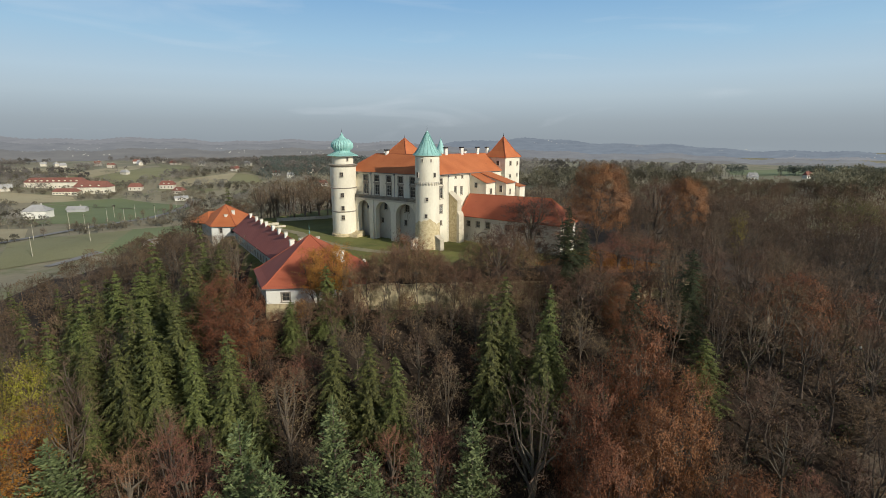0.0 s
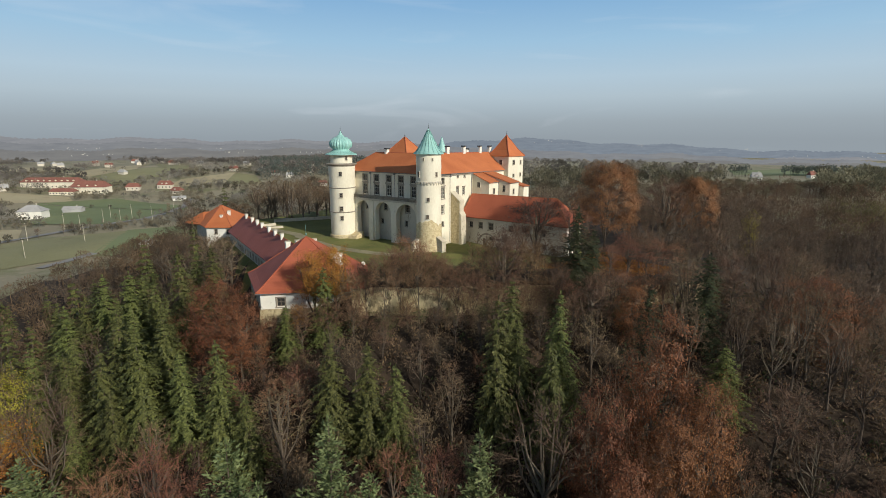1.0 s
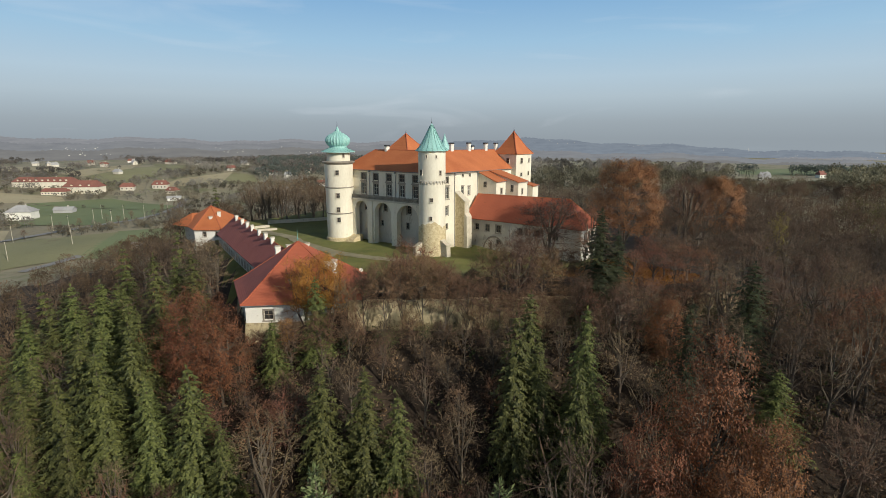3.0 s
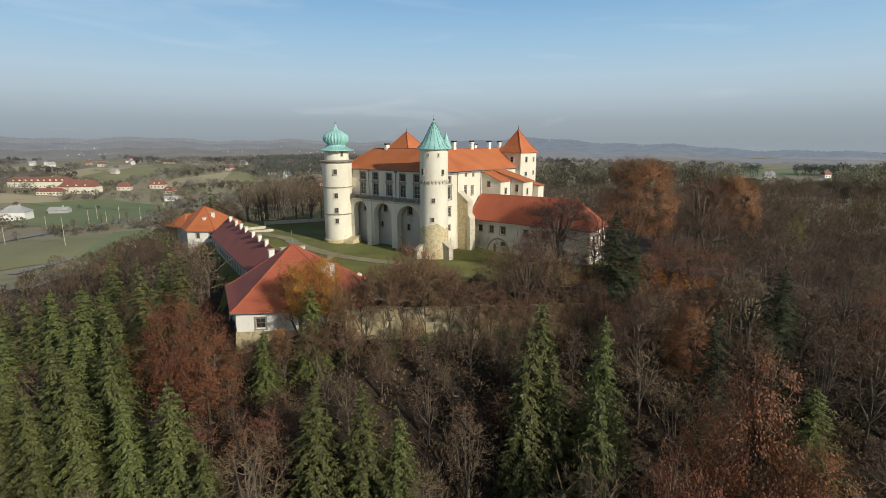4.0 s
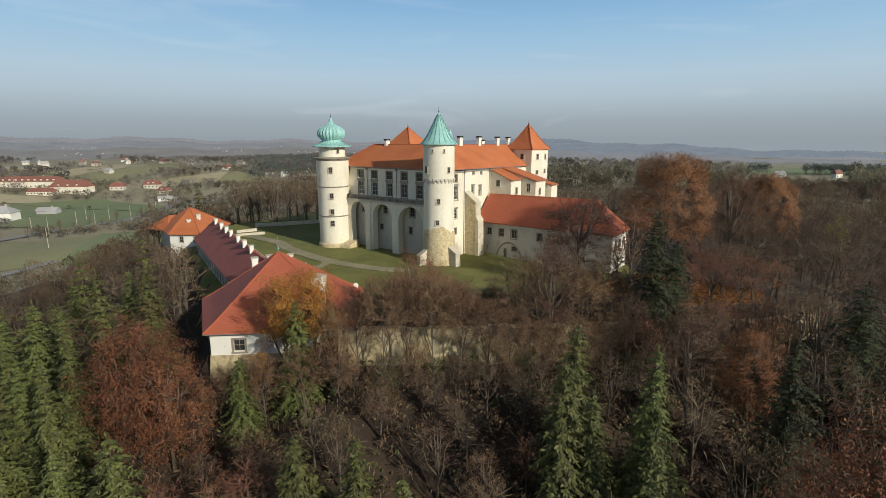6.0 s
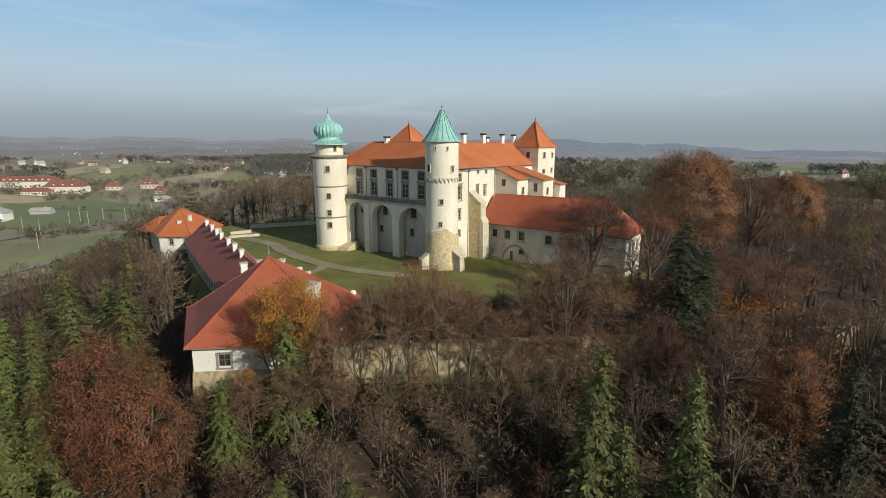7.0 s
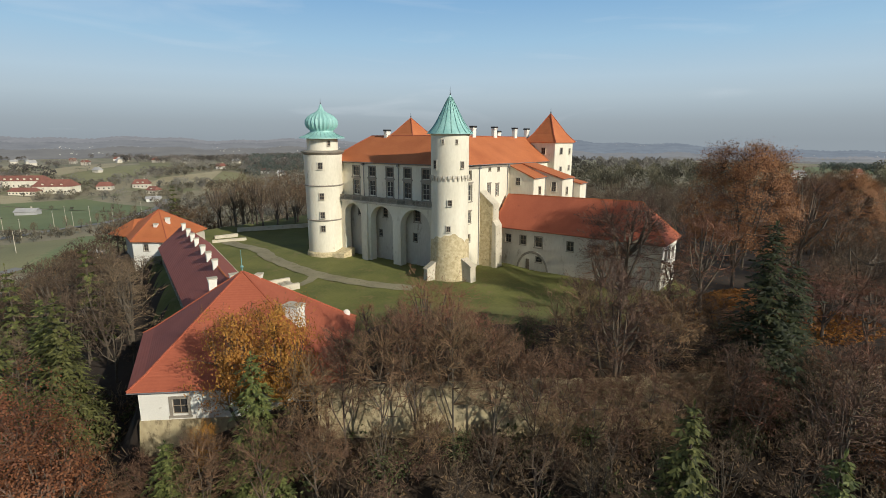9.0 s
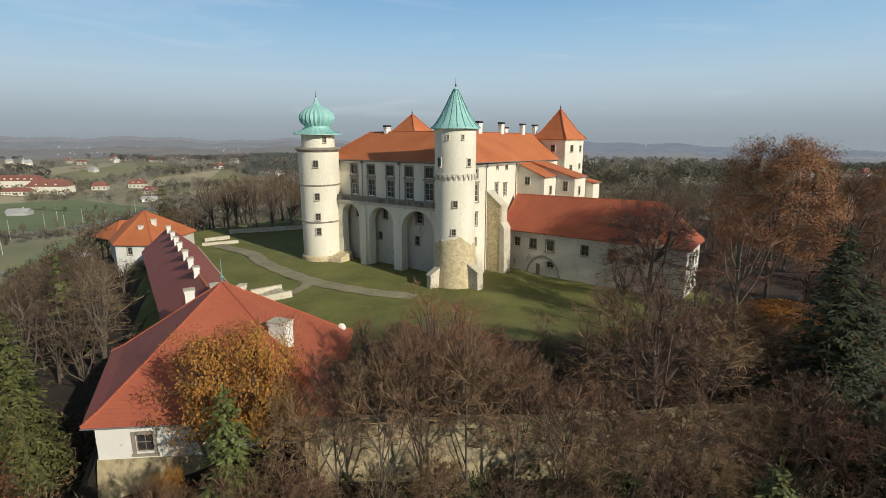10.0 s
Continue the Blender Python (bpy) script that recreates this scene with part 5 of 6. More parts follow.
def far_ridges():
    """Plain hazy backdrop of hills, kilometres away."""
    # unlit emission: each layer's own colour holds its share of aerial haze
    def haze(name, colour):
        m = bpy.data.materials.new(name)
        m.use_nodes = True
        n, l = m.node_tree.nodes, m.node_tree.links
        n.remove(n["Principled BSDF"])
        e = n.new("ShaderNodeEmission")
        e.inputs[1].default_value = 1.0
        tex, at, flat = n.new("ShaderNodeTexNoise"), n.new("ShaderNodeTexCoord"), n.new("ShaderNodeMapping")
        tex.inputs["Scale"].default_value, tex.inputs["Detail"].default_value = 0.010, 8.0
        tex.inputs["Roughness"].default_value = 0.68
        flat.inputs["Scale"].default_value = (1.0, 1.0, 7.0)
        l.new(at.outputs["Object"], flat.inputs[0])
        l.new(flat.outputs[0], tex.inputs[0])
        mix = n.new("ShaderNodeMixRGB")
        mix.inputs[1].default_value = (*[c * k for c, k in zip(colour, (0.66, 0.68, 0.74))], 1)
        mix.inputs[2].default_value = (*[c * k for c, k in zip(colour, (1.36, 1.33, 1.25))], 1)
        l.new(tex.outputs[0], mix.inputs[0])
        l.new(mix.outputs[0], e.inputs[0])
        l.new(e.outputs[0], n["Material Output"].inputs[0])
        return m

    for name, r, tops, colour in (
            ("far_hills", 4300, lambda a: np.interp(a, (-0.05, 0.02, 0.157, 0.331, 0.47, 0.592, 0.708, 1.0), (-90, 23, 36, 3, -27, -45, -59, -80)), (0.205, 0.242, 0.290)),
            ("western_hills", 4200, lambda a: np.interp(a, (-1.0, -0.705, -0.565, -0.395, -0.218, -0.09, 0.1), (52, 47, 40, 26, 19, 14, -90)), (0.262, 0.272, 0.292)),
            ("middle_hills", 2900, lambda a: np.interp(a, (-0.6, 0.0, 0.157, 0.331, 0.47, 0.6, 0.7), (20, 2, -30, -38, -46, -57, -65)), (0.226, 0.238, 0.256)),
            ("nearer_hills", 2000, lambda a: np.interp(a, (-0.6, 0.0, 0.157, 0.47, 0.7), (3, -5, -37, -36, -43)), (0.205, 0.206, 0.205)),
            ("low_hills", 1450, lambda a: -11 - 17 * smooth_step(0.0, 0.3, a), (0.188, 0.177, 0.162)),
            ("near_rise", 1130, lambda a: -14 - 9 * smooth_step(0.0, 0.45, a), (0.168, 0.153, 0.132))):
        verts, faces = [], []
        k = 900
        for i in range(k + 1):
            a = -1.5 + 3.0 * i / k
            t = float(tops(a)) + 37 + r / 2000 * (4 * math.sin(i * 0.09) + 2.5 * math.sin(i * 0.24 + 2) + 1.5 * math.sin(i * 1.9) * math.sin(i * 0.61) + 1.2 * math.sin(i * 3.1)) - 37
            x, y = r * math.sin(a), r * math.cos(a)
            verts += [(x, y, -240), (x, y, t), (x * 1.03, y * 1.03, -240)]
        for i in range(k):
            j = 3 * i
            faces += [(j, j + 3, j + 4, j + 1), (j + 1, j + 4, j + 5, j + 2)]
        me = bpy.data.meshes.new(name)
        me.from_pydata(verts, [], faces)
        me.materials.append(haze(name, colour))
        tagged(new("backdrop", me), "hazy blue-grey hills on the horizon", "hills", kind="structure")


far_ridges()


def far_village():
    """White specks of villages on the far slopes."""
    rg = random.Random(21)
    bm = bmesh.new()
    for i in range(46):
        a = rg.choice([rg.uniform(-0.72, -0.05)] * 5 + [rg.uniform(0.12, 0.7)])
        r, top, drop = rg.choice([(1128, -14, -20), (1445, -11, -17), (1990, -5, -32), (2880, 2, -32)] if a < 0 else [(4280, 32, -95)])
        z = top + drop * float(smooth_step(0.0 if r < 4000 else 0.16, 0.42 if r < 4000 else 0.70, a)) - rg.uniform(2, 12) * r / 1800
        for k in range(rg.randrange(2, 9)):
            b = a + rg.gauss(0, 0.022)
            x, y, s = r * math.sin(b), r * math.cos(b), rg.uniform(0.35, 0.95) * (min(r, 2600) / 1500)
            w = z + rg.gauss(0, 2.2) * r / 1500
            box(bm, x - s * 1.3, x + s * 1.3, y - s - 1, y - 1 + s * .2, w - s * 1.4, w + s * 0.4)
    tagged(new("far_village", made("far_village", bm, WHITE)), "scattered pale houses on the far hills", "village", kind="stuff")


far_village()


# ---- trees ----
class Sprays:
    """Gathers flat leaf-shaped pieces and thin rods, and turns them into one mesh."""

    def __init__(self):
        self.v, self.f, self.n = [], [], 0

    def leaves(self, base, way, length, width, lie):
        """Rhombs from base along way; lie is about the direction that their faces show."""
        way = way / (np.linalg.norm(way, axis=1, keepdims=True) + 1e-9)
        side = np.cross(way, lie)
        side /= np.linalg.norm(side, axis=1, keepdims=True) + 1e-9
        length, width = np.broadcast_to(length, (len(base),))[:, None], np.broadcast_to(width, (len(base),))[:, None]
        mid = base + way * length * 0.55
        pts = np.stack([base, mid + side * width / 2, base + way * length, mid - side * width / 2], 1).reshape(-1, 3)
        i = self.n + 4 * np.arange(len(base))[:, None] + np.arange(4)[None]
        self.v.append(pts)
        self.f += i.tolist()
        self.n += len(pts)

    def rods(self, a, b, r0, r1, k=3):
        a, b = np.asarray(a, float), np.asarray(b, float)
        d = b - a
        d /= np.linalg.norm(d, axis=1, keepdims=True) + 1e-9
        u = np.cross(d, np.array([0.31, 0.77, 0.55]))
        u /= np.linalg.norm(u, axis=1, keepdims=True) + 1e-9
        w = np.cross(d, u)
        r0, r1 = np.broadcast_to(r0, (len(a),))[:, None], np.broadcast_to(r1, (len(a),))[:, None]
        rings = []
        for p, r in ((a, r0), (b, r1)):
            rings += [p + r * (u * math.cos(2 * math.pi * i / k) + w * math.sin(2 * math.pi * i / k)) for i in range(k)]
        pts = np.stack(rings, 1).reshape(-1, 3)
        for j in range(len(a)):
            o = self.n + j * 2 * k
            self.f += [(o + i, o + (i + 1) % k, o + k + (i + 1) % k, o + k + i) for i in range(k)]
        self.v.append(pts)
        self.n += len(pts)

    def mesh(self, name, material):
        me = bpy.data.meshes.new(name)
        me.from_pydata(np.concatenate(self.v).tolist(), [], self.f)
        me.materials.append(material)
        return me


def pole_mesh(h, r, bend, rg, bark, top=0.95, k=8):
    """A tapered, slightly bent trunk."""
    s = Sprays()
    n = 7
    ph = rg.uniform(0, 6.28)
    pts = np.array([(bend * math.sin(ph + 2.2 * i / n) * i / n, bend * math.cos(ph + 1.7 * i / n) * i / n, -0.6 + (h * top + 0.6) * i / n) for i in range(n + 1)])
    rad = np.array([r * (1 - 0.93 * i / n) * (1.35 if i == 0 else 1) for i in range(n + 1)])
    s.rods(pts[:-1], pts[1:], rad[:-1], rad[1:], k)
    return s, pts


def spruce_meshes(seed, h=22.0, wide=3.6, bark=None, needle=None, rough=0.10, levels=25, broad=0.30, droop=0.46, lift=-0.5, uneven=0.12, dense=1.0, taper=0.86):
    """A conifer: whorls of drooping boughs, each hung with overlapping sprays of needles."""
    rg = np.random.default_rng(seed)
    s, _ = pole_mesh(h, 0.30, 0.15, rg, bark, 0.99, 7)
    trunk = s.mesh("trunk", bark)
    c = Sprays()
    bases, ways, lens, wids = [], [], [], []
    ph = rg.uniform(0, 6.28, 2)
    for i in range(levels):
        rel = 0.05 + 0.94 * (i + rg.uniform(-.3, .3)) / levels
        r = wide * (1 - rel) ** taper * (1.10 if i % 3 else 0.88) * rg.uniform(0.9, 1.1) + 0.2
        z = rel * h
        nb = int((5 + 7 * (1 - rel)) * dense)
        for j in range(nb):
            az = 2 * math.pi * (j + rg.uniform(-.35, .35)) / nb + i * 0.7
            rb = r * rg.uniform(0.62, 1.14) * (1 + uneven * math.sin(2 * az + ph[0] + 5 * rel) + uneven * math.sin(3 * az + ph[1] - 9 * rel))
            ca, sa = math.cos(az), math.sin(az)
            k = 2 + int(rb * 1.5)
            for q in range(k):
                f = 0.12 + 0.88 * (q + rg.uniform(0, .5)) / k
                p = np.array([ca * rb * f, sa * rb * f, z + rb * (0.20 * f - droop * f * f) + rg.normal(0, rough)])
                for turn, ln in ((0.0, 1.0), (0.65, 0.9), (-0.65, 0.9), (1.4, 0.7), (-1.4, 0.7)):
                    a = az + turn + rg.normal(0, 0.25)
                    bases.append(p)
                    ways.append((math.cos(a), math.sin(a), lift + rg.normal(0, 0.25)))
                    lens.append(ln * rg.uniform(0.55, 1.05) * (0.5 + 0.5 * min(1, rb / 2)))
                    wids.append(broad * rg.uniform(0.6, 1.25))
    b = np.array(bases)
    reach = np.linalg.norm(b[:, :2], axis=1, keepdims=True) + 0.2
    lie = np.concatenate([b[:, :2] / reach * 0.75, np.full((len(b), 1), 0.7)], 1) + rg.normal(0, 0.20, b.shape)
    c.leaves(b, np.array(ways), np.array(lens), np.array(wids), lie)
    # leading shoot
    c.leaves(np.array([[0, 0, h * 0.965]] * 3), np.array([[0.05, 0, 1], [-.15, .1, 1], [.1, -.15, 1]], float), 0.9, 0.18, np.array([[1., 0, 0], [0, 1, 0], [1, 1, 0]]))
    return trunk, c.mesh("crown", needle)


def broad_meshes(seed, h, wide, bark, twig, leaf=None, clumps=240, twigs=11, leaves=0, size=0.42, centre=0.62, deep=0.40, trunk_r=0.32, lumps=0.16, ragged=0.55, fat=1.0, narrow=0.7, long=1.0, low=-0.55):
    """A broad-leaved tree: bent trunk, limbs that fork to many clumps, and twigs or leaves round each clump."""
    rg = np.random.default_rng(seed)
    s, line = pole_mesh(h, trunk_r, h * 0.03, rg, bark, centre + 0.12)
    mid = np.array([0, 0, h * centre])
    semi = np.array([wide, wide, h * deep])
    ph = rg.uniform(0, 6.28, 3)
    d = rg.normal(size=(clumps, 3))
    d /= np.linalg.norm(d, axis=1, keepdims=True)
    d[:, 2] = np.where(d[:, 2] < low, -d[:, 2], d[:, 2])
    az = np.arctan2(d[:, 1], d[:, 0])
    swell = 1 + lumps * (np.sin(3 * az + ph[0] + 2 * d[:, 2]) + 0.7 * np.sin(5 * az + ph[1]) + 0.6 * np.cos(4 * d[:, 2] * 2 + ph[2]))
    rad = rg.uniform(ragged ** 2, 1.0, clumps) ** 0.5
    pos = mid + d * semi * (rad * swell)[:, None]
    pos[:, 2] = np.minimum(pos[:, 2], h - rg.uniform(0, .5, clumps))
    # main limbs
    m = 11
    ld = rg.normal(size=(m, 3))
    ld[:, 2] = np.abs(ld[:, 2]) * 0.9 + 0.25
    ld /= np.linalg.norm(ld, axis=1, keepdims=True)
    start = line[rg.integers(2, len(line) - 1, m)]
    end = mid + ld * semi * rg.uniform(0.5, 0.72, m)[:, None]
    bend = (start + end) / 2 + np.stack([ld[:, 0], ld[:, 1], -0.2 * np.ones(m)], 1) * wide * 0.12
    s.rods(start, bend, trunk_r * 0.48, trunk_r * 0.33, 5)
    s.rods(bend, end, trunk_r * 0.33, trunk_r * 0.16, 4)
    trunk = s.mesh("trunk", bark)
    c = Sprays()
    joints = np.concatenate([bend, end, bend * .5 + end * .5, line[3:]])
    near = np.argmin(((pos[:, None] - joints[None]) ** 2).sum(-1) + 3 * np.maximum(0, joints[None, :, 2] - pos[:, None, 2]) ** 2, 1)
    knee = (pos + joints[near]) / 2 + rg.normal(0, 0.25, pos.shape) + np.array([0, 0, 0.25])
    c.rods(joints[near], knee, 0.05, 0.03, 3)
    c.leaves(knee, pos - knee, np.linalg.norm(pos - knee, axis=1), 0.06, rg.normal(size=pos.shape))
    if twigs:
        # side shoots along each branchlet, then short twigs along each shoot
        k1 = max(2, round(math.sqrt(twigs * 0.8)))
        k2 = max(1, twigs // k1)
        out = np.repeat((pos - mid) / semi, k1, 0)
        n = clumps * k1
        k0, span = np.repeat(knee, k1, 0), np.repeat(pos - knee, k1, 0)
        base = k0 + span * rg.uniform(0.15, 1.0, (n, 1)) + rg.normal(0, 0.12, (n, 3))
        way = span / (np.linalg.norm(span, axis=1, keepdims=True) + 1e-6) * 0.6 + out * 0.5 + rg.normal(0, 0.45, (n, 3)) + np.array([0, 0, 0.35])
        way /= np.linalg.norm(way, axis=1, keepdims=True)
        reach = long * rg.uniform(0.6, 1.3, (n, 1))
        show = out * np.array([1.0, 1.0, 0.6]) + np.array([0, 0, 0.4])
        c.leaves(base, way, reach[:, 0], fat * 0.045, show + rg.normal(0, 0.4, (n, 3)))
        m = n * k2
        tip = np.repeat(base, k2, 0) + np.repeat(way * reach, k2, 0) * rg.uniform(0.2, 1.0, (m, 1))
        fan = np.repeat(way, k2, 0) * 0.7 + rg.normal(0, 0.5, (m, 3)) + np.array([0, 0, 0.3])
        c.leaves(tip, fan, long * rg.uniform(0.3, 0.75, m), fat * rg.uniform(0.035, 0.065, m), np.repeat(show, k2, 0) + rg.normal(0, 0.4, (m, 3)))
    crown = c.mesh("crown", twig)
    foliage = None
    if leaves:
        f = Sprays()
        n = clumps * leaves
        base = np.repeat(pos, leaves, 0) + rg.normal(0, 1.0, (n, 3)) * np.array([0.55, 0.55, 0.40])
        out = np.repeat((pos - mid) / semi, leaves, 0)
        grain = rg.normal(size=(n, 3)) + np.array([0, 0, -0.3])
        unit = out / (np.linalg.norm(out, axis=1, keepdims=True) + 1e-6)
        grain -= 0.8 * unit * (grain * unit).sum(1, keepdims=True)
        f.leaves(base, grain, size * rg.uniform(0.7, 1.35, n), size * narrow * rg.uniform(0.7, 1.3, n),
                 out * 1.0 + rg.normal(0, 0.35, (n, 3)) + np.array([0, 0, 0.25]))
        foliage = f.mesh("foliage", leaf)
    return trunk, crown, foliage


KINDS = {}


def kind(name, plain, h, wide, label, *meshes):
    """A tree to copy: plain name, nominal height and half width."""
    KINDS.setdefault(name, []).append((plain, h, wide, label, meshes))


for i in range(5):
    kind("spruce", "spruce", 22, 5.2, "tall dark green spruce on the wooded slope", *spruce_meshes(20 + i, 22, 5.3 + 0.2 * i, BARK, NEEDLE, broad=0.26, taper=0.76, dense=1.15))
for i in range(3):
    kind("pine", "pine", 16, 4.6, "pale green young pine on the wooded slope", *spruce_meshes(30 + i, 16, 4.6, BARK, NEEDLE_PALE, 0.28, 19, 0.20, 0.12, 0.25, 0.26, 1.15, 0.66))
for i in range(2):
    kind("fir", "fir", 24, 4.9, "very dark old fir rising above the wall", *spruce_meshes(36 + i, 24, 5.0, BARK, NEEDLE_DARK, 0.30, 26, 0.22, 0.40, -0.4, 0.24, 1.25, 0.62))
kind("old", "old_tree", 24, 9.0, "old tree with dark limbs and thin rusty leaves", *broad_meshes(58, 24, 8.8, BARK, TWIG_DARK, RUST, 330, 26, 9, 0.20, ragged=0.6, lumps=0.12, centre=0.56, deep=0.44, trunk_r=0.7, fat=0.7, long=1.1))
for i in range(3):
    kind("beech", "beech", 20, 7.5, "rust-red beech with a full domed crown", *broad_meshes(40 + i, 20, 7.4, BARK, TWIG_RED, RUST, 360, 3, 40, 0.26, ragged=0.58, lumps=0.18, centre=0.49, deep=0.50, low=-0.9))
for i in range(2):
    kind("oak", "oak", 24, 9.0, "old oak with orange-brown autumn leaves", *broad_meshes(50 + i, 24, 8.8, BARK, TWIG_DARK, RUSSET, 520, 3, 60, 0.23, ragged=0.78, lumps=0.10, centre=0.56, deep=0.44))
kind("maple", "maple", 15, 4.8, "golden maple in front of the red roof", *broad_meshes(60, 15, 4.6, BARK, TWIG, GOLD, 150, 5, 66, 0.23, lumps=0.30, ragged=0.55, centre=0.60, deep=0.40))
for i in range(5):
    kind("bare", "bare_tree", 18, 5.0, "leafless grey-brown tree on the wooded slope", *broad_meshes(70 + i, 18, 4.9 + 0.2 * i, BARK, TWIG, WITHERED, 125, 18, 1, 0.16, deep=0.42, ragged=0.45, fat=0.75, long=0.9))
for i in range(3):
    kind("brown", "brown_tree", 17, 4.8, "nearly bare tree with withered brown leaves", *broad_meshes(80 + i, 17, 4.8, BARK, TWIG_RED, WITHERED, 125, 13, 7, 0.20, deep=0.42, ragged=0.45))
for i in range(3):
    kind("red", "reddish_tree", 16, 4.6, "slender bare tree with reddish twigs", *broad_meshes(90 + i, 16, 4.4, BARK, TWIG_RUST, RUST, 135, 23, 7, 0.13, deep=0.45, ragged=0.5, centre=0.55, fat=0.6, long=0.85))
for i in range(2):
    kind("gnarled", "gnarled_tree", 14, 5.5, "gnarled leafless tree with forked limbs", *broad_meshes(95 + i, 14, 5.6, BARK, TWIG_DARK, RUST, 250, 42, 3, 0.13, deep=0.46, centre=0.56, trunk_r=0.42, ragged=0.45, fat=0.75, long=0.85))
for i in range(2):
    kind("lemon", "yellow_tree", 13, 4.2, "yellow-green autumn tree in the wood", *broad_meshes(100 + i, 13, 4.2, BARK, TWIG, LEMON, 150, 5, 18, 0.26, lumps=0.2, centre=0.54, deep=0.46))
for i in range(2):
    kind("olive", "olive_tree", 15, 5.5, "dull olive tree with thinning leaves", *broad_meshes(108 + i, 15, 5.4, BARK, TWIG, OLIVE, 150, 8, 12, 0.34, lumps=0.2, centre=0.56, deep=0.44))
for i in range(2):
    kind("amber", "amber_tree", 13, 4.2, "orange and gold tree low on the slope", *broad_meshes(104 + i, 13, 4.2, BARK, TWIG, AMBER, 170, 4, 16, 0.27, lumps=0.22, centre=0.54, deep=0.46))
for i in range(3):
    kind("wispy", "slender_tree", 14, 3.8, "slender bare tree with a haze of warm brown twigs", *broad_meshes(114 + i, 14, 3.8, BARK, TWIG_WARM, WITHERED, 200, 30, 2, 0.12, centre=0.62, deep=0.40, trunk_r=0.15, ragged=0.4, fat=0.5, long=0.75))
kind("bush", "bush", 4, 2.4, "dense low bush with small green-brown leaves", *broad_meshes(110, 4, 2.3, BARK, TWIG, BUSH, 60, 5, 11, 0.20, centre=0.5, deep=0.5, trunk_r=0.08, long=0.5))
kind("thicket", "shrub", 5, 2.6, "tangled leafless shrub above the rampart wall", *broad_meshes(111, 5, 2.6, BARK, TWIG_RED, WITHERED, 60, 13, 2, 0.18, centre=0.5, deep=0.48, trunk_r=0.07, fat=0.8, long=0.7))

MODELS = {}
PLANTED = []
tree_rng = random.Random(5)


def plant(name, x, y, top=None, tall=None, wide=None, label=""):
    """A tree of that kind on the ground at x, y, with its top at that height or of that many metres."""
    variants = KINDS[name]
    i = tree_rng.randrange(len(variants))
    plain, h, w, text, meshes = variants[i]
    z = gz(x, y)
    tall = tall or (top - z if top is not None else h)
    k = tall / h
    q = (wide / w) if wide else k * tree_rng.uniform(0.9, 1.1)
    m = Matrix.Translation((x, y, z)) @ Matrix.Rotation(tree_rng.uniform(0, 6.28), 4, "Z") @ Matrix.Diagonal((q, q, k, 1))
    if (name, i) not in MODELS:
        root = thing(plain, m, text, "tree" if name not in ("bush", "thicket") else "bush", plain.replace("_", " ") + "s round the castle")
        for me in meshes:
            if me:
                part(me.name.split(".")[0], me, None, root)
        MODELS[name, i] = root
    else:
        src = MODELS[name, i]
        keep = src.scale.copy()
        root = copy_thing(src, m @ Matrix.Diagonal((1 / keep.x, 1 / keep.y, 1 / keep.z, 1)))
    if label:
        tagged(root, label)
    PLANTED.append((x, y, (wide or q * w)))
    return root


# single spruces down the western and southern slope
for x, y, top in ((-63.7, 83, -8.4), (-55.8, 82.5, -4.8), (-73.7, 99.5, -1.8), (-60.8, 88.5, 0.6), (-53.4, 87.5, 4.7), (-61.3, 95, 5.1), (-44.9, 85, 1.7), (-38.1, 84, 4.2),
                  (-32.7, 81, -3.4), (-19.6, 85, 3.8), (-13.2, 84.5, 3.6), (-8.3, 82.5, 0.6), (-73.8, 120, 6.5), (-80.8, 121, 5.3), (-52.3, 94.5, 6.7), (-84, 112, 0.5), (-70, 109, 3.5),
                  (-66, 116, 5.0), (-88, 128, 2), (-77, 134, 5.5), (-91, 118, -3), (-64, 104, 2.5), (-58, 106, 5.0)):
    plant("spruce", x, y, top)
for x, y, top in ((12.4, 97, 11.2), (8.8, 88.2, 10.6), (12.8, 90.5, 5.5), (20.3, 92, 10.2), (48.5, 88, 1.5), (17.4, 84.5, 4.2)):
    plant("spruce", x, y, top, wide=5.0, label="slim spruce standing before the rampart wall")
plant("spruce", -60.5, 117.5, 12.8, wide=5.0, label="broad green spruce beside the long wing")
plant("spruce", -25.5, 107.6, 10.5, wide=4.5, label="full green spruce before the white house wall")
plant("spruce", -32.5, 103.5, 3.5, wide=3.6, label="young green spruce at the corner house's foot")
for x, y, top in ((-54.5, 121, 12.4), (-61, 126.5, 10.4)):
    plant("spruce", x, y, top, wide=5.3, label="broad green spruce beside the long wing")
for x, y, top, w in ((-15.6, 65.2, 1.5, 5.2), (-28, 63, -0.6, 5.2), (-22.5, 58, -3.0, 4.6), (-10.3, 64, -6, 3.6), (-4, 64, -5.1, 3.6), (-57.5, 66, -5.5, 6.0), (4.5, 68, -2.3, 5.0), (-30.5, 58, -8, 4.2), (-52, 50, -6, 5.0)):
    plant("pine", x, y, top, wide=w)
plant("fir", 28.8, 115.0, 22.2, wide=6.0)
plant("fir", 51.5, 102.0, 14.9, wide=5.2, label="broad dark fir among bare trees")
plant("fir", 36.6, 92.7, 11.2, wide=3.8, label="slim dark fir among bare trees")
plant("fir", 32.8, 116.5, 17.4, wide=5.0)
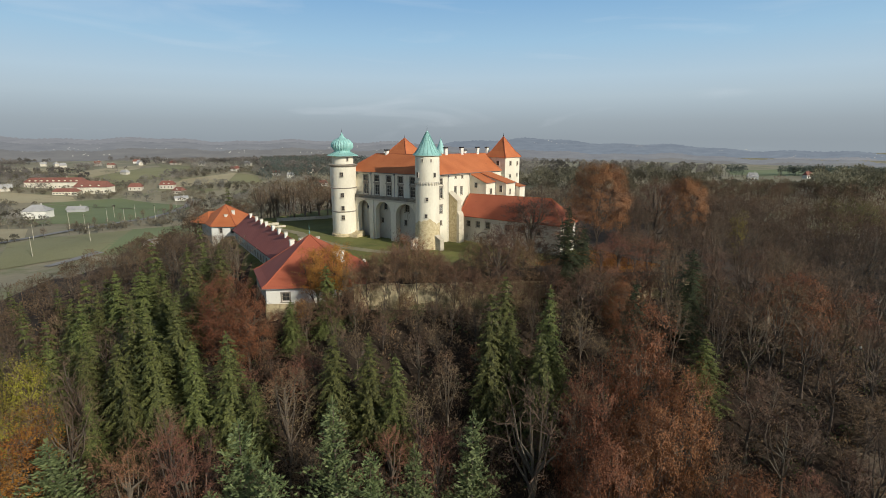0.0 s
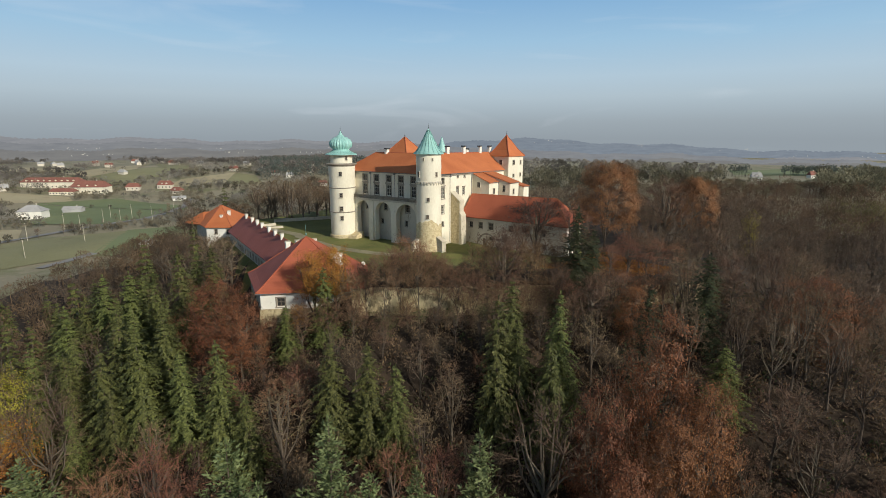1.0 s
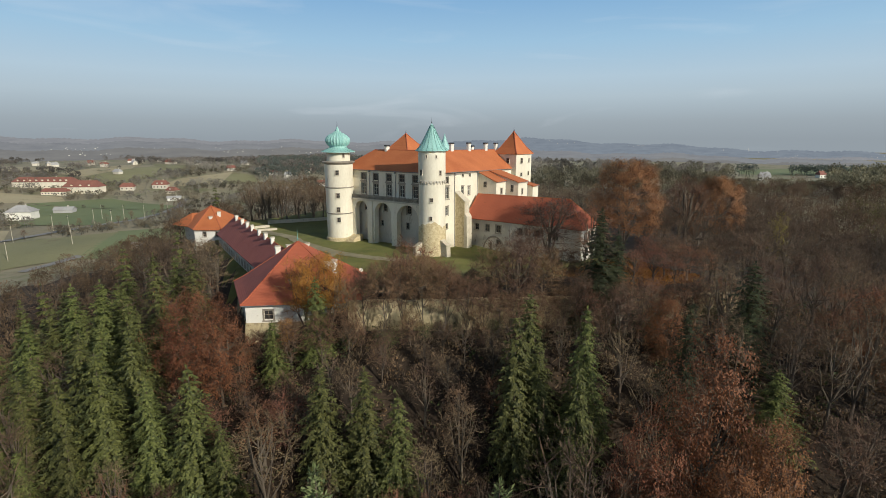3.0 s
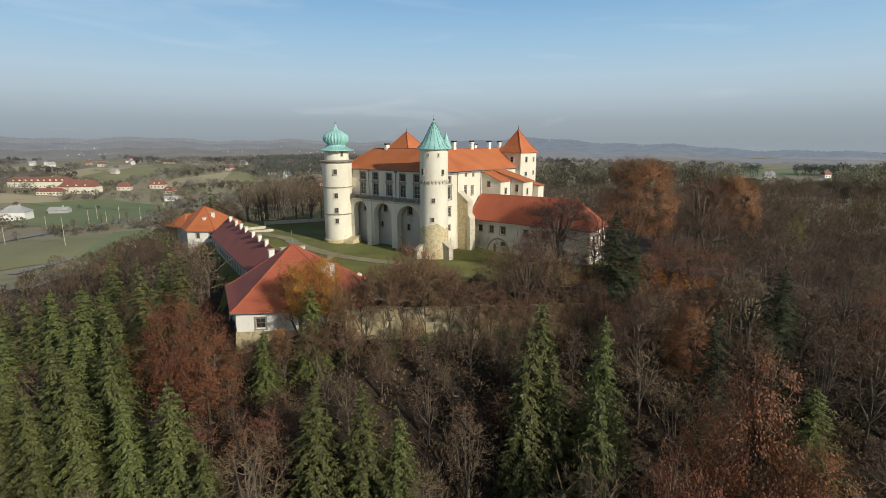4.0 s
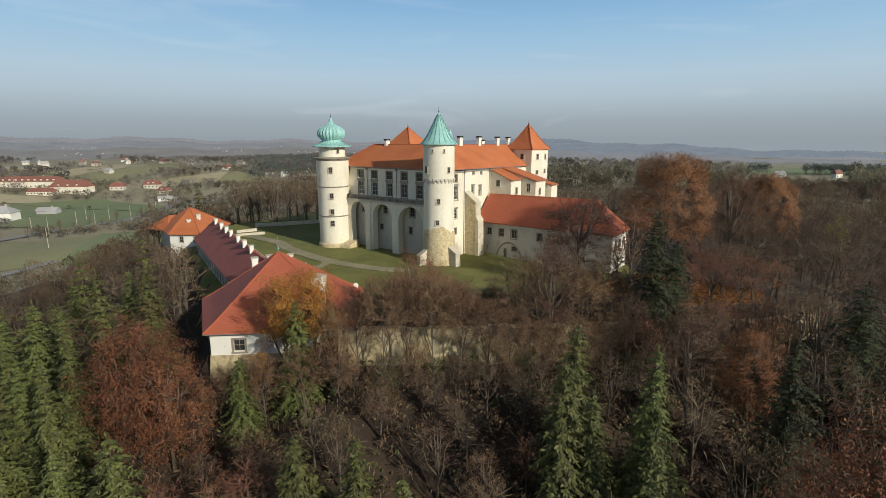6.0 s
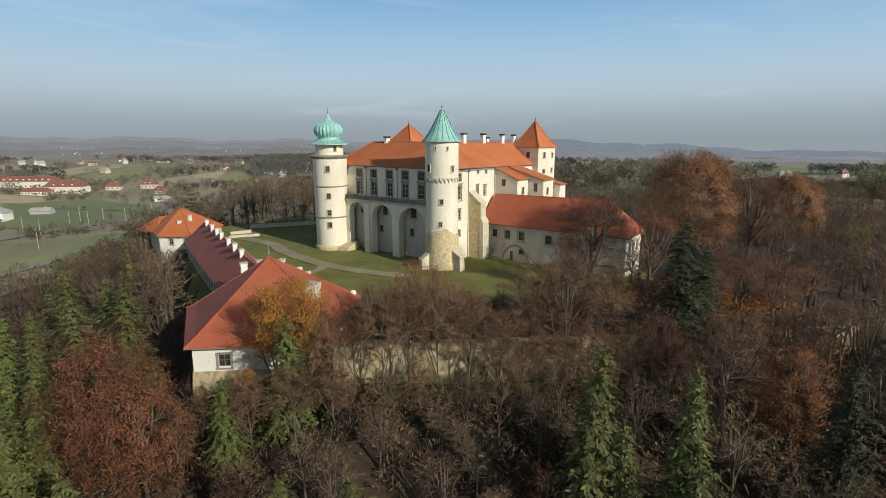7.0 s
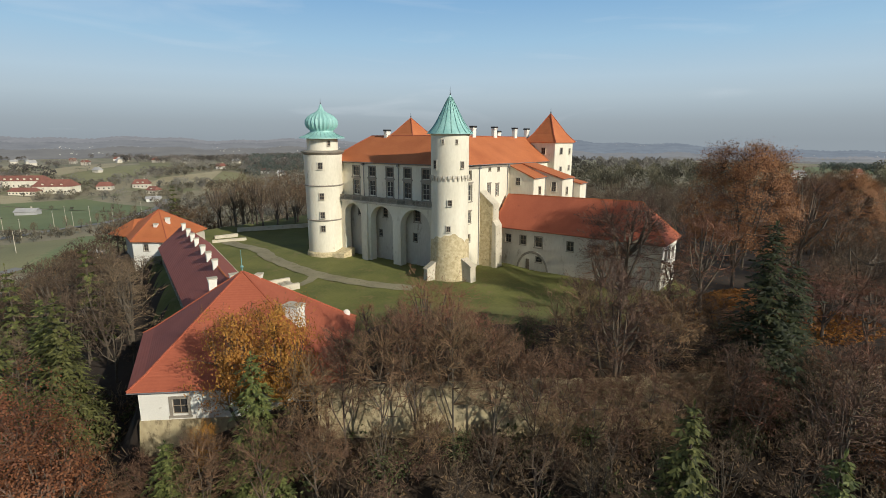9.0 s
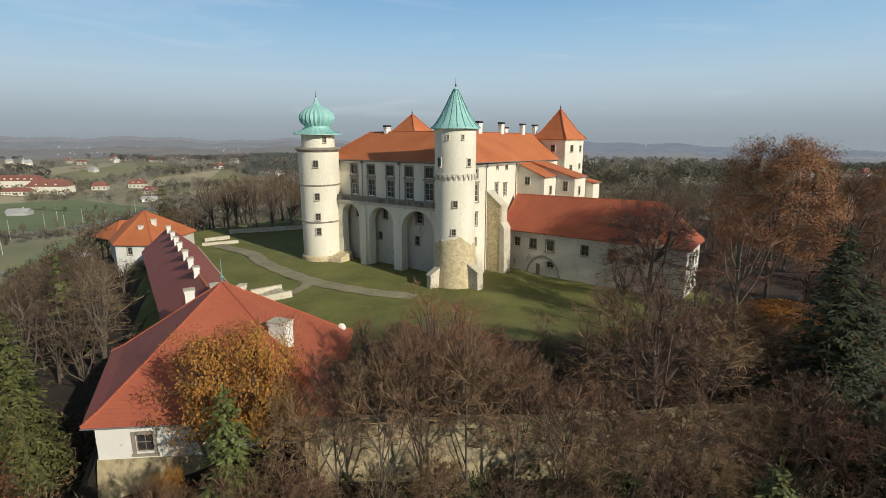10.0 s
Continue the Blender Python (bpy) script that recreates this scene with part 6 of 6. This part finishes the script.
# beeches, oaks and maples in leaf
for x, y, top, w in ((-46.2, 101.5, 11.0, 6.6), (-40.2, 98.5, 8.8, 6.0), (32, 76.5, 11.6, 7.0), (22.5, 72, 3.0, 5.6), (22.5, 62, -2.5, 6.5), (36.8, 71, 3.5, 6.0), (41, 58, -6, 7.0), (30, 66, 0.0, 5.8),
                     (38.2, 103, 9.2, 5.0), (72, 98, 10.5, 7.0)):
    plant("beech", x, y, top, wide=w)
plant("oak", 47.3, 153.0, 30.0, wide=10.0, label="great oak with orange-brown leaves beside the low wing")
plant("old", 72.5, 172, 25.0, wide=9.0)
plant("oak", 84, 176, 24.0, wide=8.5)
plant("maple", -29.0, 113.2, 12.4, wide=4.3)
plant("maple", -24.2, 112.8, 13.4, wide=3.8)
plant("maple", -32.0, 109.5, 1.4, wide=1.6)
# bare trees that stand out
for x, y, top, w in ((-20.2, 108.2, 9.5, 3.4), (-17.0, 109.6, 11.6, 3.8), (-13.2, 108.4, 13.0, 4.0), (-9.8, 109.6, 14.2, 4.2), (-5.6, 108.7, 14.0, 4.2), (-1.6, 109.4, 12.6, 4.0), (2.4, 108.6, 10.8, 3.8), (5.8, 109.6, 8.6, 3.6), (-24.0, 104.5, 4.5, 3.4), (-29.5, 104.0, 3.5, 3.4), (-19.0, 104.5, 5.0, 3.6), (-35.5, 105.2, 0.8, 3.2), (-39.0, 103.5, -0.5, 3.2)):
    plant("wispy", x, y, top, wide=w, label="slender bare tree in front of the rampart wall")
for x, y, top, w in ((8.6, 109.2, 7.2, 3.2), (11.6, 109.8, 6.6, 3.2), (14.8, 110.2, 7.6, 3.4), (18.2, 110.6, 6.4, 3.2), (21.6, 111.6, 7.4, 3.4), (25.0, 112.0, 8.4, 3.6)):
    plant("wispy", x, y, top, wide=w, label="slender bare tree in front of the rampart wall")
plant("red", -8.8, 116.8, 16.4, wide=4.4, label="reddish bare tree above the rampart wall")
plant("red", -5.2, 116.2, 13.6, wide=4.0, label="reddish bare tree above the rampart wall")
plant("gnarled", 27.0, 152.0, 20.0, wide=9.0, label="spreading gnarled tree in front of the low wing")
plant("red", 22.5, 151.5, tall=13.0, wide=5.0, label="reddish bare tree in front of the low wing")
plant("red", 35.4, 141.3, tall=17.5, wide=6.0, label="rust-twigged tree on a mound of orange leaves")
plant("brown", 17, 146, tall=6, wide=3.5)
plant("gnarled", 13.0, 115.5, 17.2, wide=6.0)
plant("wispy", 18.6, 116.2, 13.6, wide=4.8)
plant("wispy", 8.2, 116.0, 14.6, wide=4.4)
for x, y, top, w in ((23.5, 122.5, 13.0, 4.6), (20, 120.5, 12.0, 4.4), (15.5, 123, 10.0, 4.0), (26.5, 119, 11.5, 4.2)):
    plant("wispy", x, y, top, wide=w, label="bare tree on the bank above the rampart wall")
for x, y, top, w in ((-11.0, 115.2, 13.2, 3.8), (-6.4, 119.0, 14.6, 4.2), (-2.6, 116.0, 11.6, 3.8)):
    plant("red", x, y, top, wide=w, label="reddish bare tree above the rampart wall")
for x, y, top in ((-60, 143, 9.5), (-66, 152, 8.0), (-67, 147, 7.0), (-74, 164, 6.0), (-70, 140, 6.0), (-85, 178, 4.0), (-83.5, 186, 2.0), (-77.5, 185, 1.5), (-90, 184, 2.6)):
    plant("bare", x, y, top, wide=5.5, label="leafless tree beside the long wing")
# tall bare trees behind the lawn
for i in range(30):
    x = -90 + i * 1.9
    plant("bare" if i % 3 else "brown", x, 250 + 11 * math.sin(i * 2.3), tall=tree_rng.uniform(14, 19), wide=tree_rng.uniform(4.5, 6.5), label="tall leafless tree at the back of the castle lawn")
for i in range(7):
    x = -19.5 + i * 5.9 + tree_rng.uniform(-0.8, 0.8)
    plant("bare" if i % 2 else "wispy", x, 107.6 + 0.05 * x + tree_rng.uniform(-1.6, 1.0), tree_rng.uniform(1.5, 4.5), wide=tree_rng.uniform(2.4, 3.2),
          label="slender bare tree in front of the rampart wall")
for x, y, top in ((-5, 102, 2.5), (2, 103, 3.5), (7, 102, 3.0), (-27, 80.7, -2.0), (-4.3, 80.5, -6.0), (-21, 97, 0.5), (-1, 97, 0.0), (19, 103, 4.0), (-24, 90, -2.0), (1, 87, -3.5), (-17, 94, 0.0),
                  (62.9, 91, 8.7), (53.4, 92.5, 6.0), (67.2, 87.5, 5.6), (14.5, 72, 0.0), (46, 95.5, 6.0)):
    plant("bare", x, y, top)
for x, y, top in ((-39.3, 66, -1.2), (-35, 63, -4), (-45, 64, -4), (-25.8, 89, -1.7), (-8.4, 72, -7), (-30, 88.5, -3.7), (-1, 71, -6)):
    plant("red", x, y, top, wide=5.0)
for i in range(90):
    x, y = tree_rng.uniform(-19, 46), tree_rng.uniform(115, 133)
    if math.hypot(x - 37, y - 138) < 13 or y > 135 - 0.3 * max(0, x - 5):
        continue
    p = tree_rng.random()
    if p < 0.45:
        plant("bush", x, y, tall=tree_rng.uniform(1.5, 3.6), wide=tree_rng.uniform(1.5, 2.6))
    elif p < 0.88:
        plant("thicket", x, y, tall=tree_rng.uniform(2.0, 4.2), wide=tree_rng.uniform(1.8, 3.0))
    else:
        plant("red", x, y, tall=tree_rng.uniform(4, 6.0), wide=tree_rng.uniform(2.2, 3.2))
for x, y, w in ((44, 163, 4.5), (52, 150, 4), (58, 146, 4.5), (39, 160, 4), (55, 136, 4), (60, 160, 5), (64, 150, 4.5), (50, 141, 3.5), (42, 131, 3.4), (45, 127, 3.8), (40, 126, 3.4), (50, 133, 4.4), (57, 129, 3.8), (38, 130, 3.2), (61, 133, 4.3), (48, 123, 3.6), (47, 132, 4), (53, 128, 4), (66, 140, 5)):
    plant("brown" if w > 4.2 else "red", x, y, tall=2.1 * w, wide=w, label="rusty bare tree among the leaves on the castle hill")
for i in range(26):
    x = -20 + i * 2.4 + tree_rng.uniform(-0.9, 0.9)
    plant("thicket" if i % 3 else "bush", x, 107.8 + 0.14 * max(0, x) + tree_rng.uniform(-2.5, 1.2), tall=tree_rng.uniform(3.2, 6.2), wide=tree_rng.uniform(1.9, 2.9), label="tangled shrub at the foot of the rampart wall")
for i in range(18):
    x = 24 + i * 2.3 + tree_rng.uniform(-0.8, 0.8)
    plant(("bare", "red", "brown")[i % 3], x, 110.5 + 0.2 * (x - 26) + tree_rng.uniform(-2.5, 1.0), tree_rng.uniform(6.0, 11.0), wide=tree_rng.uniform(3.2, 4.6),
          label="bare tree hiding the eastern rampart wall")
for x, y, top in ((-84.3, 95, -6.1), (-75.4, 80, -9.2), (-91, 101, -9)):
    plant("lemon", x, y, top, wide=4.6)
plant("lemon", 101.5, 172, 12.5, wide=3.0)
plant("olive", 215, 262, 8.0, wide=9.0)
plant("olive", 205, 245, 7.0, wide=8.0)
plant("olive", 226, 296, 6.0, wide=10.0)
plant("olive", 160, 205, 6.0, wide=8.0)
for x, y, top in ((-68.2, 74, -9.3), (-63.7, 66, -9.3), (-72, 80.5, -8.7), (-71, 70, -11)):
    plant("amber", x, y, top, wide=4.6)


WOOD_EDGE_Y, WOOD_EDGE_X = (85, 120, 150, 175, 205, 250, 300), (-112, -135, -148, -156, -162, -167, -175)   # the wood's western edge


for i in range(15):
    y = 318 + i * 11.5
    x = float(np.interp(y, (301, 345, 373, 394, 427, 472, 530), (-268, -254, -243, -232, -231, -239, -262))) + 9 + 4 * math.sin(i * 1.9)
    plant("bare" if i % 3 else "brown", x, y, tall=tree_rng.uniform(6, 10), wide=tree_rng.uniform(1.6, 2.6), label="slim bare tree beside the country road")


def blocked(x, y):
    """Where no wood grows: lawn, buildings, the road."""
    d = float(from_hill(np.array([x]), np.array([y]))[0])
    if d < 1.5 and not (d > -14 and (x > 54 or y > 245)):
        return True
    if -63 < x < -18 and 106 < y < 136:
        return True
    if y > 120 and x < np.interp(y, WOOD_EDGE_Y, WOOD_EDGE_X):
        return True
    # strip along the long wing's outer wall
    s = (x + 42.5) * 0.857 + (y - 141.4) * 0.515
    if -24 < s < 0 and 126 < y < 200 and x > -98:
        return s > -15
    if -40 < x < -22 and 96 < y < 110:
        return True
    return any((x - px) ** 2 + (y - py) ** 2 < (2.2 + 0.35 * w) ** 2 for px, py, w in PLANTED)


JOINED = {}


def low_tree(name, seed):
    if name == "spruce":
        return spruce_meshes(seed, 22, 4.8, BARK, NEEDLE, 0.12, 12, 0.62, dense=0.8)
    if name == "brown":
        return broad_meshes(seed, 17, 6.2, BARK, TWIG_FAR, RUSTY_FAR, 54, 24, 5, 0.30, deep=0.46, centre=0.54, ragged=0.68, fat=1.7, narrow=0.4, long=0.85)
    return broad_meshes(seed, 18, 6.6, BARK, TWIG_FAR, TWIG_FAR, 54, 27, 1, 0.30, deep=0.46, centre=0.54, ragged=0.64, fat=1.7, narrow=0.3, long=0.85)


def join_later(name, x, y, tall, turn):
    JOINED.setdefault(name, []).append((x, y, tall, turn))


def wood():
    rg = random.Random(77)
    for cx in np.arange(-150, 240, 7.2):
        for cy in np.arange(44, 300, 7.2):
            x, y = cx + rg.uniform(-2.6, 2.6), cy + rg.uniform(-2.6, 2.6)
            if abs(x) > 0.92 * y + 22 or blocked(x, y):
                continue
            p = rg.random()
            if -76 < x < -40 and 112 < y < 165:
                p = 0.6 + 0.3 * p
            if y > 190 and -105 < x < 60 and from_hill(np.array([x]), np.array([y]))[0] < 3:
                continue
            if x < -50 and 92 < y < 165:
                name = "spruce" if p < 0.55 else ("bare" if p < 0.85 else "brown")
            elif x < -36 and 60 < y < 128:
                name = "bare" if p < 0.45 else ("brown" if p < 0.8 else "red")
            elif x < -36 and y <= 60:
                name = "brown" if p < 0.6 else "bare"
            elif x < -36:
                name = "brown" if p < 0.4 else ("spruce" if p < 0.45 else "bare")
            elif x < 22:
                name = "bare" if p < 0.6 else ("brown" if p < 0.8 else "red")
            elif y < 110:
                name = "brown" if p < 0.40 else ("red" if p < 0.6 else "bare")
            else:
                name = "bare" if p < 0.55 else "brown"
            tall = {"spruce": rg.uniform(16, 22), "bare": rg.uniform(13, 18), "brown": rg.uniform(12, 17), "red": rg.uniform(11, 15)}[name]
            if -25 < x < 25 and y > 92:
                tall = min(tall, 4.0 - gz(x, y) + rg.uniform(0, 3))
            if -60 < x < 22 and y < 106:
                tall *= 0.72
            if x < -105:
                tall = min(tall, -12.5 - gz(x, y))
            tall = max(4.5, tall)
            if x > 170 or y > 270:
                continue
            if y > 132 or abs(x) > 92:
                if rg.random() < 0.28:
                    continue
                tall *= rg.uniform(0.8, 1.15)
                join_later(name if name != "red" else "brown", x, y, tall, rg.uniform(0, 6.28))
            else:
                plant(name, x, y, tall=tall)


wood()


def join_woods():
    """The woods behind, too far off to pick trees apart: one object for each kind and material."""
    for name, rows in JOINED.items():
        low = [low_tree(name, 300 + i) for i in range(3)]
        nominal = {"spruce": 22, "brown": 17, "bare": 18}[name]
        for layer in range(len(low[0])):
            vs, fs, n = [], [], 0
            for i, (x, y, tall, turn) in enumerate(rows):
                me = low[i % 3][layer]
                v = np.empty(len(me.vertices) * 3)
                me.vertices.foreach_get("co", v)
                v = v.reshape(-1, 3) * (tall / nominal)
                c, s_ = math.cos(turn), math.sin(turn)
                v = v @ np.array([[c, s_, 0], [-s_, c, 0], [0, 0, 1]]) + np.array([x, y, gz(x, y)])
                vs.append(v)
                corners = np.empty(len(me.loops), np.int32)
                me.loops.foreach_get("vertex_index", corners)
                fs.append(corners.reshape(-1, 4) + n)
                n += len(v)
            vs, fs = np.concatenate(vs), np.concatenate(fs)
            me = bpy.data.meshes.new("wood")
            me.vertices.add(len(vs))
            me.vertices.foreach_set("co", vs.ravel())
            me.loops.add(fs.size)
            me.loops.foreach_set("vertex_index", fs.ravel().astype(np.int32))
            me.polygons.add(len(fs))
            me.polygons.foreach_set("loop_start", np.arange(len(fs), dtype=np.int32) * 4)
            me.update(calc_edges=True)
            me.materials.append(low[0][layer].materials[0])
            text = {"spruce": "dark spruces among the far wood", "brown": "withered brown wood round the castle hill", "bare": "leafless wood round the castle hill"}[name]
            tagged(new("woodland", me), text, "wood", kind="stuff")


join_woods()


def undergrowth():
    """Low brush that hides the forest floor: too much of it to count."""
    rg = np.random.default_rng(15)
    for material, share, text in ((TWIG, 2600, "tangled grey-brown brush on the wooded slope"), (WITHERED, 1700, "low withered brown brush on the wooded slope"), (BUSH, 500, "green brambles on the wooded slope")):
        s = Sprays()
        done = 0
        while done < share:
            x, y = rg.uniform(-110, 120), rg.uniform(42, 135)
            if abs(x) > 0.92 * y + 14 or from_hill(np.array([x]), np.array([y]))[0] < 0.6:
                continue
            done += 1
            n, r, h = 26, rg.uniform(1.2, 2.6), rg.uniform(1.2, 3.6)
            d = rg.normal(size=(n, 3))
            d /= np.linalg.norm(d, axis=1, keepdims=True)
            base = np.array([x, y, gz(x, y) + h * 0.3]) + d * np.array([r * .7, r * .7, h * 0.35])
            leaf = material != TWIG
            s.leaves(base, d + rg.normal(0, 0.5, (n, 3)) + np.array([0, 0, 0.6]), rg.uniform(0.5, 1.0, n) * (0.7 if leaf else 1.6), (0.32 if leaf else 0.10) * rg.uniform(0.7, 1.3, n), d + rg.normal(0, 0.6, (n, 3)))
        tagged(new("undergrowth", s.mesh("undergrowth", material)), text, "brush", kind="stuff")


undergrowth()


def far_wood(name, count, spread, label, material, seed, sprays=46, tall=(11, 17), coarse=1.0):
    """Woods too far off to count."""
    rg = np.random.default_rng(seed)
    s = Sprays()
    pts = spread(rg, count)
    for x, y in pts:
        h = rg.uniform(*tall)
        z = gz(x, y)
        n = sprays
        d = rg.normal(size=(n, 3))
        d /= np.linalg.norm(d, axis=1, keepdims=True)
        d[:, 2] = np.abs(d[:, 2]) * np.where(rg.random(n) < 0.8, 1, -0.6)
        base = np.array([x, y, z + h * 0.52]) + d * np.array([h * 0.34, h * 0.34, h * 0.42]) * rg.uniform(0.66, 1.0, (n, 1))
        grain = d * 0.7 + rg.normal(0, 0.35, (n, 3)) + np.array([0, 0, 0.55])
        s.leaves(base, grain, coarse * rg.uniform(0.7, 1.5, n), coarse * rg.uniform(0.2, 0.5, n) * (1.7 if coarse >= 1 else 1.0), d + rg.normal(0, 0.3, (n, 3)) + np.array([0, 0, 0.3]))
        s.rods([(x, y, z - 1)], [(x, y, z + h * 0.6)], 0.25, 0.1, 3)
    return tagged(new(name, s.mesh(name, material)), label, "wood", kind="stuff")


def in_field(x, y):
    """True where an open field lies."""
    for pts in OPEN_FIELDS:
        inside = False
        for (ax, ay), (bx, by) in zip(pts, pts[1:] + pts[:1]):
            if (ay > y) != (by > y) and x < (bx - ax) * (y - ay) / (by - ay) + ax:
                inside = not inside
        if inside:
            return True
    return False


def ring(a0, a1, r0, r1, clump=0.0):
    def spread(rg, count):
        out = []
        while len(out) < count:
            a, r = rg.uniform(a0, a1), math.sqrt(rg.uniform(r0 * r0, r1 * r1))
            x, y = r * math.sin(a), r * math.cos(a)
            if clump and noise.noise((x * clump, y * clump, 3.0)) < (0.02 if clump < 0.019 else -0.1):
                continue
            if r < 1000 and x < -130 and in_field(x, y):
                continue
            if r < 900 and x < -130 and any(abs(x - px) < 26 and -26 < y - py < 8 for px, py in ((-394, 500), (-340, 495), (-291, 345), (-316, 580), (-205, 450))):
                continue
            out.append((x, y))
        return out
    return spread


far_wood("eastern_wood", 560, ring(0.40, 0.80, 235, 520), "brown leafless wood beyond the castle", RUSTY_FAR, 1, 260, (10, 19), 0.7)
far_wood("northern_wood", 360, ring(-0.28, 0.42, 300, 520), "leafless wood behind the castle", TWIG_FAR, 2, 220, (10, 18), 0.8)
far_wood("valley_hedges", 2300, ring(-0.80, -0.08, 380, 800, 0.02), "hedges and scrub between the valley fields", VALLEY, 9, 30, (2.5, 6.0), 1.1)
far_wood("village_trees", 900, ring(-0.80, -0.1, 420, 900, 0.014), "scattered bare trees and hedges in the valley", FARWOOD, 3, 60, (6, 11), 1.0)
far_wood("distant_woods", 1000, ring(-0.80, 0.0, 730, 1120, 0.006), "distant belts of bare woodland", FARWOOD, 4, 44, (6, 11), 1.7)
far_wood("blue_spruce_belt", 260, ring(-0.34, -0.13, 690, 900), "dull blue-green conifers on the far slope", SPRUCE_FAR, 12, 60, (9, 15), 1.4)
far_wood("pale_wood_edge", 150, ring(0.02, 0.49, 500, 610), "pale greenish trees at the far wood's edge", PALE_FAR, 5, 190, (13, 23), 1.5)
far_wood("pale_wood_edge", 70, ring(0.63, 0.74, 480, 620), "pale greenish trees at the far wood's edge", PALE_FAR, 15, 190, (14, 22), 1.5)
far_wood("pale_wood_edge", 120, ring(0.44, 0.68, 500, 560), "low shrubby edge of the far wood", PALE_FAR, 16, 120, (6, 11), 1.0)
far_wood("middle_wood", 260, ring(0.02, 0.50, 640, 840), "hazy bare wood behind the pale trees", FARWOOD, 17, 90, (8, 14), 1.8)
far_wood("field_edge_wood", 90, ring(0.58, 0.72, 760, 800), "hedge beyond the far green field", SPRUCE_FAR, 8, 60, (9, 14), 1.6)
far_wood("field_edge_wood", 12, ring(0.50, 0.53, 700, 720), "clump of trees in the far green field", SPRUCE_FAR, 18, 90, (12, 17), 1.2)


def slope_trees():
    def spread(rg, count):
        out = []
        while len(out) < count:
            x, y = rg.uniform(-175, -90), rg.uniform(85, 300)
            if abs(x) < 0.92 * y + 22 and x > np.interp(y, WOOD_EDGE_Y, WOOD_EDGE_X):
                out.append((x, y))
        return out
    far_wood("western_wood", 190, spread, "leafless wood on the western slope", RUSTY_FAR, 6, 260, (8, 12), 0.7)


slope_trees()


def fallen_leaves():
    """Loose leaves lying thick under the trees beside the low wing."""
    rg = np.random.default_rng(31)
    f = Sprays()
    n = 12000
    a, r = rg.uniform(0, 6.28, n), np.sqrt(rg.uniform(0, 1, n)) * 1.25
    x, y = 43 + 13.5 * r * np.cos(a), 139 + 12.0 * r * np.sin(a)
    z = height(x, y) + rg.uniform(0.05, 0.30, n)
    f.leaves(np.stack([x, y, z], 1), rg.normal(size=(n, 3)) * np.array([1, 1, 0.5]), rg.uniform(0.25, 0.5, n), rg.uniform(0.2, 0.36, n), rg.normal(0, 0.5, (n, 3)) + np.array([0, 0, 1.0]))
    tagged(new("fallen_leaves", f.mesh("fallen_leaves", LEAF_PILE)), "thick carpet of fallen orange leaves", "leaves", kind="stuff")


fallen_leaves()
